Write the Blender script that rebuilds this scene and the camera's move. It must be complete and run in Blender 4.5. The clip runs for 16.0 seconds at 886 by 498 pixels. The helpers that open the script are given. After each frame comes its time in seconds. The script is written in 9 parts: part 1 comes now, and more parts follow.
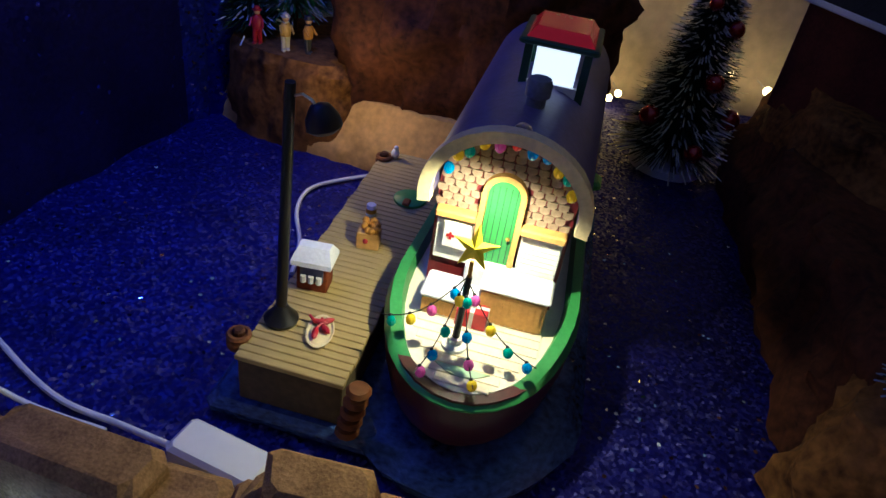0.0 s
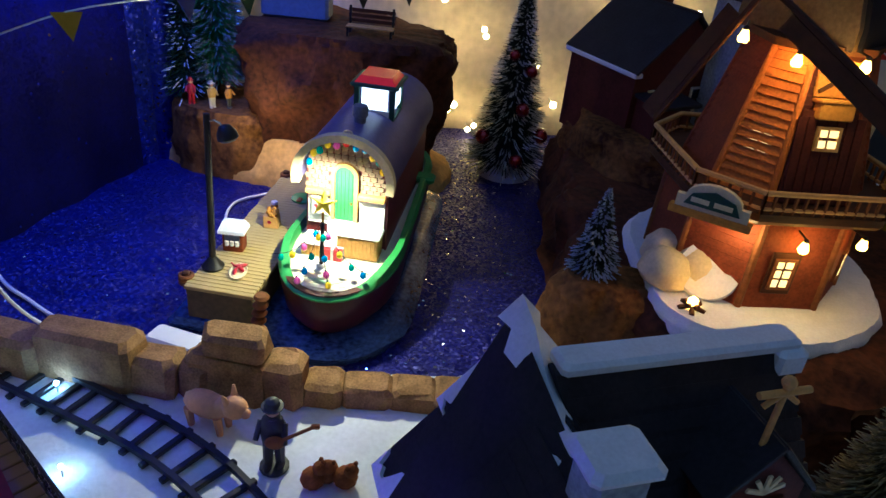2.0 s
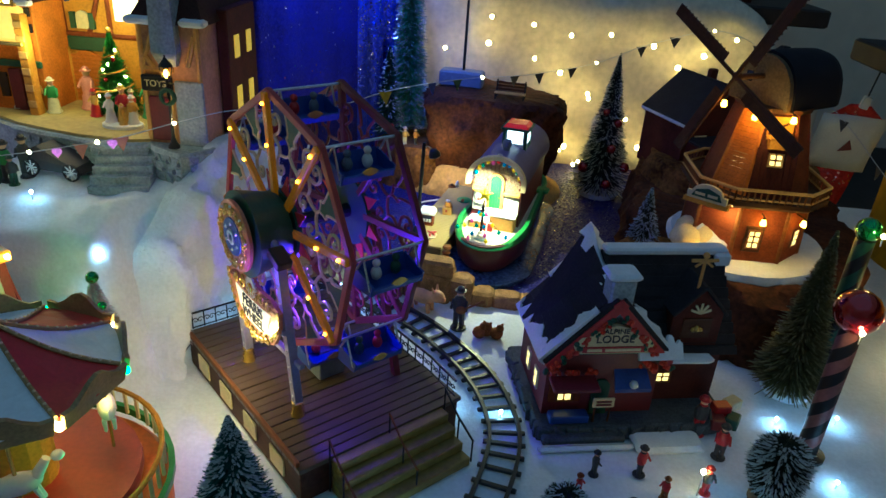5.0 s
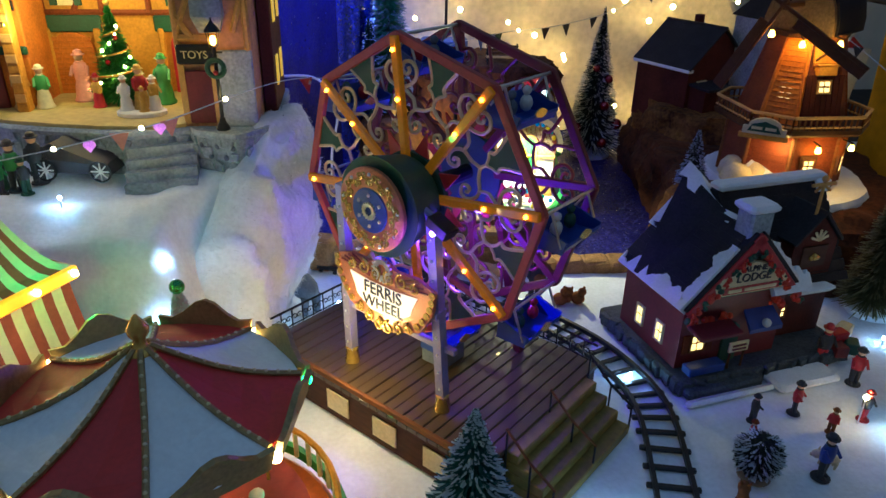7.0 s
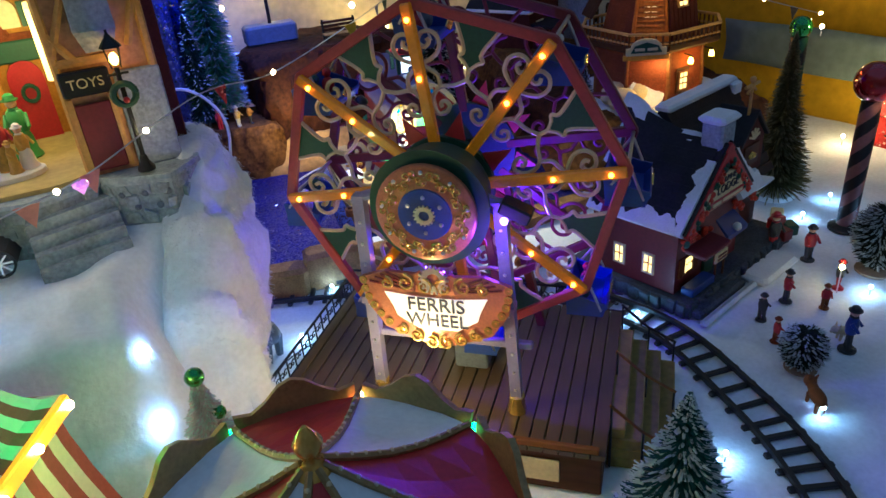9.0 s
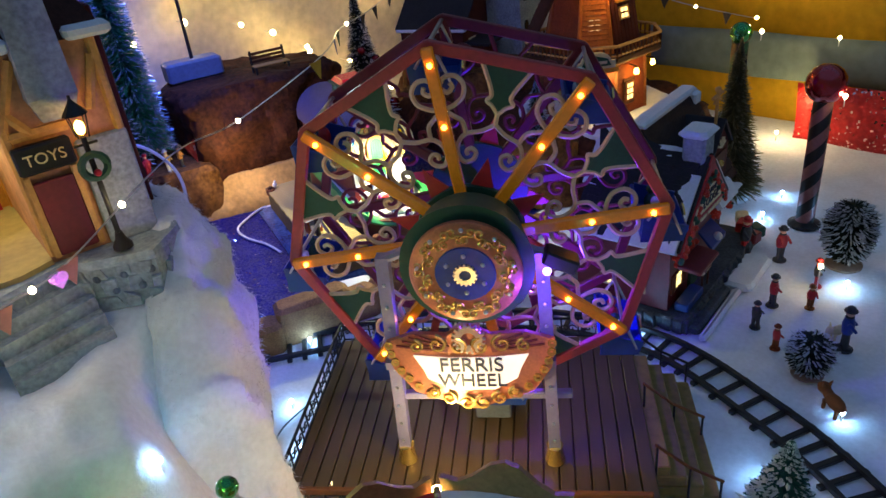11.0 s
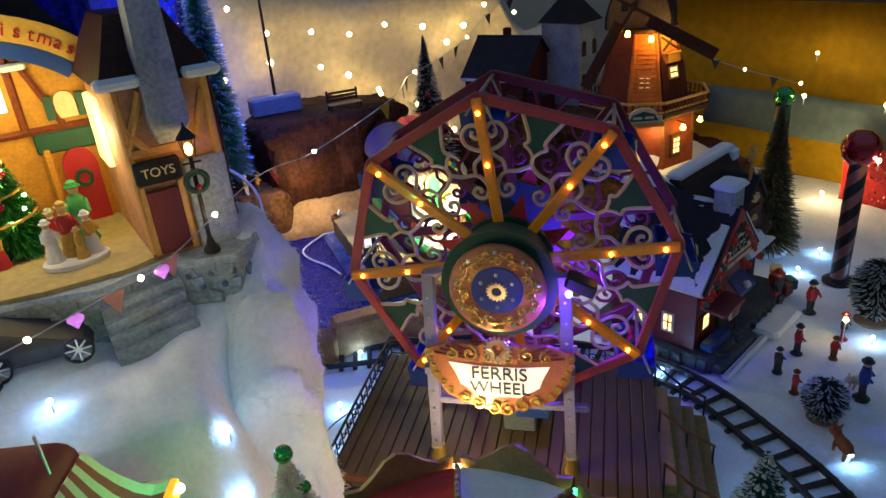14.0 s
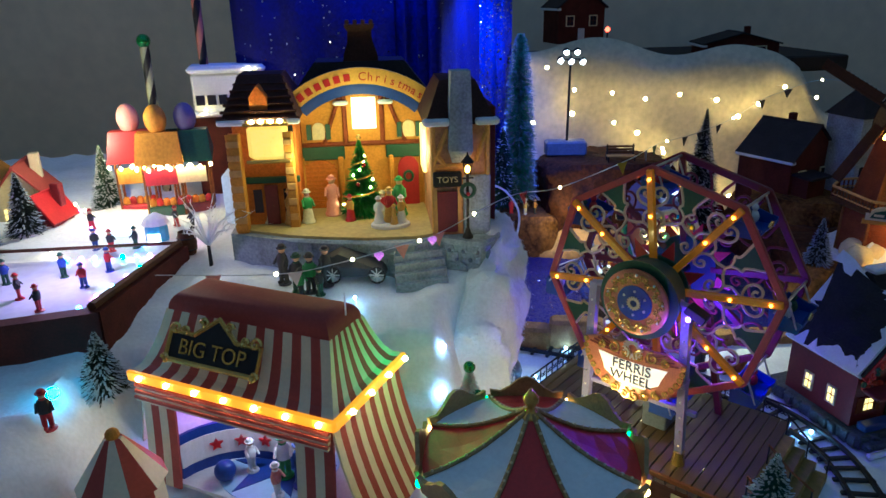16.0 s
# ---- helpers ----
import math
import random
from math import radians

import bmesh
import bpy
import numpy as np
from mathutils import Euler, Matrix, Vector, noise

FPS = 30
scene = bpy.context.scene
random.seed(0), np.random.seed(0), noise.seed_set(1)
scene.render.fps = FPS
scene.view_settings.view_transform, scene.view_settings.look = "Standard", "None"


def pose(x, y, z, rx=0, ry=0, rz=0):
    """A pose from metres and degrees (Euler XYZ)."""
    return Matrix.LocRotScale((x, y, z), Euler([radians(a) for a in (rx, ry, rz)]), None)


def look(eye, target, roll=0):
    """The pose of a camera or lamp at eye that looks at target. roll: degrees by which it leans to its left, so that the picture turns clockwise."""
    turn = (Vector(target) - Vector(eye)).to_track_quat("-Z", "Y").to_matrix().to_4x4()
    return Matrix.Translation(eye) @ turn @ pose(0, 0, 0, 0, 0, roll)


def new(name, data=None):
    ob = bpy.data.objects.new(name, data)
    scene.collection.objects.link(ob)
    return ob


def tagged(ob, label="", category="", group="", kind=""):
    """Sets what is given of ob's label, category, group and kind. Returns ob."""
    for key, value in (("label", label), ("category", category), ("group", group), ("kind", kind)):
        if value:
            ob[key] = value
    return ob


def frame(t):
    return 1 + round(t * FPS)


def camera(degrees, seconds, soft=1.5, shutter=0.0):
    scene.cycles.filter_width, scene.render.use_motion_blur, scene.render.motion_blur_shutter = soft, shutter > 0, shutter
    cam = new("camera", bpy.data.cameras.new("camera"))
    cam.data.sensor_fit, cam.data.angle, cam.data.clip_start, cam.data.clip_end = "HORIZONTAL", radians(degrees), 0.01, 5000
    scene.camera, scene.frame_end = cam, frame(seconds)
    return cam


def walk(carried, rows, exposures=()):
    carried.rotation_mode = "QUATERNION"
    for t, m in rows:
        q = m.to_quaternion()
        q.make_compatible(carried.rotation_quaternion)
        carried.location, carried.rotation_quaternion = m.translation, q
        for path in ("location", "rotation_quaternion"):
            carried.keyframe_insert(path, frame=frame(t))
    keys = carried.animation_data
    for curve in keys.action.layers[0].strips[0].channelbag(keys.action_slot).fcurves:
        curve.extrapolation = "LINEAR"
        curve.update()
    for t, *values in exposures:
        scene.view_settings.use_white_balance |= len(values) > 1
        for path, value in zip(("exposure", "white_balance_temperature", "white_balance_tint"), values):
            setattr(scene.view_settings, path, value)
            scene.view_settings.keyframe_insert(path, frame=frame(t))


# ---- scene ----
cam = camera(64.7, 16.0)
PATH = [
    (0, (0.006, -0.008, 0.27), (0.108, 1.626, -0.879), 9.2),
    (0.5, (-0.006, -0.048, 0.278), (0.199, 1.591, -0.849), 9.1),
    (1, (-0.009, -0.099, 0.284), (0.328, 1.548, -0.799), 8.9),
    (1.5, (0.028, -0.149, 0.305), (0.359, 1.531, -0.728), 7.5),
    (2, (0.069, -0.22, 0.331), (0.275, 1.505, -0.66), 6.2),
    (2.5, (0.092, -0.282, 0.357), (0.22, 1.475, -0.59), 6.1),
    (3, (0.104, -0.349, 0.374), (0.152, 1.419, -0.56), 5.6),
    (3.4, (0.099, -0.406, 0.385), (0.112, 1.384, -0.508), 5.6),
    (3.5, (0.106, -0.401, 0.389), (0.073, 1.366, -0.546), 5.4),
    (4, (0.084, -0.476, 0.409), (0.023, 1.299, -0.51), 4.8),
    (4.5, (0.055, -0.535, 0.415), (-0.004, 1.243, -0.497), 4.0),
    (5, (0.035, -0.583, 0.426), (-0.072, 1.208, -0.459), 3.9),
    (5.2, (0.031, -0.595, 0.425), (-0.082, 1.192, -0.466), 4.1),
    (7.3, (-0.187, -0.503, 0.355), (0.14, 1.262, -0.527), -1.3),
    (7.5, (-0.202, -0.478, 0.35), (0.193, 1.277, -0.523), -3.2),
    (8, (-0.232, -0.445, 0.352), (0.299, 1.27, -0.529), -3.5),
    (8.5, (-0.276, -0.441, 0.354), (0.468, 1.179, -0.553), -4.0),
    (8.7, (-0.288, -0.435, 0.354), (0.488, 1.158, -0.573), -4.6),
    (10.8, (-0.338, -0.364, 0.363), (0.685, 1.04, -0.628), -6.5),
    (11, (-0.336, -0.354, 0.369), (0.704, 1.06, -0.59), -6.9),
    (11.5, (-0.332, -0.343, 0.368), (0.72, 1.071, -0.578), -7.0),
    (12, (-0.33, -0.34, 0.364), (0.718, 1.076, -0.584), -6.8),
    (12.5, (-0.329, -0.339, 0.362), (0.722, 1.08, -0.577), -6.1),
    (13, (-0.334, -0.347, 0.366), (0.708, 1.091, -0.555), -5.9),
    (13.5, (-0.345, -0.374, 0.372), (0.661, 1.107, -0.518), -5.8),
    (14, (-0.363, -0.408, 0.384), (0.589, 1.141, -0.452), -5.1),
    (14.5, (-0.375, -0.461, 0.402), (0.461, 1.188, -0.362), -4.3),
    (15, (-0.354, -0.532, 0.41), (0.228, 1.23, -0.335), -2.2),
    (15.5, (-0.343, -0.58, 0.427), (-0.046, 1.264, -0.288), -1.4),
    (16, (-0.357, -0.626, 0.434), (-0.18, 1.243, -0.256), -1.2),
]
walk(cam, [(t, look(eye, target, roll)) for t, eye, target, roll in PATH],
     [(0, -0.95, 5450, 8), (0.7, -0.8, 5300, 9), (1.6, 0.05, 5350, 7), (2.2, 0.15, 5130, 0), (3, 0.32, 5380, -8), (3.6, 0.54, 5430, -11), (4.2, 0.35, 5480, -20), (5.2, 0.32, 5480, -20), (7.4, 0.55, 5830, -4), (8.0, 0.5, 5630, -5), (8.7, 0.5, 5530, -4), (10.8, 0.49, 5830, 3), (11.5, 0.49, 5730, 1), (12.3, 0.47, 5530, -4), (13.4, 0.46, 5930, 0), (14.5, 0.3, 5730, -3), (15.3, 0.31, 5230, -10), (16, 0.31, 5230, -10)])

# ---- world, large lights ----
world = bpy.data.worlds.new("room")
scene.world = world
world.use_nodes = True
bg = world.node_tree.nodes["Background"]
bg.inputs[0].default_value = (0.36, 0.56, 1.0, 1)
bg.inputs[1].default_value = 0.25


def lamp(name, kind, at, colour, watts, size=0.004, aim=None, cone=60):
    data = bpy.data.lights.new(name, kind)
    data.color, data.energy = colour, watts
    if kind == "AREA":
        data.size = size
    else:
        data.shadow_soft_size = size
    if kind == "SPOT":
        data.spot_size, data.spot_blend = radians(cone), 0.6
    ob = new(name, data)
    ob.matrix_world = look(at, aim) if aim else pose(*at)
    return ob


# ---- materials ----
def C(h):
    v = [int(h[i:i + 2], 16) / 255 for i in (0, 2, 4)]
    return tuple(x / 12.92 if x < 0.04045 else ((x + 0.055) / 1.055) ** 2.4 for x in v)


def mat(name, col, rough=0.6, metal=0.0, var=0.25, scale=150, bump=0.15, glow=None, power=0.0, clear=0.0, coat=0.0, sub=0.0, stretch=(1, 1, 1), col2=None):
    m = bpy.data.materials.new(name)
    m.use_nodes = True
    nt = m.node_tree
    N, L = nt.nodes, nt.links
    p = N["Principled BSDF"]
    p.inputs["Roughness"].default_value = rough
    p.inputs["Metallic"].default_value = metal
    p.inputs["Coat Weight"].default_value = coat
    if rough >= 0.58:
        p.inputs["Specular IOR Level"].default_value = 0.2
    p.inputs["Transmission Weight"].default_value = clear
    if sub:
        p.inputs["Subsurface Weight"].default_value = sub
        p.inputs["Subsurface Radius"].default_value = (0.01, 0.01, 0.01)
        p.inputs["Subsurface Scale"].default_value = 0.5
    tc = N.new("ShaderNodeTexCoord")
    mp = N.new("ShaderNodeMapping")
    mp.inputs["Scale"].default_value = stretch
    L.new(tc.outputs["Object"], mp.inputs[0])
    fine, wide = N.new("ShaderNodeTexNoise"), N.new("ShaderNodeTexNoise")
    fine.inputs["Scale"].default_value, fine.inputs["Detail"].default_value = scale * 3, 5
    wide.inputs["Scale"].default_value, wide.inputs["Detail"].default_value = scale * 0.35, 3
    L.new(mp.outputs[0], fine.inputs["Vector"])
    L.new(mp.outputs[0], wide.inputs["Vector"])
    mx = N.new("ShaderNodeMath")
    mx.operation = "ADD"
    L.new(fine.outputs[0], mx.inputs[0])
    L.new(wide.outputs[0], mx.inputs[1])
    rp = N.new("ShaderNodeValToRGB")
    rp.color_ramp.elements[0].position, rp.color_ramp.elements[1].position = 0.35, 0.7
    hf = N.new("ShaderNodeMath")
    hf.operation = "MULTIPLY"
    hf.inputs[1].default_value = 0.5
    L.new(mx.outputs[0], hf.inputs[0])
    L.new(hf.outputs[0], rp.inputs[0])
    rp.color_ramp.elements[0].color = (*[x * (1 - var) for x in col], 1)
    rp.color_ramp.elements[1].color = (*[min(x * (1 + var), 0.95) for x in col], 1)
    if col2:
        rp.color_ramp.elements[1].color = (*col2, 1)
    L.new(rp.outputs[0], p.inputs["Base Color"])
    if bump:
        b = N.new("ShaderNodeBump")
        b.inputs["Strength"].default_value, b.inputs["Distance"].default_value = bump, 0.001
        L.new(hf.outputs[0], b.inputs["Height"])
        L.new(b.outputs[0], p.inputs["Normal"])
    if glow:
        p.inputs["Emission Color"].default_value = (*glow, 1)
        p.inputs["Emission Strength"].default_value = power
    return m


def glitter(name, col, flake, share=0.03, cells=900, rough=0.45, metal=0.3, tilt=0.9):
    """Glitter sheet: cells with tilted facets, a few of them bright."""
    m = mat(name, col, rough, metal, 0.35, 60, 0)
    nt = m.node_tree
    N, L = nt.nodes, nt.links
    p = N["Principled BSDF"]
    tc = N.new("ShaderNodeTexCoord")
    vo = N.new("ShaderNodeTexVoronoi")
    vo.inputs["Scale"].default_value = cells
    L.new(tc.outputs["Object"], vo.inputs["Vector"])
    sub = N.new("ShaderNodeVectorMath")
    sub.operation = "SUBTRACT"
    sub.inputs[1].default_value = (0.5, 0.5, 0.5)
    L.new(vo.outputs["Color"], sub.inputs[0])
    sc = N.new("ShaderNodeVectorMath")
    sc.operation = "SCALE"
    sc.inputs["Scale"].default_value = tilt
    L.new(sub.outputs[0], sc.inputs[0])
    ge = N.new("ShaderNodeNewGeometry")
    ad = N.new("ShaderNodeVectorMath")
    L.new(sc.outputs[0], ad.inputs[0])
    L.new(ge.outputs["Normal"], ad.inputs[1])
    no = N.new("ShaderNodeVectorMath")
    no.operation = "NORMALIZE"
    L.new(ad.outputs[0], no.inputs[0])
    L.new(no.outputs[0], p.inputs["Normal"])
    wn = N.new("ShaderNodeTexWhiteNoise")
    L.new(vo.outputs["Color"], wn.inputs["Vector"])
    lt = N.new("ShaderNodeMath")
    lt.operation = "LESS_THAN"
    lt.inputs[1].default_value = share
    L.new(wn.outputs["Value"], lt.inputs[0])
    mix = N.new("ShaderNodeMix")
    mix.data_type = "RGBA"
    L.new(lt.outputs[0], mix.inputs["Factor"])
    old = p.inputs["Base Color"].links[0].from_socket
    L.new(old, mix.inputs["A"])
    mix.inputs["B"].default_value = (*flake, 1)
    L.new(mix.outputs["Result"], p.inputs["Base Color"])
    for key, a, b in (("Roughness", rough, 0.12), ("Metallic", metal, 1.0)):
        mr = N.new("ShaderNodeMapRange")
        mr.inputs["To Min"].default_value, mr.inputs["To Max"].default_value = a, b
        L.new(lt.outputs[0], mr.inputs["Value"])
        L.new(mr.outputs[0], p.inputs[key])
    return m


def led(name, col, power):
    return mat(name, col, 0.3, 0, 0, 100, 0, col, power)


SNOW = mat("snow_cotton", (0.8, 0.82, 0.86), 0.95, 0, 0.1, 90, 0.8)
SNOWPAINT = mat("snow_paint", (0.78, 0.8, 0.83), 0.7, 0, 0.1, 200, 0.5)
WATER = glitter("blue_glitter", C("121270"), (0.95, 0.97, 1.0), 0.010, 560, 0.5, 0.35, 1.1)
BLUECLOTH = glitter("blue_cloth", C("111168"), (0.7, 0.8, 1.0), 0.006, 500, 0.7, 0.1, 0.5)
BLUEFALL = glitter("blue_glitter_strip", C("3040c8"), (0.85, 0.9, 1.0), 0.08, 450, 0.4, 0.5, 1.0)
CREAM = mat("cream_cotton", (0.72, 0.64, 0.5), 0.95, 0, 0.2, 30, 0.7)
GREYWALL = mat("grey_wall", (0.88, 0.75, 0.57), 0.9, 0, 0.08, 12, 0.1)
DARK = mat("dark_board", (0.03, 0.025, 0.024), 0.6, 0, 0.3, 20, 0.1)
ROCK = mat("painted_rock", C("4e2c14"), 0.85, 0, 0.5, 60, 1.0, col2=C("946632"))
ROCKRED = mat("rust_rock", C("361c12"), 0.85, 0, 0.4, 60, 1.0, col2=C("643820"))
SAND = mat("sand", C("cfa25a"), 0.9, 0, 0.3, 60, 0.6)
CORK = mat("cork_stone", C("96724a"), 0.95, 0, 0.45, 220, 1.0)
GRASS = mat("moss_paint", C("3f6a2a"), 0.9, 0, 0.4, 150, 0.9)
IRON = mat("black_iron", (0.012, 0.012, 0.014), 0.45, 0.3, 0.3, 100, 0.1)
RAILBLACK = mat("black_plastic", (0.012, 0.012, 0.013), 0.4, 0, 0.2, 100, 0.05)
CABLE = mat("white_cable", (0.75, 0.75, 0.74), 0.45, 0, 0.05, 100, 0)
GREEN = mat("green_paint", C("3f8f4a"), 0.45, 0, 0.15, 150, 0.15)
DKGREEN = mat("dark_green_paint", C("1d4a36"), 0.5, 0, 0.25, 150, 0.15)
DOCK = mat("dock_wood", C("b09a62"), 0.75, 0, 0.25, 90, 0.4, stretch=(0.25, 1, 1))
DECK = mat("bleached_deck", C("ece2c8"), 0.7, 0, 0.12, 90, 0.3)
TAN = mat("tan_trim", C("c89a58"), 0.6, 0, 0.2, 150, 0.3)
WOOD = mat("brown_wood", C("7a4c28"), 0.65, 0, 0.35, 90, 0.4, stretch=(0.2, 1, 1))
DKWOOD = mat("dark_wood", C("4a2c1a"), 0.6, 0, 0.35, 90, 0.4, stretch=(0.2, 1, 1))
FLOORWOOD = mat("stained_plank", C("57442a"), 0.36, 0, 0.3, 70, 0.3, stretch=(1, 0.15, 1), coat=0.3)
SHINGLE = mat("tan_shingle", C("9a8470"), 0.75, 0, 0.3, 180, 0.4)
WHITE = mat("white_paint", (0.75, 0.74, 0.7), 0.55, 0, 0.08, 150, 0.15)
CREAMPAINT = mat("cream_paint", C("dccca0"), 0.6, 0, 0.15, 150, 0.2)
RED = mat("red_paint", C("b02028"), 0.4, 0, 0.2, 150, 0.15)
MAROON = mat("maroon_paint", C("6e2026"), 0.45, 0, 0.25, 120, 0.15)
HULL = mat("dark_red_hull", C("431418"), 0.4, 0, 0.3, 120, 0.2)
PURPLEROOF = mat("slate_blue_roof", C("5a5480"), 0.5, 0, 0.2, 120, 0.2)
SILVER = mat("silver", (0.7, 0.7, 0.72), 0.28, 1, 0.1, 150, 0.05)
GOLD = mat("gold", C("e0b860"), 0.25, 0.7, 0.2, 200, 0.1)
ROSEGOLD = mat("copper_gold", C("c07a58"), 0.35, 0.35, 0.25, 200, 0.2)
# faint emission imitates LED light spreading through the spoke plastic
AMBER = mat("amber_plastic_glow", C("c07810"), 0.25, 0, 0.2, 120, 0.05, C("e08a10"), 0.07, 0.0, 0.4)
BLUE = mat("blue_paint", C("23408f"), 0.4, 0, 0.2, 150, 0.1)
PINK = mat("pink_paint", C("d08a80"), 0.5, 0, 0.15, 150, 0.1)
SKIN = mat("pale_resin", C("c9a184"), 0.55, 0, 0.1, 200, 0.1)
PIGSKIN = mat("tan_pig", C("d8a078"), 0.6, 0, 0.15, 120, 0.2)
GREYRESIN = mat("grey_resin", C("6d7480"), 0.6, 0, 0.25, 150, 0.3)
STONE = mat("grey_stone", C("98a2a8"), 0.8, 0, 0.4, 120, 0.7)
ORANGE = mat("orange_brick", C("c8752a"), 0.6, 0, 0.3, 160, 0.3)
BRICK = mat("rust_brick", C("7a3c20"), 0.7, 0, 0.35, 160, 0.4)
BRICKDK = mat("dark_brick", C("50241c"), 0.75, 0, 0.35, 160, 0.4)
MUSTARD = mat("mustard_paint", C("c98c34"), 0.6, 0, 0.25, 130, 0.2)
ROOFDK = mat("dark_roof", (0.022, 0.02, 0.024), 0.6, 0, 0.35, 140, 0.6)
ROOFBR = mat("brown_roof", C("3e241c"), 0.7, 0, 0.4, 140, 0.6)
NEEDLE = mat("green_bristle", C("2c4a34"), 0.6, 0, 0.4, 90, 0)
NEEDLEDK = mat("dark_bristle", C("2a3528"), 0.6, 0, 0.4, 90, 0)
NEEDLEOLIVE = mat("olive_bristle", C("6a6640"), 0.55, 0, 0.35, 90, 0)
FROST = mat("frosted_tip", (0.6, 0.66, 0.66), 0.6, 0, 0.2, 90, 0)
REDBALL = mat("red_bauble", C("a01018"), 0.12, 0.6, 0.05, 100, 0, coat=1.0)
GREENBALL = mat("green_bauble", C("2e8a3a"), 0.12, 0.7, 0.05, 100, 0, coat=1.0)
TENTRED = mat("tent_red", C("a04a40"), 0.6, 0, 0.12, 120, 0.2)
TENTCREAM = mat("tent_cream", C("ddd0b0"), 0.6, 0, 0.08, 120, 0.2)
ROOFWHITE = mat("carousel_white", (0.82, 0.85, 0.83), 0.5, 0, 0.08, 120, 0.2)
CRIMSON = mat("carousel_red", C("c0322c"), 0.5, 0, 0.15, 120, 0.2)
YELLOWCLOTH = mat("yellow_cloth", C("d8a818"), 0.7, 0, 0.2, 25, 0.3)
REDCLOTH = glitter("red_glitter_cloth", C("c22420"), (1.0, 0.6, 0.5), 0.05, 400, 0.5, 0.2, 0.6)
GREYCLOTH = mat("grey_green_cloth", C("7c8a84"), 0.6, 0, 0.2, 25, 0.2)
BLACKTXT = mat("black_lettering", (0.02, 0.015, 0.03), 0.5, 0, 0, 100, 0)
WARMPANE = mat("lit_pane", C("ffdf90"), 0.4, 0, 0.05, 100, 0, C("ffdc88"), 1.5)
COOLPANE = mat("lit_screen", (0.9, 0.95, 1), 0.4, 0, 0.3, 60, 0, (0.85, 0.93, 1.0), 2.2)
WARMLED = led("warm_led", C("ffd890"), 90)
BACKLED = led("warm_wall_led", C("ffd27c"), 38)
COOLLED = led("cool_led", (0.34, 0.6, 1.0), 175)
AMBERLED = led("amber_led", C("ff9c20"), 18)
BULB = {n: mat(n + "_bulb", c, 0.15, 0, 0, 100, 0, c, 0.12, 0.3) for n, c in (("blue", C("1c90d0")), ("yellow", C("f0d020")), ("pink", C("e060b0")), ("teal", C("20a090")), ("red", C("e03030")))}
DARKPANE = mat("dark_pane", (0.02, 0.02, 0.03), 0.1, 0, 0.2, 100, 0)
GLASS = mat("clear_glass", (0.9, 0.92, 0.95), 0.05, 0, 0, 100, 0, None, 0, 0.9)


# ---- mesh helpers: each returns (vertices, faces) ----
def join(*gs):
    V, F = [], []
    for v, f in gs:
        n = len(V)
        V += v
        F += [tuple(i + n for i in q) for q in f]
    return V, F


def moved(g, m):
    return [tuple(m @ Vector(v)) for v in g[0]], g[1]


def at(g, x=0, y=0, z=0, rx=0, ry=0, rz=0):
    return moved(g, pose(x, y, z, rx, ry, rz))


def box(x0, x1, y0, y1, z0, z1, b=0.0):
    """A box with chamfered edges."""
    if b <= 0:
        v = [(x, y, z) for z in (z0, z1) for x, y in ((x0, y0), (x1, y0), (x1, y1), (x0, y1))]
        return v, [(3, 2, 1, 0), (4, 5, 6, 7), (0, 1, 5, 4), (1, 2, 6, 5), (2, 3, 7, 6), (3, 0, 4, 7)]
    rings = []
    for z, i in ((z0, b), (z0 + b, 0), (z1 - b, 0), (z1, b)):
        rings.append([(x0 + i + b, y0 + i, z), (x1 - i - b, y0 + i, z), (x1 - i, y0 + i + b, z), (x1 - i, y1 - i - b, z),
                      (x1 - i - b, y1 - i, z), (x0 + i + b, y1 - i, z), (x0 + i, y1 - i - b, z), (x0 + i, y0 + i + b, z)])
    return loft(rings)


def loft(rings, cap=True, closed=True):
    n = len(rings[0])
    V = [tuple(p) for r in rings for p in r]
    F = []
    for k in range(len(rings) - 1):
        for i in range(n if closed else n - 1):
            j = (i + 1) % n
            F.append((k * n + i, k * n + j, (k + 1) * n + j, (k + 1) * n + i))
    if cap:
        F.append(tuple(range(n - 1, -1, -1)))
        F.append(tuple(range((len(rings) - 1) * n, len(rings) * n)))
    return V, F


def lathe(profile, n=20, cap=True):
    """Turned round the z axis: (radius, z) pairs."""
    return loft([[(max(r, 1e-5) * math.cos(2 * math.pi * i / n), max(r, 1e-5) * math.sin(2 * math.pi * i / n), z) for i in range(n)] for r, z in profile], cap)


def ball(x, y, z, r, n=12, sz=1.0):
    return at(lathe([(r * math.sin(math.pi * k / 8), -r * sz * math.cos(math.pi * k / 8)) for k in range(9)], n), x, y, z)


def rod(a, b, r0, r1=None, n=10):
    a, b = Vector(a), Vector(b)
    d = b - a
    g = lathe([(r0, 0), (r1 if r1 is not None else r0, d.length)], n)
    return moved(g, Matrix.Translation(a) @ d.to_track_quat("Z", "Y").to_matrix().to_4x4())


def tube(pts, r, n=6, closed=False):
    """A tube along a line of points."""
    P = [Vector(p) for p in pts]
    rings = []
    side = None
    for i, p in enumerate(P):
        d = (P[min(i + 1, len(P) - 1)] - P[max(i - 1, 0)]).normalized()
        if side is None:
            side = d.orthogonal().normalized()
        side = (side - d * side.dot(d)).normalized()
        up = d.cross(side)
        rr = r(i / (len(P) - 1)) if callable(r) else r
        rings.append([tuple(p + rr * (side * math.cos(2 * math.pi * k / n) + up * math.sin(2 * math.pi * k / n))) for k in range(n)])
    return loft(rings)


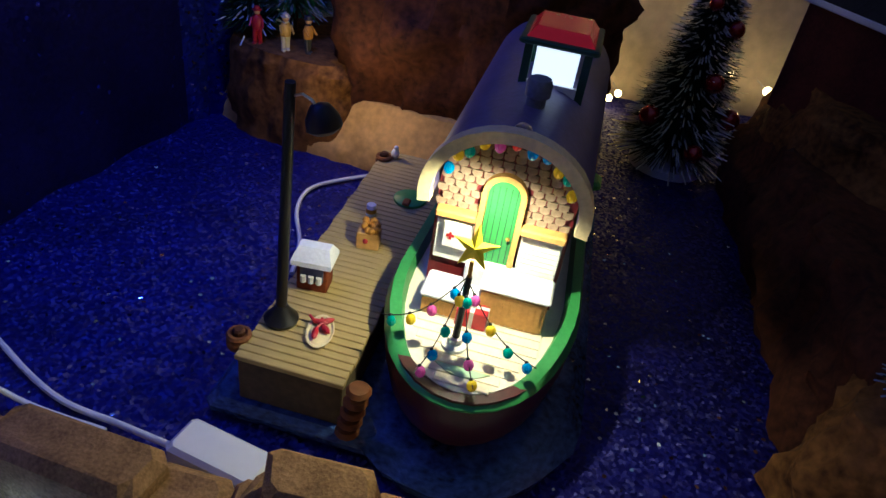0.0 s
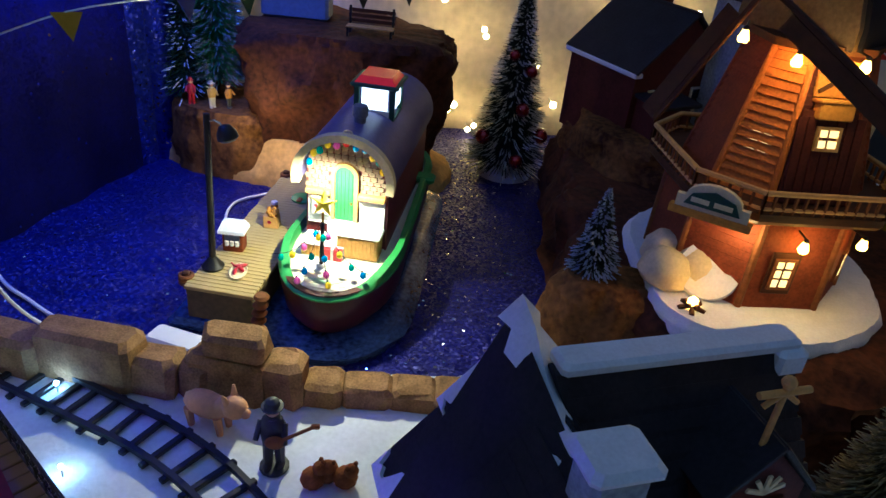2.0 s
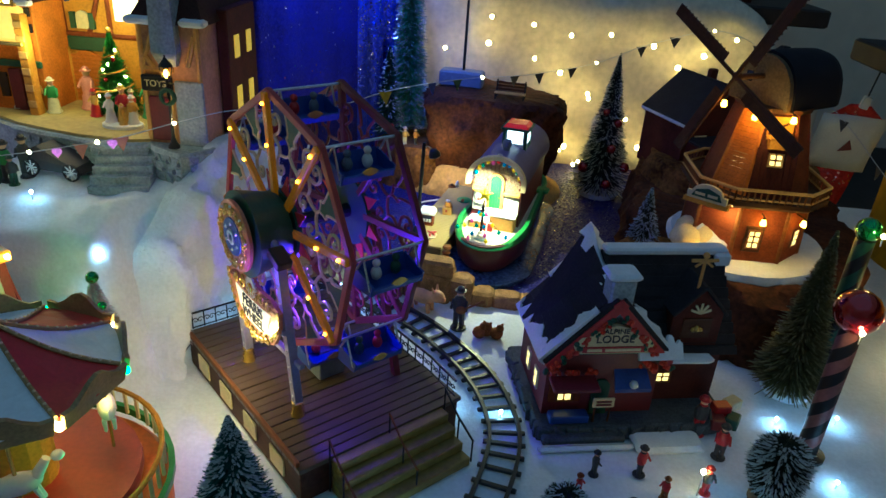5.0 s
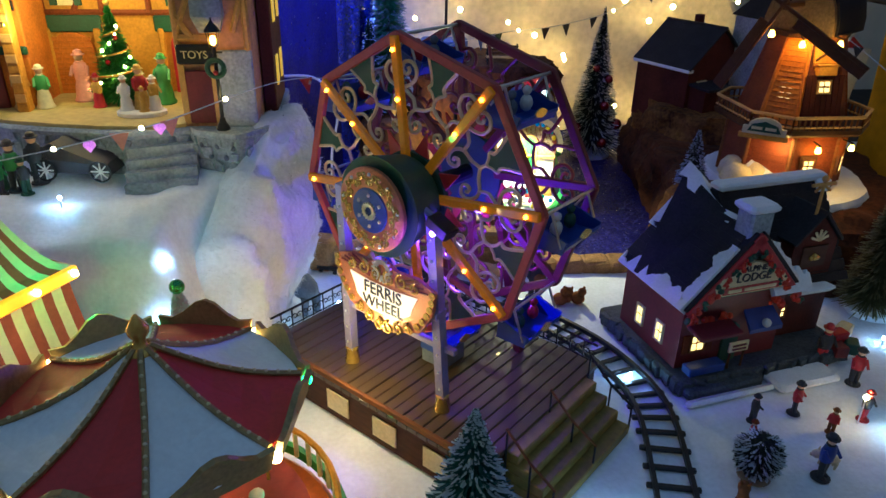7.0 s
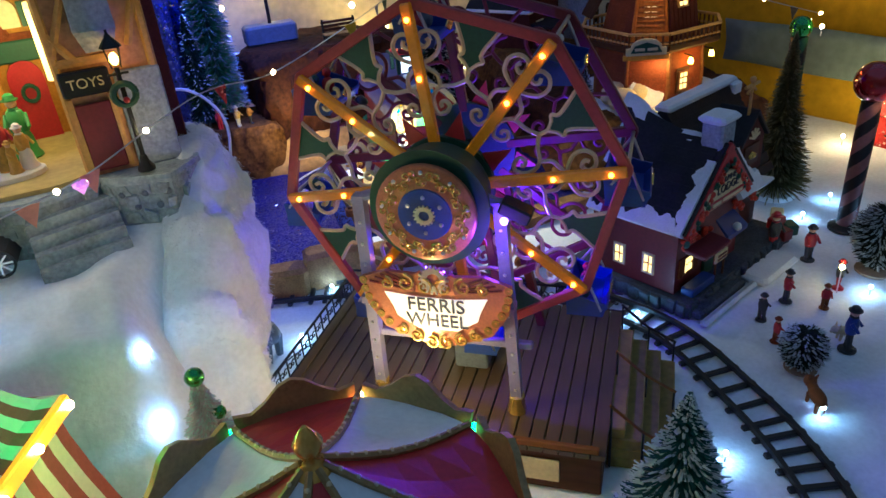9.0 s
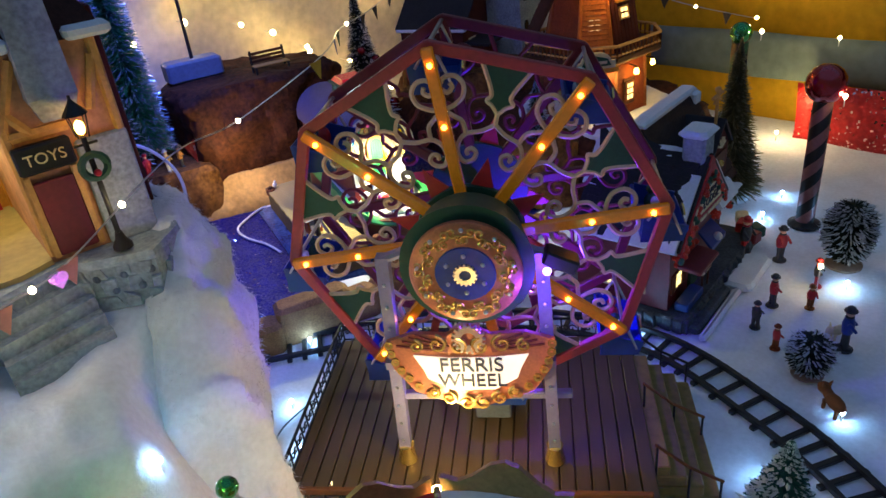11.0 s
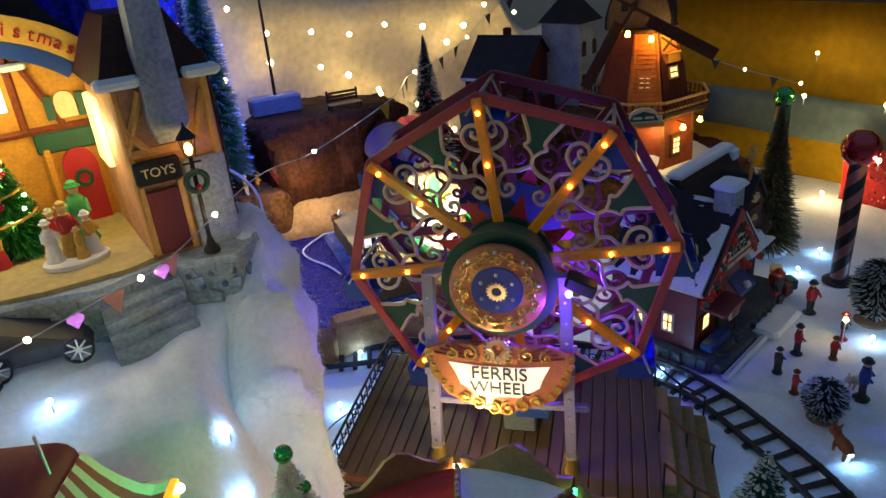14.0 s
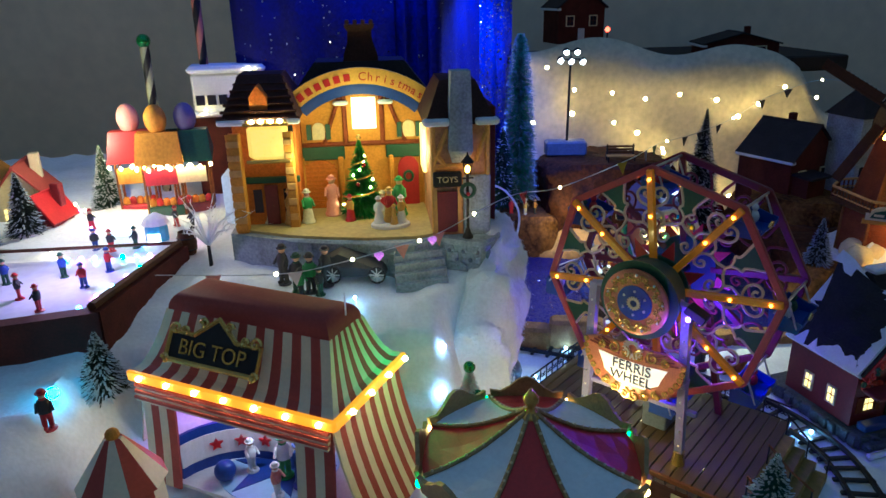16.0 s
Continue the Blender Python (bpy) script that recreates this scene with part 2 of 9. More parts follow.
def prism(poly, y0, y1):
    """A polygon in x, z, thick from y0 to y1."""
    n = len(poly)
    V = [(x, y0, z) for x, z in poly] + [(x, y1, z) for x, z in poly]
    F = [tuple(range(n)), tuple(range(2 * n - 1, n - 1, -1))]
    F += [(i, i + n, (i + 1) % n + n, (i + 1) % n) for i in range(n)]
    return V, F


def slab(poly, z0, z1):
    """A polygon in x, y, thick from z0 to z1."""
    n = len(poly)
    V = [(x, y, z0) for x, y in poly] + [(x, y, z1) for x, y in poly]
    F = [tuple(range(n - 1, -1, -1)), tuple(range(n, 2 * n))]
    F += [(i, (i + 1) % n, (i + 1) % n + n, i + n) for i in range(n)]
    return V, F


def arch(x, z, r, a0=180, a1=0, n=14, sz=1.0):
    return [(x + r * math.cos(radians(a0 + (a1 - a0) * i / n)), z + sz * r * math.sin(radians(a0 + (a1 - a0) * i / n))) for i in range(n + 1)]


def spiral(cx, cz, r, turns, start, way=1, n=22, inner=0.15):
    return [(cx + r * (1 - (1 - inner) * i / n) * math.cos(start + way * 2 * math.pi * turns * i / n), 0,
             cz + r * (1 - (1 - inner) * i / n) * math.sin(start + way * 2 * math.pi * turns * i / n)) for i in range(n + 1)]


def mesh(name, g, material, smooth=False):
    me = bpy.data.meshes.new(name)
    me.from_pydata(g[0], [], g[1])
    bm = bmesh.new()
    bm.from_mesh(me)
    bmesh.ops.recalc_face_normals(bm, faces=bm.faces)
    bm.to_mesh(me)
    bm.free()
    if smooth:
        me.shade_smooth()
        me.set_sharp_from_angle(angle=radians(45))
    me.materials.append(material)
    return me


def part(name, g, material, parent, label="", smooth=False):
    ob = new(name, mesh(name, g, material, smooth))
    ob.parent = parent
    return tagged(ob, label) if label else ob


def thing(name, label, category, m=None, group="", kind=""):
    ob = new(name)
    ob.empty_display_size = 0.01
    ob.matrix_world = m if m is not None else Matrix()
    return tagged(ob, label, category, group, kind)


def single(name, g, material, label, category, m=None, group="", kind="", smooth=False):
    ob = new(name, mesh(name, g, material, smooth))
    if m is not None:
        ob.matrix_world = m
    return tagged(ob, label, category, group, kind)


def lettering(name, text, size, m, parent, material=BLACKTXT, deep=0.0004):
    cu = bpy.data.curves.new(name, "FONT")
    cu.body, cu.size, cu.extrude, cu.align_x, cu.align_y = text, size, deep, "CENTER", "CENTER"
    tmp = bpy.data.objects.new(name, cu)
    scene.collection.objects.link(tmp)
    me = bpy.data.meshes.new_from_object(tmp.evaluated_get(bpy.context.evaluated_depsgraph_get()))
    bpy.data.objects.remove(tmp)
    me.materials.clear()
    me.materials.append(material)
    ob = new(name, me)
    ob.parent = parent
    ob.matrix_local = m
    return ob


def smooth01(x):
    x = min(max(x, 0), 1)
    return x * x * (3 - 2 * x)


def step_table(v, table):
    if v <= table[0][0]:
        return table[0][1]
    for (a, ha), (b, hb) in zip(table, table[1:]):
        if v <= b:
            return ha + (hb - ha) * smooth01((v - a) / (b - a))
    return table[-1][1]


RISE = ((-0.32, 0.0), (-0.2, 0.02), (-0.12, 0.045), (-0.075, 0.085), (-0.045, 0.143), (0.0, 0.157), (0.05, 0.166), (0.4, 0.186))
FOOT = ((-0.3, -0.235), (-0.06, -0.252), (0.0, -0.246), (0.055, -0.23), (0.12, -0.222), (0.18, -0.215), (0.25, -0.25), (0.4, -0.3))


def snow_height(x, y):
    """Snow: flat by the track, a cotton slope rising to the theatre's terrace."""
    top = step_table(y, RISE)
    foot = step_table(y, FOOT)
    k = smooth01((foot - x) / (0.03 + 0.035 * smooth01((0.04 - y) / 0.06)))
    w = smooth01((-0.53 - x) / 0.1)
    h = top * k
    h = h + max(0.15 - h, 0) * w
    return h + (0.006 * noise.noise((x * 14, y * 14, 1)) + 0.005 * noise.noise((x * 40, y * 40, 3)) + 0.0025 * noise.noise((x * 95, y * 95, 5))) * k + 0.0012 * noise.noise((x * 30, y * 30, 2))


# ---- setting ----
def build_ground():
    # one snow sheet; the water lies in the cut-out behind the stone wall
    V, F = [], []
    xs = [-1.2 + 0.02 * i for i in range(42)] + [-0.36 + 0.0045 * i for i in range(45)] + [-0.155 + 0.0125 * i for i in range(93)]
    ys = [-0.9 + 0.0125 * i for i in range(56)] + [-0.2 + 0.006 * i for i in range(84)] + [0.31 + 0.02 * i for i in range(15)]
    for y in ys:
        for x in xs:
            z = snow_height(x, y)
            if y > 0.172 and x > step_table(y, FOOT) - 0.01 and x < 0.3:
                z -= 0.012
            V.append((x, y, z - 0.001))
    n = len(xs)
    for j in range(len(ys) - 1):
        for i in range(n - 1):
            F.append((j * n + i, j * n + i + 1, (j + 1) * n + i + 1, (j + 1) * n + i))
    single("ground", (V, F), SNOW, "white cotton snow sheet with soft slopes", "ground", kind="structure", smooth=True)
    single("water", slab([(-0.34, 0.165), (0.45, 0.165), (0.45, 0.72), (-0.34, 0.72)], -0.02, -0.003), WATER, "dark blue glitter sheet as harbour water", "water", kind="structure")
    single("table_board", box(-1.4, 1.2, -1.0, 1.1, -0.06, -0.03), DARK, "dark board under the snow village", "board", kind="structure")
    # hanging blue cloth with gentle folds
    line = [(-0.535, 0.36), (-0.33, 0.30), (-0.268, 0.30), (-0.162, 0.575)]
    pts = []
    for (x0, y0), (x1, y1) in zip(line, line[1:]):
        for i in range(24):
            k = i / 24
            pts.append((x0 + (x1 - x0) * k, y0 + (y1 - y0) * k))
    pts.append(line[-1])
    V, F = [], []
    for i, (x, y) in enumerate(pts):
        for z in (-0.02, 0.2, 0.4, 0.7):
            V.append((x + 0.002 * math.sin(i * 1.1), y + 0.003 * math.cos(i * 0.9), z))
    for i in range(len(pts) - 1):
        for k in range(3):
            F.append((i * 4 + k, i * 4 + 4 + k, i * 4 + 5 + k, i * 4 + 1 + k))
    ob = single("backdrop_blue", (V, F), BLUECLOTH, "dark blue hanging cloth with small sparkles", "backdrop", kind="structure", smooth=True)
    so = ob.modifiers.new("thick", "SOLIDIFY")
    so.thickness = 0.002
    # glitter strip at the cloth's end
    V, F = [], []
    for i in range(13):
        k = i / 12
        x, y = -0.205 + 0.085 * k, 0.51 + 0.085 * k
        for z in (-0.005, 0.7):
            V.append((x + 0.004 * math.sin(i * 2.1), y - 0.004 * math.cos(i * 2.1) - 0.012, z))
    F = [(2 * i, 2 * i + 2, 2 * i + 3, 2 * i + 1) for i in range(12)]
    ob = single("backdrop_waterfall", (V, F), BLUEFALL, "bright blue glitter foil strip hanging as waterfall", "backdrop", kind="structure", smooth=True)
    ob.modifiers.new("thick", "SOLIDIFY").thickness = 0.001
    # cream cotton behind the harbour, with a wavy top
    V, F = [], []
    n = 60
    for i in range(n + 1):
        x = -0.17 + 0.78 * i / n
        top = 0.335 - 0.02 * smooth01((x - 0.1) / 0.2) - 0.04 * smooth01((x - 0.42) / 0.12) + 0.012 * math.sin(x * 23)
        if x > 0.47:
            top -= 0.1 * smooth01((x - 0.47) / 0.1)
        for k in range(9):
            z = -0.02 + (top + 0.02) * k / 8
            y = 0.70 - 0.02 * smooth01(k / 8 - 0.6) + 0.008 * noise.noise((x * 9, z * 9, 5))
            V.append((x, y + (0.02 if k == 8 else 0), z))
    for i in range(n):
        for k in range(8):
            F.append((i * 9 + k, i * 9 + 9 + k, i * 9 + 10 + k, i * 9 + 1 + k))
    ob = single("backdrop_cream", (V, F), CREAM, "cream cotton sheet lit by fairy lights", "backdrop", kind="structure", smooth=True)
    ob.modifiers.new("thick", "SOLIDIFY").thickness = 0.003
    single("wall_north", box(-1.6, 1.4, 1.1, 1.16, -0.6, 1.8), GREYWALL, "plain grey room wall", "wall", kind="structure")
    single("wall_west", box(-1.66, -1.6, -2.2, 1.16, -0.6, 1.8), GREYWALL, "plain grey room wall", "wall", kind="structure")
    single("wall_south", box(-1.66, 1.46, -2.26, -2.2, -0.6, 1.8), GREYWALL, "plain grey room wall", "wall", kind="structure")
    single("room_floor", box(-1.66, 1.46, -2.26, 1.16, -0.66, -0.6), mat("room_floor_wood", C("6a4a30"), 0.5, 0, 0.2, 10, 0.2), "plain brown room floor", "floor", kind="structure")
    single("wall_east", box(1.4, 1.46, -2.2, 1.16, -0.6, 1.8), GREYWALL, "plain grey room wall", "wall", kind="structure")
    # right-hand cloths
    def cloth(name, x0, y0, x1, y1, z0, z1, material, label, off=0.0):
        V, F = [], []
        for i in range(21):
            k = i / 20
            for j in range(5):
                V.append((x0 + (x1 - x0) * k + off + 0.004 * math.sin(i * 0.9 + j), y0 + (y1 - y0) * k, z0 + (z1 - z0) * j / 4))
        for i in range(20):
            for j in range(4):
                F.append((i * 5 + j, i * 5 + 5 + j, i * 5 + 6 + j, i * 5 + 1 + j))
        ob = single(name, (V, F), material, label, "backdrop", kind="structure", smooth=True)
        ob.modifiers.new("thick", "SOLIDIFY").thickness = 0.002
    cloth("backdrop_yellow", 0.60, 0.42, 0.66, -0.35, -0.01, 0.25, YELLOWCLOTH, "yellow paper cloth hanging at the table's edge")
    cloth("backdrop_grey", 0.585, 0.30, 0.64, -0.35, 0.065, 0.125, GREYCLOTH, "grey-green foil band on yellow cloth")
    cloth("backdrop_red", 0.57, 0.06, 0.60, -0.35, -0.01, 0.075, REDCLOTH, "red glitter cloth at the table's edge")
    single("shelf_board", box(0.54, 1.0, -0.6, 0.5, 0.26, 0.29, 0.003), DARK, "dark shelf board over the table's edge", "shelf", kind="structure")


build_ground()


def stones(bm_seed, x0, x1, y0, y1, z0, z1):
    """An uneven stone block with chipped corners."""
    g = box(x0, x1, y0, y1, z0, z1, min(x1 - x0, y1 - y0, z1 - z0) * 0.16)
    return [(x + 0.005 * noise.noise((x * 60, y * 60, z * 60 + bm_seed)), y + 0.004 * noise.noise((x * 60 + 9, y * 60, z * 60 + bm_seed)),
             z + (0.003 * noise.noise((x * 60, y * 60 + 9, z * 60 + bm_seed)) if z > z0 + 0.001 else 0)) for x, y, z in g[0]], g[1]


def shore_wall():
    w = thing("stone_wall", "low tan cork stone wall along the harbour edge", "wall", kind="structure")
    row = [(-0.215, 0.05, 0.034, 0.193, 24), (-0.168, 0.045, 0.026, 0.186, 22), (-0.112, 0.062, 0.036, 0.174, 20), (-0.07, 0.032, 0.026, 0.166, 18), (-0.042, 0.02, 0.024, 0.165, 14),
           (-0.02, 0.046, 0.03, 0.162, 18), (0.016, 0.026, 0.03, 0.16, 20), (0.043, 0.024, 0.014, 0.16, 12), (0.072, 0.03, 0.012, 0.160, 8), (0.103, 0.028, 0.011, 0.158, 4), (0.134, 0.03, 0.01, 0.157, 2), (0.166, 0.03, 0.009, 0.156, 2)]
    for i, (x, wd, h, y, turn) in enumerate(row):
        b = part("stone", stones(i, -wd * 0.57, wd * 0.57, -0.013, 0.013, -0.004, h + 0.002), CORK, w)
        b.matrix_local = pose(x, y - 0.012, 0, 0, 0, -turn * 0.8)
    for i, (x, y, z, s) in enumerate(((-0.026, 0.162, 0.029, 0.042),)):
        b = part("stone", stones(30 + i, -s / 2, s / 2, -0.012, 0.012, 0, 0.02 if i == 0 else 0.006), CORK, w)
        b.matrix_local = pose(x + 0.012, y - 0.012, z + 0.0025, 0, 0, -10)


shore_wall()


def rough_mass(name, outline, levels, material, label, seed, amp=0.008, cap_mat=None):
    """A rocky mass: rings of an outline (x, y), pulled in level by level (height, inset), roughened."""
    n = 110
    cx = sum(p[0] for p in outline) / len(outline)
    cy = sum(p[1] for p in outline) / len(outline)
    dense = []
    for i in range(n):
        f = i * len(outline) / n
        m_ = len(outline)
        p0, p1, p2, p3 = (Vector(outline[(int(f) + q) % m_]) for q in (-1, 0, 1, 2))
        k = f - int(f)
        v = 0.5 * (2 * p1 + (p2 - p0) * k + (2 * p0 - 5 * p1 + 4 * p2 - p3) * k * k + (3 * p1 - p0 - 3 * p2 + p3) * k ** 3)
        dense.append((v.x, v.y))
    rings = []
    full = []
    for (z0, s0), (z1, s1) in zip(levels, levels[1:]):
        full += [(z0 + (z1 - z0) * q / 3, s0 + (s1 - s0) * q / 3) for q in range(3)]
    full.append(levels[-1])
    for z, s in full:
        ring = []
        for x, y in dense:
            px, py = cx + (x - cx) * s, cy + (y - cy) * s
            q = noise.noise((px * 26, py * 26, z * 22 + seed)) + 0.7 * noise.noise((px * 75, py * 75, z * 60 + seed)) + 0.35 * noise.noise((px * 170, py * 170, z * 150 + seed))
            q += 0.5 * abs(noise.noise((px * 45, py * 45, seed)))
            d = math.hypot(px - cx, py - cy) or 1
            ring.append((px + amp * q * (px - cx) / d, py + amp * q * (py - cy) / d, z + (0.25 * amp * q if z > 0.002 else 0)))
        rings.append(ring)
    top = rings[-1]
    zt = levels[-1][0]
    for s in (0.66, 0.33):
        rings.append([(cx + (x - cx) * s, cy + (y - cy) * s, zt + 0.3 * amp * noise.noise((x * 30, y * 30, s * 9 + seed))) for x, y, z in top])
    return single(name, loft(rings), material, label, "rock", smooth=True)


def mountain():
    # plateau behind the boat, sandy beach at its foot, low ledge beside it
    rough_mass("rock_plateau", [(-0.075, 0.50), (-0.02, 0.485), (0.06, 0.47), (0.125, 0.475), (0.15, 0.53), (0.13, 0.60), (0.03, 0.645), (-0.06, 0.62)],
               [(-0.005, 0.76), (0.02, 0.78), (0.05, 0.84), (0.08, 0.93), (0.11, 0.95), (0.135, 0.98), (0.15, 0.95), (0.158, 0.86)], ROCKRED, "brown painted rock plateau behind the boat", 3, 0.012)
    rough_mass("rock_ledge", [(-0.155, 0.535), (-0.11, 0.497), (-0.06, 0.49), (-0.04, 0.53), (-0.07, 0.60), (-0.13, 0.60)],
               [(-0.005, 1.0), (0.02, 1.0), (0.045, 0.98), (0.062, 1.0), (0.07, 0.93)], ROCK, "low ochre rock ledge with a flat top", 8, 0.006)
    rough_mass("sand_beach", [(-0.165, 0.555), (-0.155, 0.53), (-0.112, 0.503), (-0.074, 0.488), (-0.038, 0.478), (0.0, 0.468), (0.06, 0.45), (0.12, 0.458), (0.155, 0.56), (0.05, 0.62), (-0.1, 0.62)],
               [(-0.005, 1.02), (0.006, 1.0), (0.014, 0.93), (0.026, 0.8), (0.045, 0.64)], SAND, "ochre sand beach at the foot of the rock", 5, 0.004)
    rough_mass("grass_patch", [(-0.03, 0.512), (-0.01, 0.503), (0.012, 0.501), (0.035, 0.494), (0.054, 0.5), (0.03, 0.512), (0.0, 0.52)], [(0.012, 1.0), (0.026, 0.96), (0.033, 0.75)], GRASS, "green moss patch on the beach", 6, 0.006)
    # right-hand rock below mill and dark houses
    rough_mass("rock_mound", [(0.215, 0.215), (0.235, 0.33), (0.25, 0.42), (0.29, 0.585), (0.42, 0.65), (0.54, 0.5), (0.52, 0.25), (0.44, 0.09), (0.33, 0.065), (0.255, 0.13)],
               [(-0.005, 1.0), (0.02, 0.99), (0.045, 0.95), (0.065, 0.93), (0.076, 0.86)], ROCKRED, "rust-brown rock mound carrying mill and houses", 11, 0.014)
    rough_mass("rock_shelf", [(0.29, 0.37), (0.29, 0.55), (0.42, 0.62), (0.52, 0.5), (0.48, 0.35)], [(0.06, 1.02), (0.085, 0.97), (0.1, 0.95), (0.11, 0.9)], ROCK, "dark rock step under brick houses", 13, 0.01)
    rough_mass("boulder", [(0.193, 0.2), (0.205, 0.165), (0.245, 0.15), (0.278, 0.165), (0.275, 0.2), (0.225, 0.232)],
               [(0.0, 1.05), (0.03, 1.05), (0.055, 1.0), (0.072, 0.86), (0.08, 0.55)], ROCK, "ochre boulder with a frosted fir on it", 17, 0.008)


mountain()

# unseen blue spots, added to brighten the water and the hanging cloth
lamp("harbour_blue_lamp", "SPOT", (-0.2, 0.3, 0.42), (0.06, 0.1, 1.0), 1.0, 0.02, (0.0, 0.38, 0.0), 110)
lamp("waterfall_blue_lamp", "SPOT", (-0.10, 0.38, 0.46), (0.12, 0.17, 1.0), 4.2, 0.02, (-0.22, 0.47, 0.24), 120)
lamp("cloth_blue_lamp", "SPOT", (-0.36, 0.24, 0.56), (0.08, 0.1, 1.0), 1.6, 0.02, (-0.38, 0.33, 0.36), 120)


# ---- track ----
def track():
    t = thing("railway_track", "black plastic toy railway track curving over snow", "railway track")
    key = [(-0.235, 0.19), (-0.193, 0.175), (-0.148, 0.152), (-0.1, 0.126), (-0.058, 0.103), (-0.018, 0.072), (0.015, 0.036), (0.04, 0.003), (0.059, -0.035), (0.071, -0.08), (0.070, -0.12), (0.059, -0.17), (0.045, -0.22), (0.02, -0.275), (-0.02, -0.33)]
    P = []
    for i in range(len(key) - 1):
        p0, p1, p2, p3 = (Vector(key[max(min(j, len(key) - 1), 0)]) for j in (i - 1, i, i + 1, i + 2))
        for k in range(8):
            s = k / 8
            P.append(0.5 * (2 * p1 + (p2 - p0) * s + (2 * p0 - 5 * p1 + 4 * p2 - p3) * s * s + (3 * p1 - p0 - 3 * p2 + p3) * s ** 3))
    left, right = [], []
    for i, p in enumerate(P):
        d = (P[min(i + 1, len(P) - 1)] - P[max(i - 1, 0)]).normalized()
        nrm = Vector((-d.y, d.x))
        left.append((p + nrm * 0.0135, d))
        right.append((p - nrm * 0.0135, d))
    for side in (left, right):
        rings = []
        for p, d in side:
            nr = Vector((-d.y, d.x)) * 0.0017
            rings.append([(p.x - nr.x, p.y - nr.y, 0.002), (p.x + nr.x, p.y + nr.y, 0.002), (p.x + nr.x, p.y + nr.y, 0.0062), (p.x - nr.x, p.y - nr.y, 0.0062)])
        part("rail", loft(rings), RAILBLACK, t)
    tie = mesh("sleeper", box(-0.0022, 0.0022, -0.019, 0.019, 0.0, 0.0032, 0.0006), RAILBLACK)
    run, last = 0.0, P[0]
    for i, p in enumerate(P):
        run += (p - last).length
        last = p
        if run >= 0.0135:
            run = 0
            d = left[i][1]
            ob = new("sleeper", tie)
            ob.parent = t
            ob.matrix_local = pose(p.x, p.y, 0.0, 0, 0, math.degrees(math.atan2(d.y, d.x)))


track()


# ---- boat and dock ----
BOAT = pose(-0.014, 0.21, -0.002, 0, 0, -12.4)


def hull_ring(inset, z, n=16):
    """Boat outline: round bow at y = 0, nearly straight sides, rounded stern."""
    cx, half, y0, y1 = 0.0485, 0.0475 - inset, -0.003 + inset, 0.292 - inset
    pts = []
    for i in range(n + 1):
        a = math.pi + math.pi * i / n
        pts.append((cx + half * math.cos(a), y0 + 0.075 + 0.075 * math.sin(a), z))
    for i in range(n + 1):
        a = math.pi * i / n
        pts.append((cx + half * 0.86 * math.cos(a), y1 - 0.05 + 0.05 * math.sin(a), z))
    return pts


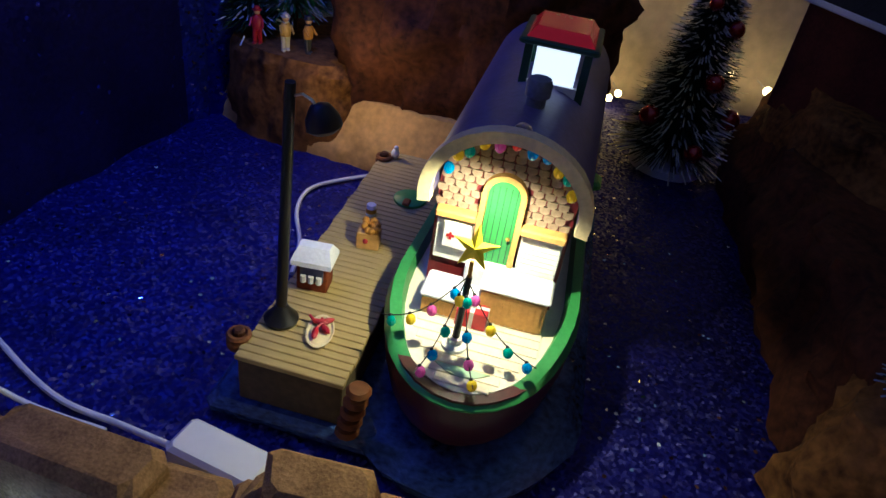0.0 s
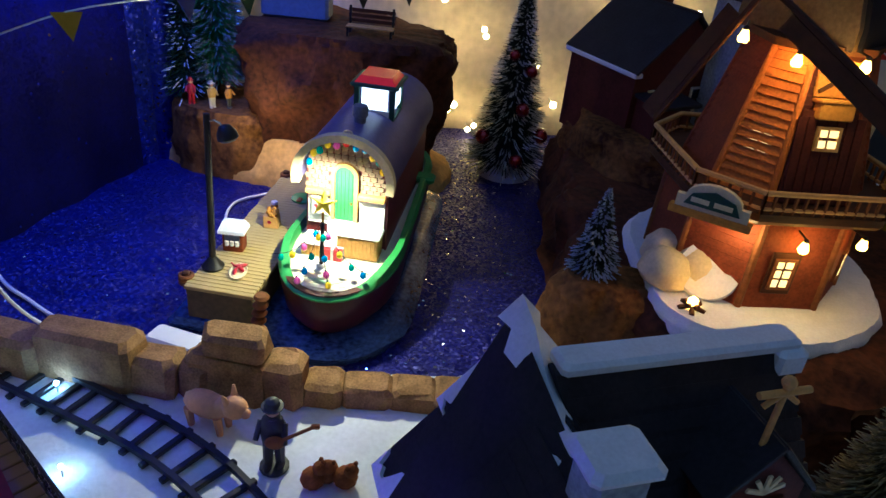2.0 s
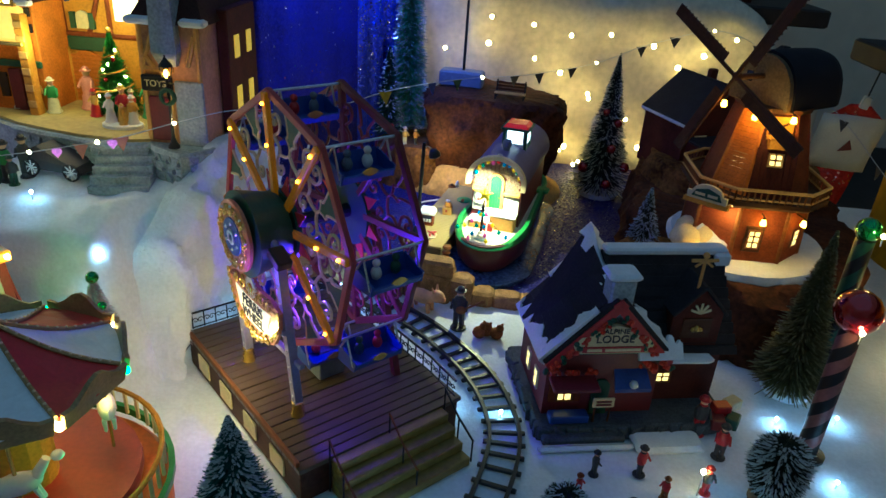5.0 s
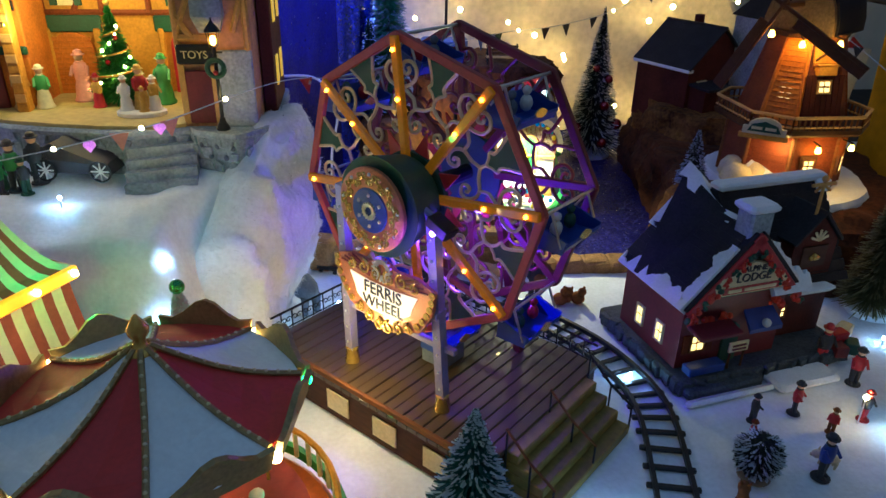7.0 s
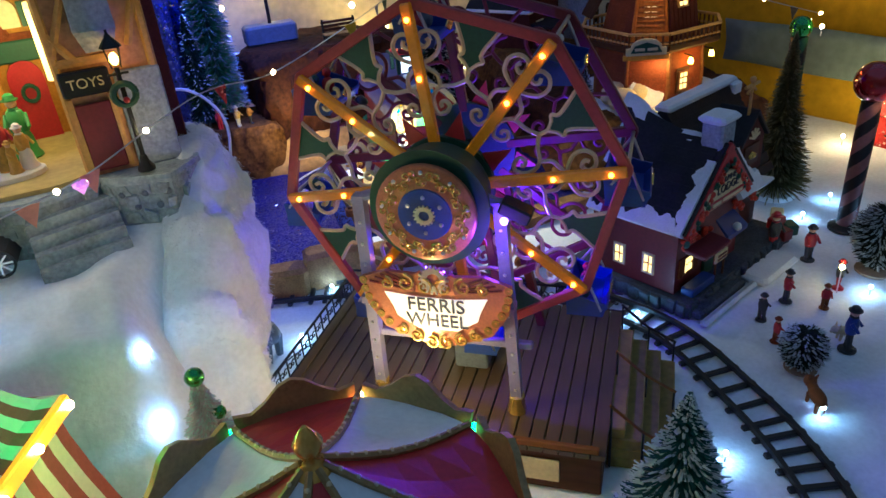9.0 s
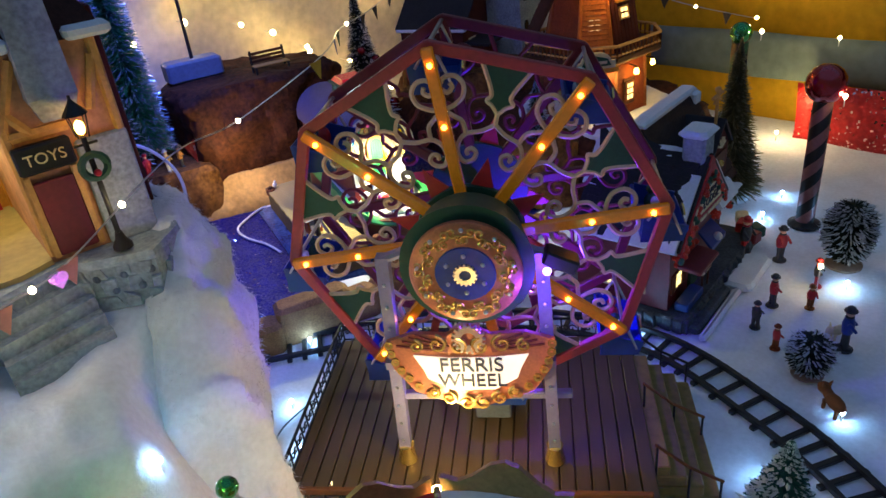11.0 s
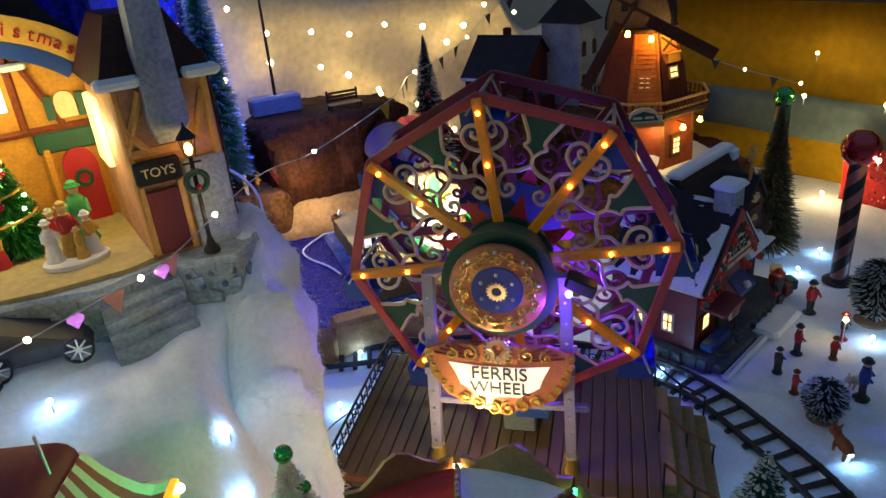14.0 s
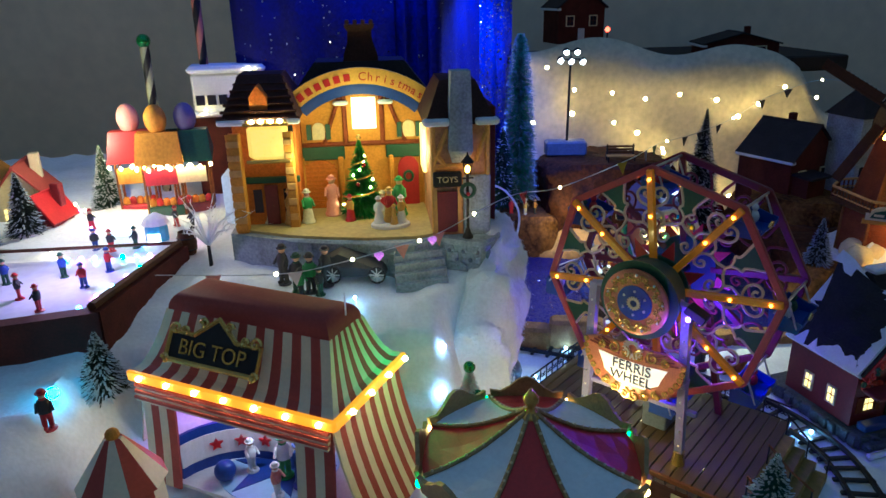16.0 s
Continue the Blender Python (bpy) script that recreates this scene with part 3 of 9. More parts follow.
def boat():
    b = thing("toy_houseboat", "green-rimmed model houseboat with lit deck and arched cabin", "model boat", BOAT)
    # wavy resin base
    base = []
    for inset, z in ((-0.014, -0.001), (-0.016, 0.006), (-0.006, 0.011), (0.004, 0.011)):
        base.append([(x + 0.002 * noise.noise((x * 70, y * 70, z * 90)), y, z + (0.002 * noise.noise((x * 120, y * 60, 4)) if z > 0.005 else 0)) for x, y, z in hull_ring(inset, z)])
    part("wave_base", loft(base), mat("blue_wave_resin", C("0c1840"), 0.25, 0, 0.5, 130, 1.0, col2=C("4a68a0"), stretch=(0.6, 0.6, 2)), b, "dark blue wavy resin base", True)
    part("dock_base", box(-0.068, 0.02, -0.006, 0.23, -0.001, 0.010, 0.004), bpy.data.materials["blue_wave_resin"], b, "dark blue wavy resin base")
    part("hull", loft([hull_ring(0.012, 0.008), hull_ring(0.003, 0.02), hull_ring(0.0, 0.038), hull_ring(0.001, 0.05)]), HULL, b, "dark red hull", True)
    # rubbing rim with thickness
    rim = [hull_ring(0.0, 0.046), hull_ring(-0.001, 0.052), hull_ring(0.001, 0.058), hull_ring(0.006, 0.058), hull_ring(0.008, 0.05), hull_ring(0.008, 0.044)]
    rim = [[(x, y, 0.044 + (z - 0.044) * (0.34 + 0.66 * smooth01((y - 0.004) / 0.055))) for x, y, z in ring] for ring in rim]
    part("rim", loft(rim, False), GREEN, b, "rounded green rim", True)
    part("deck", slab([(x, y) for x, y, z in hull_ring(0.006, 0)], 0.043, 0.0505), DECK, b, "pale planked deck")
    for i in range(13):
        y = 0.006 + i * 0.006
        part("plank", box(0.05 - 0.03 * min(1, 0.3 + y / 0.05), 0.05 + 0.03 * min(1, 0.3 + y / 0.05), y, y + 0.0055, 0.0502, 0.0512, 0.0003), DECK, b)
    part("bow_deck", slab([(x, y) for x, y, z in hull_ring(0.014, 0) if y < 0.018], 0.05, 0.0518), mat("pale_green_deck", C("a9c4a4"), 0.6, 0, 0.12, 120, 0.2), b, "pale green bow deck")
    # cabin: front wall, side walls, arched roof
    cx, y0, y1 = 0.0485, 0.07, 0.245
    r = 0.0325
    part("cabin_wall", join(prism([(cx - r, 0.05), (cx + r, 0.05), (cx + r, 0.112)] + arch(cx, 0.112, r, 0, 180, 14, 0.88) + [(cx - r, 0.112)], y0 + 0.004, y1)), MAROON, b, "dark red cabin body")
    roof = []
    for y in (y0 - 0.008, y0 - 0.004, y1):
        ro = arch(cx, 0.1125, r + 0.005, 188, -8, 18, 0.9)
        ri = arch(cx, 0.1125, r + 0.001, -8, 188, 18, 0.9)
        roof.append([(x, y, z) for x, z in ro + ri])
    part("roof", loft(roof), PURPLEROOF, b, "slate-blue arched roof", True)
    fr = []
    for y in (y0 - 0.013, y0 - 0.006):
        fr.append([(x, y, z) for x, z in arch(cx, 0.1125, r + 0.007, 190, -10, 20, 0.92) + arch(cx, 0.1125, r + 0.001, -10, 190, 20, 0.92)])
    part("roof_edge", loft(fr), CREAMPAINT, b, "cream arched roof edge", True)
    # shingles on the front gable
    sh = mesh("shingle", prism([(-0.0024, 0.0036), (-0.0024, 0.0012), (-0.0015, 0.0003), (0, 0), (0.0015, 0.0003), (0.0024, 0.0012), (0.0024, 0.0036)], -0.0012, 0.0004), SHINGLE)
    for row in range(12):
        z = 0.098 + row * 0.0037
        half = r - 0.002 if z < 0.112 else math.sqrt(max(1 - ((z - 0.112) / (r * 0.88)) ** 2, 0)) * r - 0.003
        n = int(2 * half / 0.0054)
        for i in range(n + 1):
            x = -half + (i + 0.5 * (row % 2)) * 0.0054
            if abs(x) > half or (abs(x + 0.0015) < 0.0105 and z < 0.115):
                continue
            ob = new("shingle", sh)
            ob.parent = b
            ob.matrix_local = pose(cx + x, y0 + 0.0032 - 0.0004 * (row % 2), z, -6, 0, 0)
    # door in a frame
    d = part("door", prism([(cx - 0.0085, 0.074), (cx + 0.0065, 0.074), (cx + 0.0065, 0.112)] + arch(cx - 0.001, 0.112, 0.0075, 0, 180, 8) + [(cx - 0.0085, 0.112)], y0 - 0.0005, y0 + 0.003), GREEN, b, "green plank door with a round top")
    for i in range(5):
        part("board_line", box(cx - 0.0068 + i * 0.0029, cx - 0.0064 + i * 0.0029, y0 - 0.001, y0, 0.075, 0.116), DKGREEN, d)
    part("handle", ball(cx + 0.0046, y0 - 0.002, 0.09, 0.0011), GOLD, d)
    o = [(cx - 0.0115, 0.072)] + arch(cx - 0.001, 0.112, 0.0105, 180, 0, 10) + [(cx + 0.0095, 0.072), (cx + 0.0068, 0.072)] + arch(cx - 0.001, 0.112, 0.0078, 0, 180, 10) + [(cx - 0.0088, 0.072)]
    part("door_frame", prism(o, y0 - 0.002, y0 + 0.002), TAN, b, "tan door frame")
    # louvred panels and ledges
    for x0, x1 in ((cx - r + 0.002, cx - 0.0125), (cx + 0.0105, cx + r - 0.002)):
        part("ledge", box(x0 - 0.001, x1 + 0.001, y0 - 0.004, y0 + 0.003, 0.0945, 0.0985, 0.0008), TAN, b)
        for i in range(9):
            part("louvre", at(box(x0, x1, -0.001, 0.0008, 0, 0.0028, 0.0003), 0, y0 + 0.002, 0.068 + i * 0.0029, -12), WHITE, b)
    fb = part("first_aid_box", box(cx - r + 0.006, cx - 0.013, y0 - 0.003, y0 + 0.001, 0.078, 0.0925, 0.0006), WHITE, b, "white box with a red cross")
    part("cross", join(box(cx - 0.0245, cx - 0.0205, y0 - 0.0036, y0 - 0.0028, 0.0845, 0.0858), box(cx - 0.0231, cx - 0.0219, y0 - 0.0037, y0 - 0.0029, 0.0832, 0.0871)), RED, fb)
    # crates by the door, with snow
    for x0, x1, ya, yb, h in ((0.02, 0.046, 0.048, 0.066, 0.012), (0.047, 0.079, 0.052, 0.069, 0.021)):
        c = part("bench_box", box(x0, x1, ya, yb, 0.0515, 0.0515 + h - 0.003, 0.0006), TAN, b, "tan planked bench box")
        for i in range(int((x1 - x0) / 0.003)):
            part("slat", box(x0 + i * 0.003 + 0.0003, x0 + i * 0.003 + 0.0026, ya - 0.0006, ya, 0.052, 0.0515 + h - 0.003), TAN, c)
        part("snow_cover", box(x0 - 0.0012, x1 + 0.0012, ya - 0.0012, yb + 0.001, 0.0515 + h - 0.0028, 0.0515 + h, 0.001), SNOWPAINT, c, "white snow cover")
    part("step_snow", box(0.036, 0.062, 0.062, 0.0705, 0.06, 0.074, 0.001), SNOWPAINT, b, "snow-covered step")
    # red gift boxes on deck
    g1 = part("gift", box(0.038, 0.053, 0.044, 0.054, 0.0512, 0.061, 0.0005), RED, b, "red gift with white ribbon")
    part("ribbon", join(box(0.0445, 0.0465, 0.0437, 0.0543, 0.0511, 0.0615), box(0.0377, 0.0533, 0.048, 0.05, 0.0511, 0.0614)), WHITE, g1)
    # chimney, wheelhouse
    ch = part("chimney", at(lathe([(0.0045, 0), (0.0045, 0.01), (0.006, 0.011), (0.006, 0.017), (0.005, 0.019), (0.002, 0.02)]), cx + 0.002, 0.098, 0.14), GREYRESIN, b, "grey metal chimney", True)
    part("porthole", at(lathe([(0.0028, -0.001), (0.0042, -0.001), (0.0042, 0.001), (0.0028, 0.001)], 16, False), cx + 0.001, 0.066, 0.146, 90), SILVER, b, "silver ring", True)
    wx0, wx1, wy0, wy1 = 0.038, 0.071, 0.125, 0.16
    w = part("wheelhouse", join(box(wx0, wx0 + 0.004, wy0, wy0 + 0.004, 0.125, 0.165), box(wx1 - 0.004, wx1, wy0, wy0 + 0.004, 0.125, 0.165), box(wx0, wx0 + 0.004, wy1 - 0.004, wy1, 0.125, 0.165), box(wx1 - 0.004, wx1, wy1 - 0.004, wy1, 0.125, 0.165),
                                box(wx0, wx1, wy0 + 0.001, wy1, 0.125, 0.141), box(wx0 - 0.003, wx1 + 0.003, wy0 - 0.003, wy1 + 0.003, 0.165, 0.168, 0.0008)), DKGREEN, b, "dark green wheelhouse frame")
    part("white_panel", box(wx0 + 0.004, wx1 - 0.004, wy0 - 0.0004, wy0 + 0.002, 0.137, 0.147), WHITE, w)
    part("lit_window", box(wx0 + 0.006, wx1 - 0.006, wy0 + 0.001, wy0 + 0.003, 0.147, 0.1645), COOLPANE, w, "lit white window")
    part("side_window", box(wx1 - 0.003, wx1 - 0.001, wy0 + 0.005, wy1 - 0.005, 0.147, 0.1645), COOLPANE, w, "lit white window")
    part("red_roof", loft([[(wx0, wy0, 0.168), (wx1, wy0, 0.168), (wx1, wy1, 0.168), (wx0, wy1, 0.168)], [(wx0 + 0.004, wy0 + 0.004, 0.173), (wx1 - 0.004, wy0 + 0.004, 0.173), (wx1 - 0.004, wy1 - 0.004, 0.173), (wx0 + 0.004, wy1 - 0.004, 0.173)]]),
         mat("red_lit_roof", C("c01828"), 0.2, 0, 0.1, 100, 0, C("d01020"), 0.35, 0, 0.6), w, "glossy red lit roof")
    # mast with star and bulb garland
    mx, my = 0.0415, 0.03
    part("mast_foot", at(lathe([(0.006, 0), (0.006, 0.002), (0.0035, 0.003), (0.0035, 0.006)]), mx, my, 0.051), WHITE, b)
    part("mast", rod((mx, my, 0.053), (mx + 0.001, my, 0.092), 0.0018, 0.0014), IRON, b)
    star = []
    for i in range(10):
        rr = 0.0105 if i % 2 == 0 else 0.004
        star.append((rr * math.sin(math.pi * i / 5), rr * math.cos(math.pi * i / 5)))
    V = [(x, 0, z) for x, z in star] + [(0, -0.002, 0), (0, 0.002, 0)]
    F = [(i, (i + 1) % 10, 10) for i in range(10)] + [((i + 1) % 10, i, 11) for i in range(10)]
    part("star", at((V, F), mx + 0.0012, my, 0.107, -20, 0, 0), mat("yellow_star", C("e8d020"), 0.3, 0, 0.1, 100, 0, C("d8c020"), 0.15), b, "yellow star topper")
    part("star_stem", rod((mx + 0.001, my, 0.092), (mx + 0.001, my, 0.1), 0.001), GOLD, b)
    names = ("blue", "pink", "yellow", "teal")
    for k, (ex, ey, ez) in enumerate(((0.006, 0.028, 0.06), (0.08, 0.02, 0.06), (0.03, 0.0, 0.058), (0.056, 0.0, 0.058))):
        pts = []
        for i in range(9):
            s = i / 8
            pts.append((mx + (ex - mx) * s, my + (ey - my) * s, 0.091 + (ez - 0.091) * s - 0.008 * math.sin(math.pi * s)))
        part("light_wire", tube(pts, 0.0003, 5), IRON, b)
        for i in range(1, 9, 2):
            x, y, z = pts[i]
            part("socket", ball(x, y, z, 0.0009, 8), IRON, b)
            part("bulb", ball(x + 0.0008, y - 0.0008, z - 0.0026, 0.0024, 10, 1.2), BULB[names[(i // 2 + k) % 4]], b)
    # bulbs on the arch
    for i in range(11):
        a = radians(160 - i * 14)
        part("bulb", ball(cx + 0.030 * math.cos(a), y0 - 0.003, 0.112 + 0.0255 * math.sin(a) + (i % 2) * 0.002, 0.0026, 10, 1.2), BULB[("blue", "yellow", "teal", "yellow", "pink", "red", "blue")[i % 7]], b)
    # rope fender at the bow
    for i in range(5):
        part("fender", at(lathe([(0.0045, 0), (0.006, 0.002), (0.0045, 0.004)], 10), 0.004 + 0.001 * i, -0.004, 0.012 + 0.007 * i), WOOD, b, smooth=True)
    part("stern_cap", box(0.066, 0.098, 0.205, 0.222, 0.052, 0.0585, 0.002), GREEN, b, "green stern rail")


boat()
lamp("boat_cabin_lamp", "SPOT", tuple(BOAT @ Vector((0.046, 0.04, 0.13))), (1.0, 0.88, 0.52), 1.1, 0.002, tuple(BOAT @ Vector((0.034, 0.034, 0.05))), 170)
lamp("beach_fairy_lamp", "POINT", (-0.05, 0.44, 0.085), (1.0, 0.72, 0.34), 0.2, 0.004)


def dock():
    d = thing("wooden_dock", "grey-tan wooden dock beside the boat", "dock", BOAT)
    part("skirt", box(-0.0525, -0.0015, 0.001, 0.222, 0.008, 0.0345, 0.0008), mat("dark_dock_side", C("5c5038"), 0.8, 0, 0.3, 90, 0.5), d, "dark dock side")
    pl = mesh("plank", box(-0.0535, -0.0005, 0.0002, 0.0046, 0.0345, 0.0375, 0.0004), DOCK)
    for i in range(46):
        ob = new("plank", pl)
        ob.parent = d
        ob.matrix_local = pose(0.0004 * math.sin(i * 5), i * 0.00485, 0, 0, 0, 0)


dock()


def on_dock(name, x, y, label, category, rz=0):
    return thing(name, label, category, BOAT @ pose(x, y, 0.0375, 0, 0, rz))


def dock_things():
    p = on_dock("street_lamp", -0.044, 0.03, "black dock lamp post with a bell shade", "lamp post")
    part("foot", lathe([(0.008, 0), (0.0085, 0.002), (0.005, 0.006), (0.003, 0.01)]), IRON, p, smooth=True)
    part("pole", rod((0, 0, 0.006), (0.004, 0.0, 0.124), 0.0027, 0.0022), IRON, p, smooth=True)
    part("arm", tube([(0.004, 0, 0.118), (0.009, 0, 0.12), (0.013, 0, 0.1185), (0.015, 0, 0.116)], 0.0006), SILVER, p)
    part("shade", at(lathe([(0.001, 0.004), (0.004, 0.003), (0.007, -0.002), (0.0075, -0.006), (0.005, -0.008), (0.0005, -0.009)]), 0.017, 0, 0.114, 0, -15), IRON, p, "black bell shade", True)
    h = on_dock("sentry_hut", -0.04, 0.062, "small brown kiosk with a snowy roof", "kiosk", 6)
    part("body", box(-0.008, 0.008, -0.006, 0.006, 0, 0.0175, 0.0005), BRICK, h)
    part("window", box(-0.006, 0.006, -0.0066, -0.0058, 0.007, 0.015), GREYRESIN, h)
    part("roof", loft([[(-0.0105, -0.009, 0.017), (0.0105, -0.009, 0.017), (0.0105, 0.008, 0.017), (-0.0105, 0.008, 0.017)], [(-0.0105, -0.0085, 0.0195), (0.0105, -0.0085, 0.0195), (0.0105, 0.0075, 0.0195), (-0.0105, 0.0075, 0.0195)], [(-0.008, -0.003, 0.0255), (0.008, -0.003, 0.0255), (0.008, 0.003, 0.0255), (-0.008, 0.003, 0.0255)]]), SNOWPAINT, h, "white snowy roof")
    for x in (-0.004, 0.0, 0.004):
        part("goods_tin", at(lathe([(0.0016, 0), (0.0016, 0.004)], 8), x, -0.0072, 0.0065), WHITE, h)
    s = on_dock("lobster_tray", -0.023, 0.028, "oval wooden tray with red lobsters", "tray", 12)
    part("tray", moved(lathe([(0.0085, 0), (0.0095, 0.002), (0.0085, 0.002), (0.0075, 0.001)], 18), Matrix.Diagonal((0.72, 1.25, 1, 1))), CREAMPAINT, s)
    for i, (x, y) in enumerate(((-0.002, -0.003), (0.002, 0.001), (-0.001, 0.005), (0.002, 0.006))):
        part("lobster", join(at(moved(ball(0, 0, 0, 0.002, 8), Matrix.Diagonal((0.8, 2.2, 0.7, 1))), x, y, 0.003, 0, 0, 40 * i), at(rod((0, 0.003, 0), (0.002, 0.006, 0.001), 0.0007), x, y, 0.003, 0, 0, 40 * i)), RED, s)
    g = on_dock("gift_basket", -0.026, 0.107, "tan crate heaped with yellow fruit", "crate", 8)
    part("crate", box(-0.0065, 0.0065, -0.005, 0.005, 0, 0.011, 0.0006), TAN, g)
    for i in range(16):
        part("fruit", ball(random.uniform(-0.006, 0.006), random.uniform(-0.005, 0.005), 0.0115 + random.uniform(0, 0.003), 0.002, 8), MUSTARD, g)
    part("heart", ball(-0.001, -0.0052, 0.006, 0.0016, 8), RED, g)
    c = on_dock("tin_can", -0.035, 0.138, "small white and yellow tin", "tin")
    part("can", lathe([(0.003, 0), (0.003, 0.007), (0.0027, 0.0074)], 14), WHITE, c, smooth=True)
    part("band", lathe([(0.0032, 0.002), (0.0032, 0.0048)], 14), MUSTARD, c, smooth=True)
    m = on_dock("round_mat", -0.018, 0.165, "round green mat with an orange paddle", "mat")
    part("disc", lathe([(0.0105, 0), (0.0105, 0.0014), (0.0098, 0.002)], 24), GREEN, m, smooth=True)
    part("paddle", box(-0.0022, 0.0022, -0.012, -0.005, 0.002, 0.0042, 0.0006), WOOD, m)
    q = on_dock("gull_figure", -0.043, 0.213, "small white gull figurine beside a rope coil", "figurine")
    part("figure", join(ball(0, 0, 0.004, 0.003, 10, 1.3), ball(0.0005, -0.001, 0.009, 0.0017, 8)), WHITE, q, smooth=True)
    for x, y, n_ in ((-0.05, 0.21, 0), (-0.057, 0.012, 1)):
        r = on_dock("rope_coil", x, y, "tan rope coil on a dock post", "rope")
        r.location.z -= 0.006
        for k in range(3):
            part("turn", tube([(0.0045 * math.cos(a * 0.4), 0.0045 * math.sin(a * 0.4), 0.0016 + 0.0028 * k) for a in range(17)], 0.0016), WOOD, r)
        part("post", lathe([(0.003, 0), (0.003, 0.01), (0.002, 0.011)], 10), DKWOOD, r)


dock_things()


# ---- ferris wheel ----
FERRIS = pose(-0.15, -0.118, 0, 0, 0, -46.2)
HUBZ = 0.191
DECKZ = 0.036


def flow(key, n=6):
    """A smooth line through (x, z) points in the wheel's plane."""
    out = []
    for i in range(len(key) - 1):
        p0, p1, p2, p3 = (Vector(key[max(min(j, len(key) - 1), 0)]) for j in (i - 1, i, i + 1, i + 2))
        for k in range(n):
            s = k / n
            v = 0.5 * (2 * p1 + (p2 - p0) * s + (2 * p0 - 5 * p1 + 4 * p2 - p3) * s * s + (3 * p1 - p0 - 3 * p2 + p3) * s ** 3)
            out.append((v.x, 0, v.y))
    out.append((key[-1][0], 0, key[-1][1]))
    return out


def scroll_panel(r=0.0013):
    """Cream scrolls of one sector that points up (x across, z outwards): heart, rim curls and leaf outline."""
    gs = []
    for s in (-1, 1):
        m = Matrix.Diagonal((s, 1, 1, 1))
        heart = flow([(0.0, 0.064), (0.006, 0.0595), (0.0135, 0.0565), (0.0165, 0.051), (0.0155, 0.045), (0.0115, 0.0415), (0.0075, 0.0435), (0.0065, 0.0475), (0.0095, 0.0495), (0.0115, 0.0475), (0.0105, 0.0455)])
        leaf = flow([(0.0, 0.0695), (0.0035, 0.0735), (0.0065, 0.0755), (0.0048, 0.0785), (0.0065, 0.0835), (0.0095, 0.089), (0.0125, 0.0945)])
        rim = flow([(0.0135, 0.0565), (0.0165, 0.0625), (0.0215, 0.0645), (0.0255, 0.0665), (0.0215, 0.0705), (0.0185, 0.0755), (0.0195, 0.0815), (0.0245, 0.0845), (0.0295, 0.0825), (0.0305, 0.0775), (0.0265, 0.0755), (0.0245, 0.0785), (0.0262, 0.0805)])
        for line in (heart, leaf, rim):
            gs.append(moved(tube(line, r, 5), m))
    gs.append(tube([(0, 0, 0.0635), (0, 0, 0.0665), (0, 0, 0.07)], r, 5))
    return join(*gs)


def wheel_face(parent, y, ringmat, scrollmat, lit):
    R, r0 = 0.104, 0.036
    face = part("wheel_front" if lit else "wheel_back", at(lathe([(0.012, -0.002), (0.03, -0.002), (0.03, 0.002), (0.012, 0.002)], 24), 0, y, HUBZ, 90), DKGREEN, parent, "", True)
    turn = 97
    ends = []
    for k in range(8):
        a = radians(turn - 45 * k)
        ends.append((R * math.cos(a), R * math.sin(a)))
    for k in range(8):
        (x0, z0), (x1, z1) = ends[k], ends[(k + 1) % 8]
        a = math.atan2(z1 - z0, x1 - x0)
        ln = math.hypot(x1 - x0, z1 - z0)
        part("ring_bar", at(box(-0.001, ln + 0.001, -0.0022, 0.0022, -0.003, 0.003, 0.0006), x0, y, HUBZ + z0, 0, -math.degrees(a), 0), ringmat, face)
        ang = turn - 45 * k
        sp = at(box(0.024, R, -0.0024, 0.0024, -0.0031, 0.0031, 0.0008), 0, y - (0.003 if lit else 0), HUBZ, 0, -ang, 0)
        s = part("spoke", sp, AMBER if lit else ringmat, face, "amber plastic spoke with small lights" if lit else "")
        if lit:
            for rr in (R * 0.62, R * 0.92):
                part("light", ball(rr * math.cos(radians(ang)), y - 0.0062, HUBZ + rr * math.sin(radians(ang)), 0.0014, 8), AMBERLED, s)
        mid = ang - 22.5
        part("scroll", moved(scroll_panel(), pose(0, y, HUBZ, 0, 90 - mid, 0)), scrollmat, face)
        # petals round the hub and gussets at the rim
        part("petal", moved(prism([(-0.006, 0.03), (0, 0.046), (0.006, 0.03)], -0.0006, 0.0006), pose(0, y, HUBZ, 0, 90 - mid, 0)), CRIMSON, face)
        if lit:
            part("gusset", moved(prism([(-0.0122, 0.0945), (0.0122, 0.0945), (0.0065, 0.0835), (0.0048, 0.0785), (0.0055, 0.0755), (0, 0.0705), (-0.0055, 0.0755), (-0.0048, 0.0785), (-0.0065, 0.0835)], -0.0005, 0.0005), pose(0, y, HUBZ, 0, 90 - mid, 0)), DKGREEN, face)
    return ends


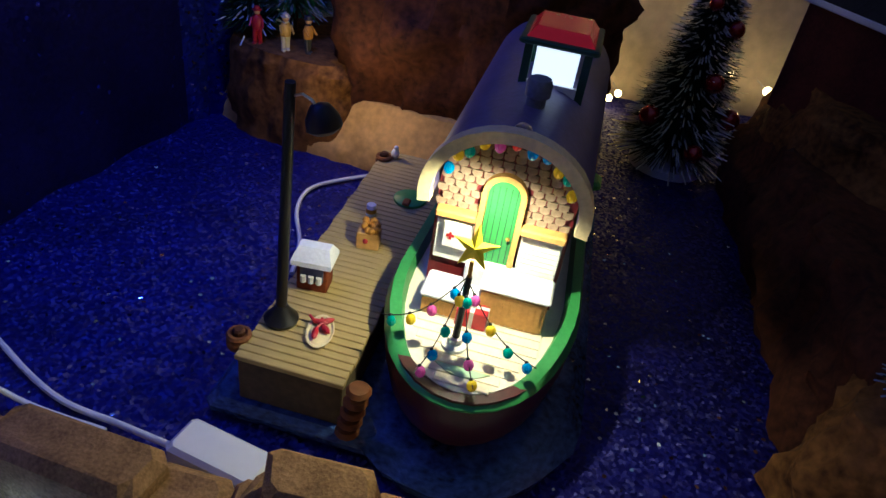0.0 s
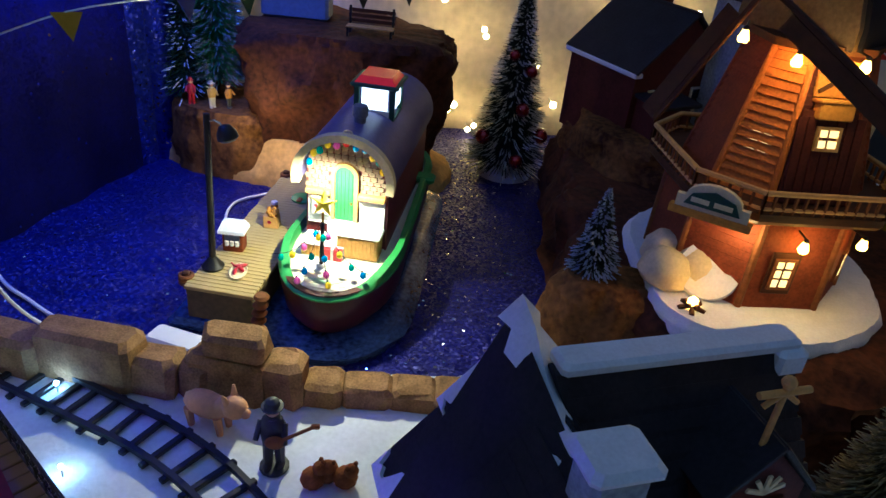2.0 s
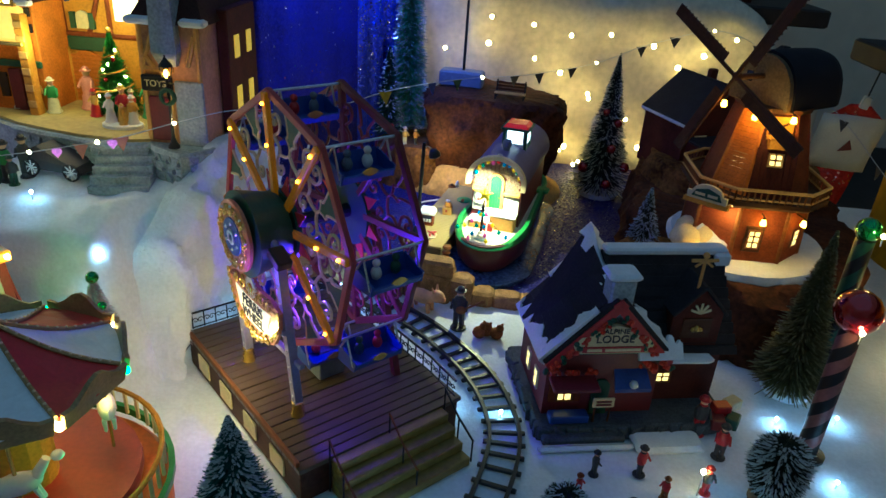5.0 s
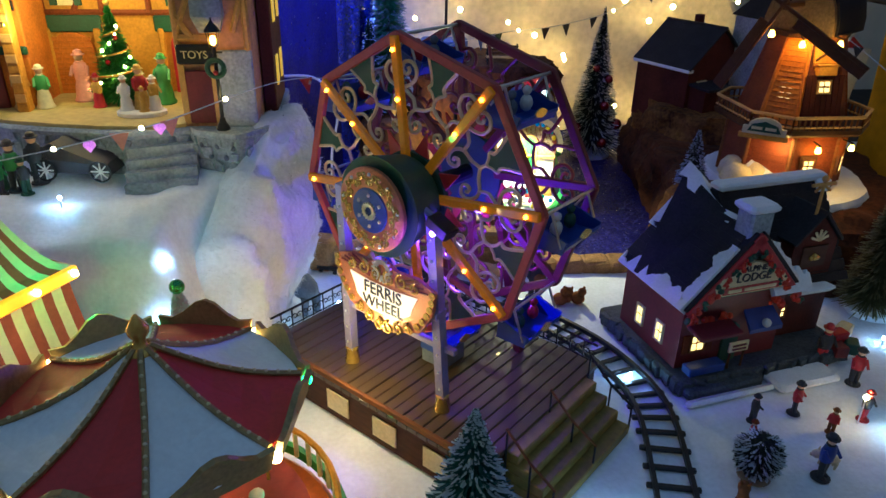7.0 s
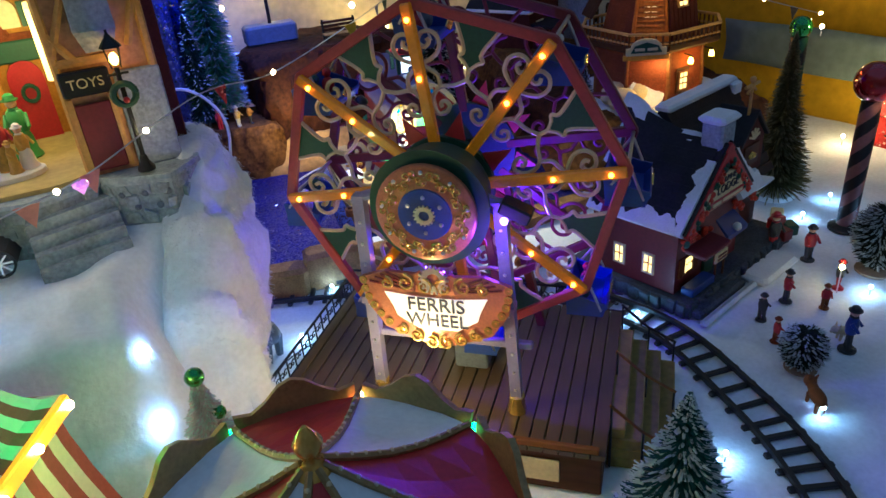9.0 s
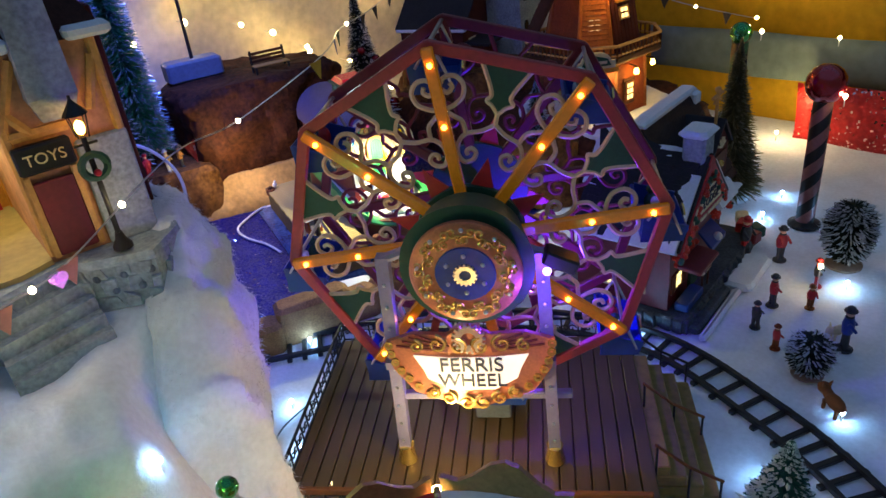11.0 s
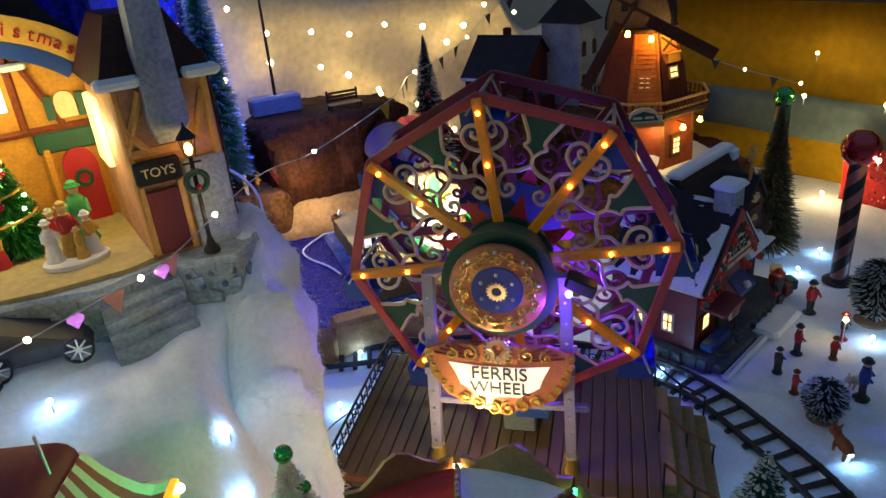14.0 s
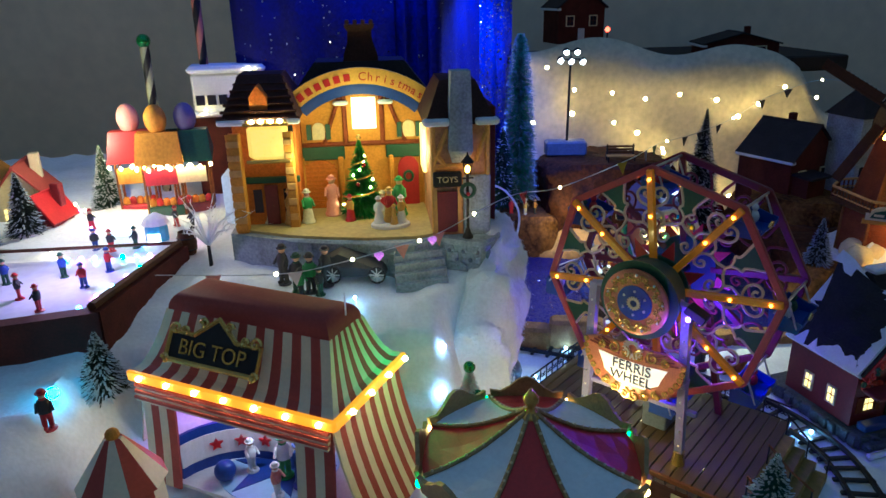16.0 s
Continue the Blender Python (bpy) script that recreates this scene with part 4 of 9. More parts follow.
def ferris():
    f = thing("ferris_wheel", "red and amber model ferris wheel on a plank platform", "ferris wheel", FERRIS)
    # platform
    part("platform_base", join(box(-0.128, 0.098, -0.004, 0.152, 0.0, DECKZ - 0.004, 0.001)), DKWOOD, f, "dark wooden platform side")
    pl = mesh("deck_plank", box(0.0003, 0.0092, -0.006, 0.154, DECKZ - 0.0045, DECKZ, 0.0005), FLOORWOOD)
    for i in range(24):
        ob = new("deck_plank", pl)
        ob.parent = f
        ob.matrix_local = pose(-0.13 + i * 0.0096, 0, 0.0003 * math.sin(i * 3))
    for i in range(4):
        part("stair_step", box(0.099, 0.110 + 0.0105 * (3 - i), 0.022, 0.132, 0.0 if i == 0 else 0.0085 * i, 0.0085 * (i + 1), 0.0008), mat("olive_step%d" % i, C("8a7434"), 0.55, 0, 0.3, 60, 0.4) if i == 0 else bpy.data.materials["olive_step0"], f, "olive wooden step")
    # side plaques
    for x in (-0.09, -0.04, 0.01, 0.06):
        part("plaque", box(x - 0.012, x + 0.012, -0.0058, -0.0042, 0.008, 0.026, 0.0005), CREAMPAINT, f)
    # railings with iron lace
    def rail(name, pts, h=0.02):
        r = part(name, tube([(x, y, DECKZ + h) for x, y in pts], 0.0011), DKWOOD if name == "front_rail" else IRON, f)
        part("lower_rail", tube([(x, y, DECKZ + 0.004) for x, y in pts], 0.0007), IRON, r)
        for (xa, ya), (xb, yb) in zip(pts, pts[1:]):
            n = max(int(math.hypot(xb - xa, yb - ya) / 0.011), 1)
            ang = math.degrees(math.atan2(yb - ya, xb - xa))
            for i in range(n):
                k = (i + 0.5) / n
                x, y = xa + (xb - xa) * k, ya + (yb - ya) * k
                g = join(tube(spiral(0.0024, 0.011, 0.0034, 1.1, 0, 1, 10), 0.0005, 4), tube(spiral(-0.0024, 0.011, 0.0034, 1.1, math.pi, -1, 10), 0.0005, 4), rod((-0.0055, 0, 0.003), (-0.0055, 0, h), 0.0007, None, 5))
                part("iron_lace", at(g, x, y, DECKZ, 0, 0, ang), IRON, r)
    rail("back_rail", [(-0.126, 0.15), (-0.06, 0.15), (0.0, 0.15), (0.06, 0.15)])
    rail("corner_rail", [(0.06, 0.15), (0.1, 0.146)])
    rail("side_rail", [(-0.126, 0.0), (-0.126, 0.07), (-0.126, 0.15)])
    part("front_beam", box(-0.128, 0.096, -0.0065, -0.003, DECKZ + 0.0002, DECKZ + 0.005, 0.0006), WOOD, f)
    for y, z0 in ((0.134, 0.02), (0.076, 0.02), (0.02, 0.02)):
        h = part("stair_rail", tube([(0.1, y, DECKZ + 0.018), (0.12, y, 0.036), (0.141, y, 0.024)], 0.001), IRON if y > 0.1 else WOOD, f)
        for x, zt in ((0.101, DECKZ + 0.018), (0.121, 0.035), (0.14, 0.024)):
            part("baluster", rod((x, y, 0.002), (x, y, zt), 0.0008), IRON, h)
    # front legs with gold feet, cross brace
    for s in (-1, 1):
        xf, xt = s * 0.047 - 0.0065, s * 0.0415 - 0.004
        leg = part("leg", loft([[(xf - 0.0035, 0.0215, DECKZ + 0.012), (xf + 0.0035, 0.0215, DECKZ + 0.012), (xf + 0.0035, 0.0285, DECKZ + 0.012), (xf - 0.0035, 0.0285, DECKZ + 0.012)],
                             [(xt - 0.0035, 0.0115, HUBZ + 0.002), (xt + 0.0035, 0.0115, HUBZ + 0.002), (xt + 0.0035, 0.0185, HUBZ + 0.002), (xt - 0.0035, 0.0185, HUBZ + 0.002)]]), mat("leg_lilac", C("8c86a8"), 0.35, 0.2, 0.15, 150, 0.1) if s < 0 else bpy.data.materials["leg_lilac"], f, "studded lilac-grey leg")
        part("foot", at(lathe([(0.0062, 0), (0.0062, 0.001), (0.0045, 0.012), (0.0052, 0.013), (0.004, 0.014)]), xf, 0.025, DECKZ), GOLD, leg, "gold foot", True)
        for i in range(9):
            k = i / 9
            part("stud", ball(xf + (xt - xf) * k, 0.021 - 0.01 * k, DECKZ + 0.02 + (HUBZ - DECKZ - 0.02) * k, 0.0011, 6), SILVER, leg)
        part("top_arm", rod((xt, 0.015, HUBZ), (s * 0.02 - 0.002, 0.015, HUBZ + 0.008), 0.003, None, 8), bpy.data.materials["leg_lilac"], f)
        bl = part("back_leg", loft([[(xf - 0.003, 0.122, DECKZ), (xf + 0.003, 0.122, DECKZ), (xf + 0.003, 0.128, DECKZ), (xf - 0.003, 0.128, DECKZ)], [(s * 0.012 - 0.003, 0.112, HUBZ), (s * 0.012 + 0.003, 0.112, HUBZ), (s * 0.012 + 0.003, 0.118, HUBZ), (s * 0.012 - 0.003, 0.118, HUBZ)]]), MAROON, f)
    part("cross_brace", box(-0.052, 0.052, 0.022, 0.027, 0.088, 0.093, 0.0008), bpy.data.materials["leg_lilac"], f)
    part("machine_box", box(-0.012, 0.012, 0.062, 0.088, DECKZ, DECKZ + 0.03, 0.001), GREYRESIN, f, "grey machine box")
    # axle and drum
    part("axle", at(lathe([(0.006, 0), (0.006, 0.1)], 12), 0, 0.11, HUBZ, 90), IRON, f)
    dr = part("drum", at(lathe([(0.0275, 0.0), (0.029, 0.003), (0.029, 0.006), (0.0345, 0.03)], 36), 0, 0.034, HUBZ, 90), DKGREEN, f, "dark green drum", True)
    dr2 = part("drum_face", at(lathe([(0.0001, 0.0005), (0.0285, 0.0005), (0.0285, -0.002), (0.027, -0.003), (0.0001, -0.003)], 40), 0, 0.0, HUBZ, -90), ROSEGOLD, f, "copper-gold ornate drum face", True)
    part("blue_centre", at(lathe([(0.0001, 0), (0.0155, 0), (0.015, 0.001), (0.0001, 0.001)], 28), 0, -0.0028, HUBZ, 90), BLUE, dr2)
    part("cog", join(at(lathe([(0.003, 0), (0.0052, 0), (0.0052, 0.0012), (0.003, 0.0012)], 20, False), 0, -0.0038, HUBZ, 90), *[at(box(0.0048, 0.0062, -0.0005, 0.0005, -0.0005, 0.0005), 0, -0.0044, HUBZ, 0, 360 * i / 16) for i in range(16)]), SILVER, dr2)
    for i in range(6):
        a = radians(30 + 60 * i)
        part("rivet", ball(0.0105 * math.cos(a), -0.004, HUBZ + 0.0105 * math.sin(a), 0.0012, 8), SILVER, dr2)
    for i in range(22):
        a = 2 * math.pi * i / 22
        w_ = 1 if i % 2 else -1
        g = join(tube(spiral(0.0, 0.0025, 0.0027, 1.15, -math.pi / 2, w_, 14, 0.2), 0.0008, 5), tube(spiral(0, -0.0025, 0.0027, 1.15, math.pi / 2, w_, 14, 0.2), 0.0008, 5))
        part("curl", at(g, 0.0215 * math.cos(a), -0.0034, HUBZ + 0.0215 * math.sin(a), 0, 90 - math.degrees(a) + 30 * w_, 0), GOLD, dr2)
    for i in range(9):
        a = 2 * math.pi * (i + 0.25) / 9
        part("face_rivet", ball(0.0245 * math.cos(a), -0.0032, HUBZ + 0.0245 * math.sin(a), 0.0013, 8), SILVER, dr2)
    # the two faces, bars between them, gondolas
    ends = wheel_face(f, 0.038, mat("ring_red", C("a03a3a"), 0.4, 0, 0.2, 120, 0.1), mat("scroll_cream", C("d4bc98"), 0.4, 0.2, 0.15, 150, 0.1), True)
    wheel_face(f, 0.1, MAROON, mat("scroll_maroon", C("7a2a30"), 0.45, 0, 0.2, 120, 0.1), False)
    for k, (x, z) in enumerate(ends):
        gm = pose(x, 0.069, HUBZ + z)
        bar = part("gondola_bar", moved(rod((0, -0.032, 0), (0, 0.032, 0), 0.0011), gm), SILVER, f)
        seat = [(-0.012, -0.026), (0.009, -0.026), (0.013, -0.02), (0.012, -0.019), (0.008, -0.0235), (-0.008, -0.0235), (-0.012, -0.010), (-0.0135, -0.011)]
        go = part("gondola", moved(moved(prism([(px_, pz_) for px_, pz_ in seat], -0.021, 0.021), Matrix()), gm), BLUE, f, "blue gondola with a gold emblem")
        for s in (-1, 1):
            part("hanger", join(moved(rod((0, s * 0.022, 0), (-0.009, s * 0.022, -0.013), 0.0009, None, 6), gm), moved(rod((0, s * 0.022, 0), (0.009, s * 0.022, -0.022), 0.0009, None, 6), gm)), SILVER, go)
        em = [(-0.007, 0), (-0.004, 0.002), (0, 0.0032), (0.004, 0.002), (0.007, 0), (0.004, -0.002), (0, -0.0032), (-0.004, -0.002)]
        for q in (-0.0141, 0.0132):
            part("emblem", moved(at(prism(em, -0.0005, 0.0005), q, 0, -0.018, 0, 0, 90), gm), GOLD, go)
        part("side_panel", join(moved(prism([(-0.0125, -0.026), (0.01, -0.026), (0.0125, -0.017), (0.004, -0.015), (-0.011, -0.010)], -0.0225, -0.021), gm), moved(prism([(-0.0125, -0.026), (0.01, -0.026), (0.0125, -0.017), (0.004, -0.015), (-0.011, -0.010)], 0.021, 0.0225), gm)), BLUE, go)
        for yy in (-0.009, 0.008):
            d = part("rider_figure", moved(join(ball(-0.003, yy, -0.016, 0.0042, 8, 1.3), ball(-0.003, yy, -0.008, 0.003, 8)), gm), (RED, GREYRESIN, WHITE, DKGREEN)[(k + (yy > 0)) % 4], go)
    # sign
    sy = 0.0115
    SGN = Matrix.Translation((-0.004, 0, 0.122)) @ Matrix.Diagonal((1.04, 1, 1.1, 1)) @ Matrix.Translation((0, 0, -0.1315))
    sg = part("sign", moved(prism([(-0.045, 0.147), (-0.03, 0.152), (-0.012, 0.151), (0, 0.156), (0.012, 0.151), (0.03, 0.152), (0.045, 0.147), (0.043, 0.13), (0.033, 0.115), (0.012, 0.107), (0, 0.103), (-0.012, 0.107), (-0.033, 0.115), (-0.043, 0.13)], sy, sy + 0.003), SGN), ROSEGOLD, f, "copper-gold scrolled sign board")
    # the plate's emission stands for lamplight falling on it
    part("sign_plate", moved(prism([(-0.031, 0.139), (-0.012, 0.137), (0.012, 0.137), (0.031, 0.139), (0.0265, 0.130), (0.0245, 0.124), (0.012, 0.1165), (-0.012, 0.1165), (-0.0245, 0.124), (-0.0265, 0.130)], sy - 0.0008, sy), SGN), mat("sign_white_glow", C("efe2cc"), 0.5, 0, 0.05, 100, 0, C("fff0d8"), 0.5), sg, "white sign plate with added glow")
    lettering("lettering", "FERRIS", 0.0122, SGN @ pose(0, sy - 0.0012, 0.1325, 90), sg)
    lettering("lettering", "WHEEL", 0.0115, SGN @ pose(0, sy - 0.0012, 0.1225, 90), sg)
    for s in (-1, 1):
        for i, (x, z, r) in enumerate(((0.006, 0.1445, 0.0052), (0.0175, 0.146, 0.0055), (0.029, 0.145, 0.004), (0.0045, 0.108, 0.005), (0.014, 0.111, 0.0045), (0.0225, 0.1145, 0.0036))):
            part("sign_curl", moved(at(tube(spiral(x, z, r, 1.3, math.pi * 0.5, 1), 0.0011, 6), 0, sy - 0.0008, 0), SGN @ Matrix.Diagonal((s, 1, 1, 1))), GOLD, sg)
        for i in range(7):
            k = i / 6
            part("sign_bead", moved(at(lathe([(0.0009, 0), (0.0024, 0), (0.0024, 0.001), (0.0009, 0.001)], 12, False), s * (0.0435 - 0.019 * k * k), sy - 0.0002, 0.1455 - 0.032 * k, 90), SGN), GOLD, sg)
    part("cog_crest", moved(join(at(lathe([(0.004, 0), (0.0075, 0), (0.0075, 0.0012), (0.004, 0.0012)], 22, False), 0, sy - 0.0004, 0.149, 90), *[at(box(0.007, 0.009, -0.0008, 0.0008, -0.0006, 0.0006), 0, sy - 0.001, 0.149, 0, 360 * q / 18) for q in range(18)]), SGN), SILVER, sg)
    for s in (-1, 1):
        for q in range(4):
            part("ray", moved(moved(at(box(0.012, 0.04 - 0.003 * q, -0.0004, 0.0004, -0.0005, 0.0005), 0, sy - 0.0006, 0.1395, 0, -8 - 5 * q), Matrix.Diagonal((s, 1, 1, 1))), SGN), MAROON, sg)
    part("spot_fixture", at(box(-0.009, 0.009, -0.006, 0.006, -0.004, 0.004, 0.001), 0.047, 0.012, HUBZ - 0.002, 0, 25), IRON, f, "small black spotlight box")
    part("spot_lens", ball(0.04, 0.012, HUBZ - 0.009, 0.0022, 8), led("violet_glow", (0.25, 0.1, 1.0), 25), f)
    for x0 in (-0.054, 0.036):
        part("sign_bracket", box(x0, x0 + 0.007, 0.0135, 0.024, 0.118, 0.123), bpy.data.materials["leg_lilac"], f)


ferris()
lamp("ferris_violet_lamp", "POINT", tuple(FERRIS @ Vector((0.032, 0.055, 0.152))), (0.09, 0.02, 1.0), 0.42, 0.003)
lamp("ferris_front_violet_lamp", "POINT", tuple(FERRIS @ Vector((0.036, -0.012, 0.172))), (0.16, 0.03, 1.0), 0.055, 0.003)
lamp("ferris_deck_lamp", "POINT", tuple(FERRIS @ Vector((-0.02, -0.014, 0.084))), (1.0, 0.7, 0.3), 0.16, 0.003)


# ---- windmill ----
def panes(x0, x1, z0, z1, y, nx=2, nz=3, gap=0.0021):
    gs = []
    w, h = (x1 - x0 - gap * (nx - 1)) / nx, (z1 - z0 - gap * (nz - 1)) / nz
    for i in range(nx):
        for k in range(nz):
            gs.append(box(x0 + i * (w + gap), x0 + i * (w + gap) + w, y - 0.0006, y + 0.0006, z0 + k * (h + gap), z0 + k * (h + gap) + h))
    return gs


def lit_window(parent, m, w, h, frame_mat, nx=2, nz=3, pane=None):
    fr = part("window", moved(join(box(-w / 2 - 0.002, w / 2 + 0.002, -0.001, 0.001, -0.002, 0), box(-w / 2 - 0.002, w / 2 + 0.002, -0.001, 0.001, h, h + 0.002), box(-w / 2 - 0.002, -w / 2, -0.001, 0.001, 0, h), box(w / 2, w / 2 + 0.002, -0.001, 0.001, 0, h)), m), frame_mat, parent)
    for g in panes(-w / 2, w / 2, 0, h, 0, nx, nz):
        part("pane", moved(g, m), pane or WARMPANE, fr)


def chamfered(a, c, z):
    """A square of half-width a with cut corners, at height z."""
    b = a - c
    return [(-b, -a, z), (b, -a, z), (a, -b, z), (a, b, z), (b, a, z), (-b, a, z), (-a, b, z), (-a, -b, z)]


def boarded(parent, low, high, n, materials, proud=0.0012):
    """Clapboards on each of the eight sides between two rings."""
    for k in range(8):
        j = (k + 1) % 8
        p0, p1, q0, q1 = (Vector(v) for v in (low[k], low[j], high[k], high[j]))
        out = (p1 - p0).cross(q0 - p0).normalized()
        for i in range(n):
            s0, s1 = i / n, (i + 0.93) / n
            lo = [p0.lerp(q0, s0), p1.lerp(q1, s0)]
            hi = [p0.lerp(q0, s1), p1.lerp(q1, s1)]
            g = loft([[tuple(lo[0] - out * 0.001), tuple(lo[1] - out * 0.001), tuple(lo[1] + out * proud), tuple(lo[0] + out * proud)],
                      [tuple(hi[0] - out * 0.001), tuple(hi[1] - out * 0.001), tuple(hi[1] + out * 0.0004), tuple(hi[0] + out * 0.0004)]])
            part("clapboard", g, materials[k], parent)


def mill():
    MILL = pose(0.342, 0.214, 0.0)
    rough_mass("snow_terrace", [(0.262, 0.2), (0.265, 0.14), (0.31, 0.112), (0.37, 0.114), (0.42, 0.15), (0.445, 0.22), (0.42, 0.30), (0.35, 0.32), (0.28, 0.28)], [(0.066, 0.97), (0.07, 1.0), (0.078, 1.0), (0.084, 0.96)], SNOWPAINT, "snow-covered terrace under the windmill", 21, 0.003)
    w = thing("windmill", "brown wooden windmill with lit windows and balcony", "windmill", MILL)
    s0, s1 = chamfered(0.061, 0.034, 0.083), chamfered(0.059, 0.033, 0.15)
    part("lower_storey", loft([s0, s1]), BRICK, w, "brown boarded lower storey")
    boarded(w, s0, s1, 10, [BRICK] * 8)
    for p, q in zip(s0, s1):
        part("corner_post", rod(p, q, 0.0026, None, 8), WOOD, w)
    part("balcony_floor", loft([chamfered(0.07, 0.031, 0.15), chamfered(0.0725, 0.032, 0.153), chamfered(0.0725, 0.032, 0.158), chamfered(0.066, 0.029, 0.158)]), DKWOOD, w, "dark wooden balcony floor")
    ring = chamfered(0.071, 0.031, 0)
    for k in range(8):
        p0, p1 = ring[k], ring[(k + 1) % 8]
        r = part("balcony_rail", join(rod((p0[0], p0[1], 0.1715), (p1[0], p1[1], 0.1715), 0.0019, None, 8), rod((p0[0], p0[1], 0.161), (p1[0], p1[1], 0.161), 0.0012, None, 6)), TAN, w, "tan balcony rail")
        n = max(int(math.dist(p0, p1) / 0.0065), 2)
        for i in range(n + 1):
            q = i / n
            x, y = p0[0] + (p1[0] - p0[0]) * q, p0[1] + (p1[1] - p0[1]) * q
            part("baluster", rod((x, y, 0.158), (x, y, 0.1715), 0.0012, None, 6), WOOD, r)
    # tapered tower: boarded sides, dark front bay
    t0, t1 = chamfered(0.052, 0.027, 0.158), chamfered(0.0325, 0.016, 0.25)
    part("tower", loft([t0, t1]), BRICK, w, "rust boarded tower")
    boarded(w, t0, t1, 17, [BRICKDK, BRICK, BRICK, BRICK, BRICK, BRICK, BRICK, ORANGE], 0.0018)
    for k, (p, q) in enumerate(zip(t0, t1)):
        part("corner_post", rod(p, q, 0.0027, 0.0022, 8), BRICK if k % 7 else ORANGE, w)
    lean = math.degrees(math.atan2(0.0195, 0.092))
    bay = part("dark_bay", prism([(-0.0235, 0), (0.0235, 0), (0.0175, 0.058), (-0.0175, 0.058)], -0.003, 0.0), BRICKDK, w, "dark red boarded bay")
    bay.matrix_local = pose(0, -0.0525, 0.158, -lean)
    for i in range(7):
        x = -0.0205 + i * 0.0063
        part("upright_board", box(x, x + 0.0057, -0.0042, -0.0028, 0.001, 0.056 - abs(x) * 0.1, 0.0003), BRICKDK, bay)
    front = pose(0, -0.0525, 0.158, -lean)
    lit_window(w, front @ pose(0.0, -0.0048, 0.036), 0.012, 0.011, TAN, 2, 2)
    hood = part("hoist_box", moved(join(box(-0.011, 0.011, -0.009, 0.0, 0.053, 0.064, 0.0008), box(-0.013, 0.013, -0.0105, 0.0, 0.063, 0.0655, 0.0006)), front), MUSTARD, w, "yellow hoist box under the loft door")
    loft_door = part("loft_door", moved(box(-0.0135, 0.0135, -0.003, 0.0, 0.066, 0.088, 0.0005), front), MUSTARD, w, "yellow cross-braced loft door")
    part("cross_brace", moved(join(at(box(-0.0145, 0.0145, -0.0046, -0.003, -0.0011, 0.0011), 0, 0, 0.077, 0, 33), at(box(-0.0145, 0.0145, -0.0048, -0.003, -0.0011, 0.0011), 0, 0, 0.077, 0, -33)), front), DKWOOD, loft_door)
    # windows on the lower front and on the cut corner
    lit_window(w, pose(-0.006, -0.0635, 0.102), 0.011, 0.019, WOOD)
    part("window_board", box(-0.016, 0.004, -0.0632, -0.0615, 0.096, 0.127, 0.0005), DKWOOD, w)
    lit_window(w, pose(0.0455, -0.046, 0.102, 0, 0, 45), 0.010, 0.018, WOOD)
    m = pose(-0.0345, -0.0345, 0.182, 0, 0, -45) @ pose(0, 0, 0, -12)
    part("window_board", moved(box(-0.0105, 0.0105, 0.0002, 0.002, -0.005, 0.027, 0.0005), m), TAN, w)
    lit_window(w, m, 0.0115, 0.0185, TAN)
    # lamps on brackets
    for x, y, z in ((-0.003, -0.07, 0.136), (0.045, -0.058, 0.134), (-0.029, -0.037, 0.243), (0.008, -0.046, 0.2445), (-0.062, -0.03, 0.253)):
        l = part("wall_lamp", join(rod((x * 0.9, y + 0.011, z + 0.006), (x, y, z + 0.005), 0.0007), ball(x, y, z + 0.004, 0.0018, 8)), IRON, w)
        part("lamp_bulb", at(lathe([(0.0012, 0.004), (0.002, 0.002), (0.0034, -0.002), (0.0026, -0.004)], 10), x, y, z), led("mill_lamp_glow", C("ffb030"), 40) if "mill_lamp_glow" not in bpy.data.materials else bpy.data.materials["mill_lamp_glow"], l)
    # round-backed cap lying across the tower, gable towards the sails
    cap = pose(0.008, 0.012, 0.25, 0, 0, 35)
    prof = [(-0.041, 0.0), (-0.0405, 0.014)] + arch(0, 0.016, 0.039, 172, 8, 14, 1.06) + [(0.0405, 0.014), (0.041, 0.0)]
    shell = []
    for x, k in ((-0.03, 1.0), (0.02, 1.0), (0.048, 0.96), (0.062, 0.84), (0.068, 0.6)):
        shell.append([(x, y * k, z * (0.5 + 0.5 * k)) for y, z in prof])
    part("cap", moved(loft(shell), cap), mat("navy_felt_roof", (0.008, 0.008, 0.016), 0.75, 0, 0.3, 140, 0.5), w, "dark domed cap", True)
    gable = part("cap_gable", moved(loft([[(x, y * 0.93, z * 0.94) for y, z in prof] for x in (-0.036, -0.029)]), cap), mat("weathered_gable", C("6a5a44"), 0.75, 0, 0.35, 120, 0.4), w, "weathered plank cap gable")
    part("gable_window", moved(box(-0.0375, -0.0355, 0.012, 0.02, 0.022, 0.033, 0.0004), cap), DARKPANE, gable)
    part("cap_rim", loft([chamfered(0.036, 0.017, 0.247), chamfered(0.037, 0.017, 0.252)]), DKWOOD, w)
    hub = cap @ pose(-0.078, 0, 0.032)
    part("axle", moved(rod((-0.03, 0, 0.03), (-0.08, 0, 0.032), 0.0032), cap), DKWOOD, w)
    sails = part("sail_hub", moved(ball(0, 0, 0, 0.0055, 10), hub), DKWOOD, w)
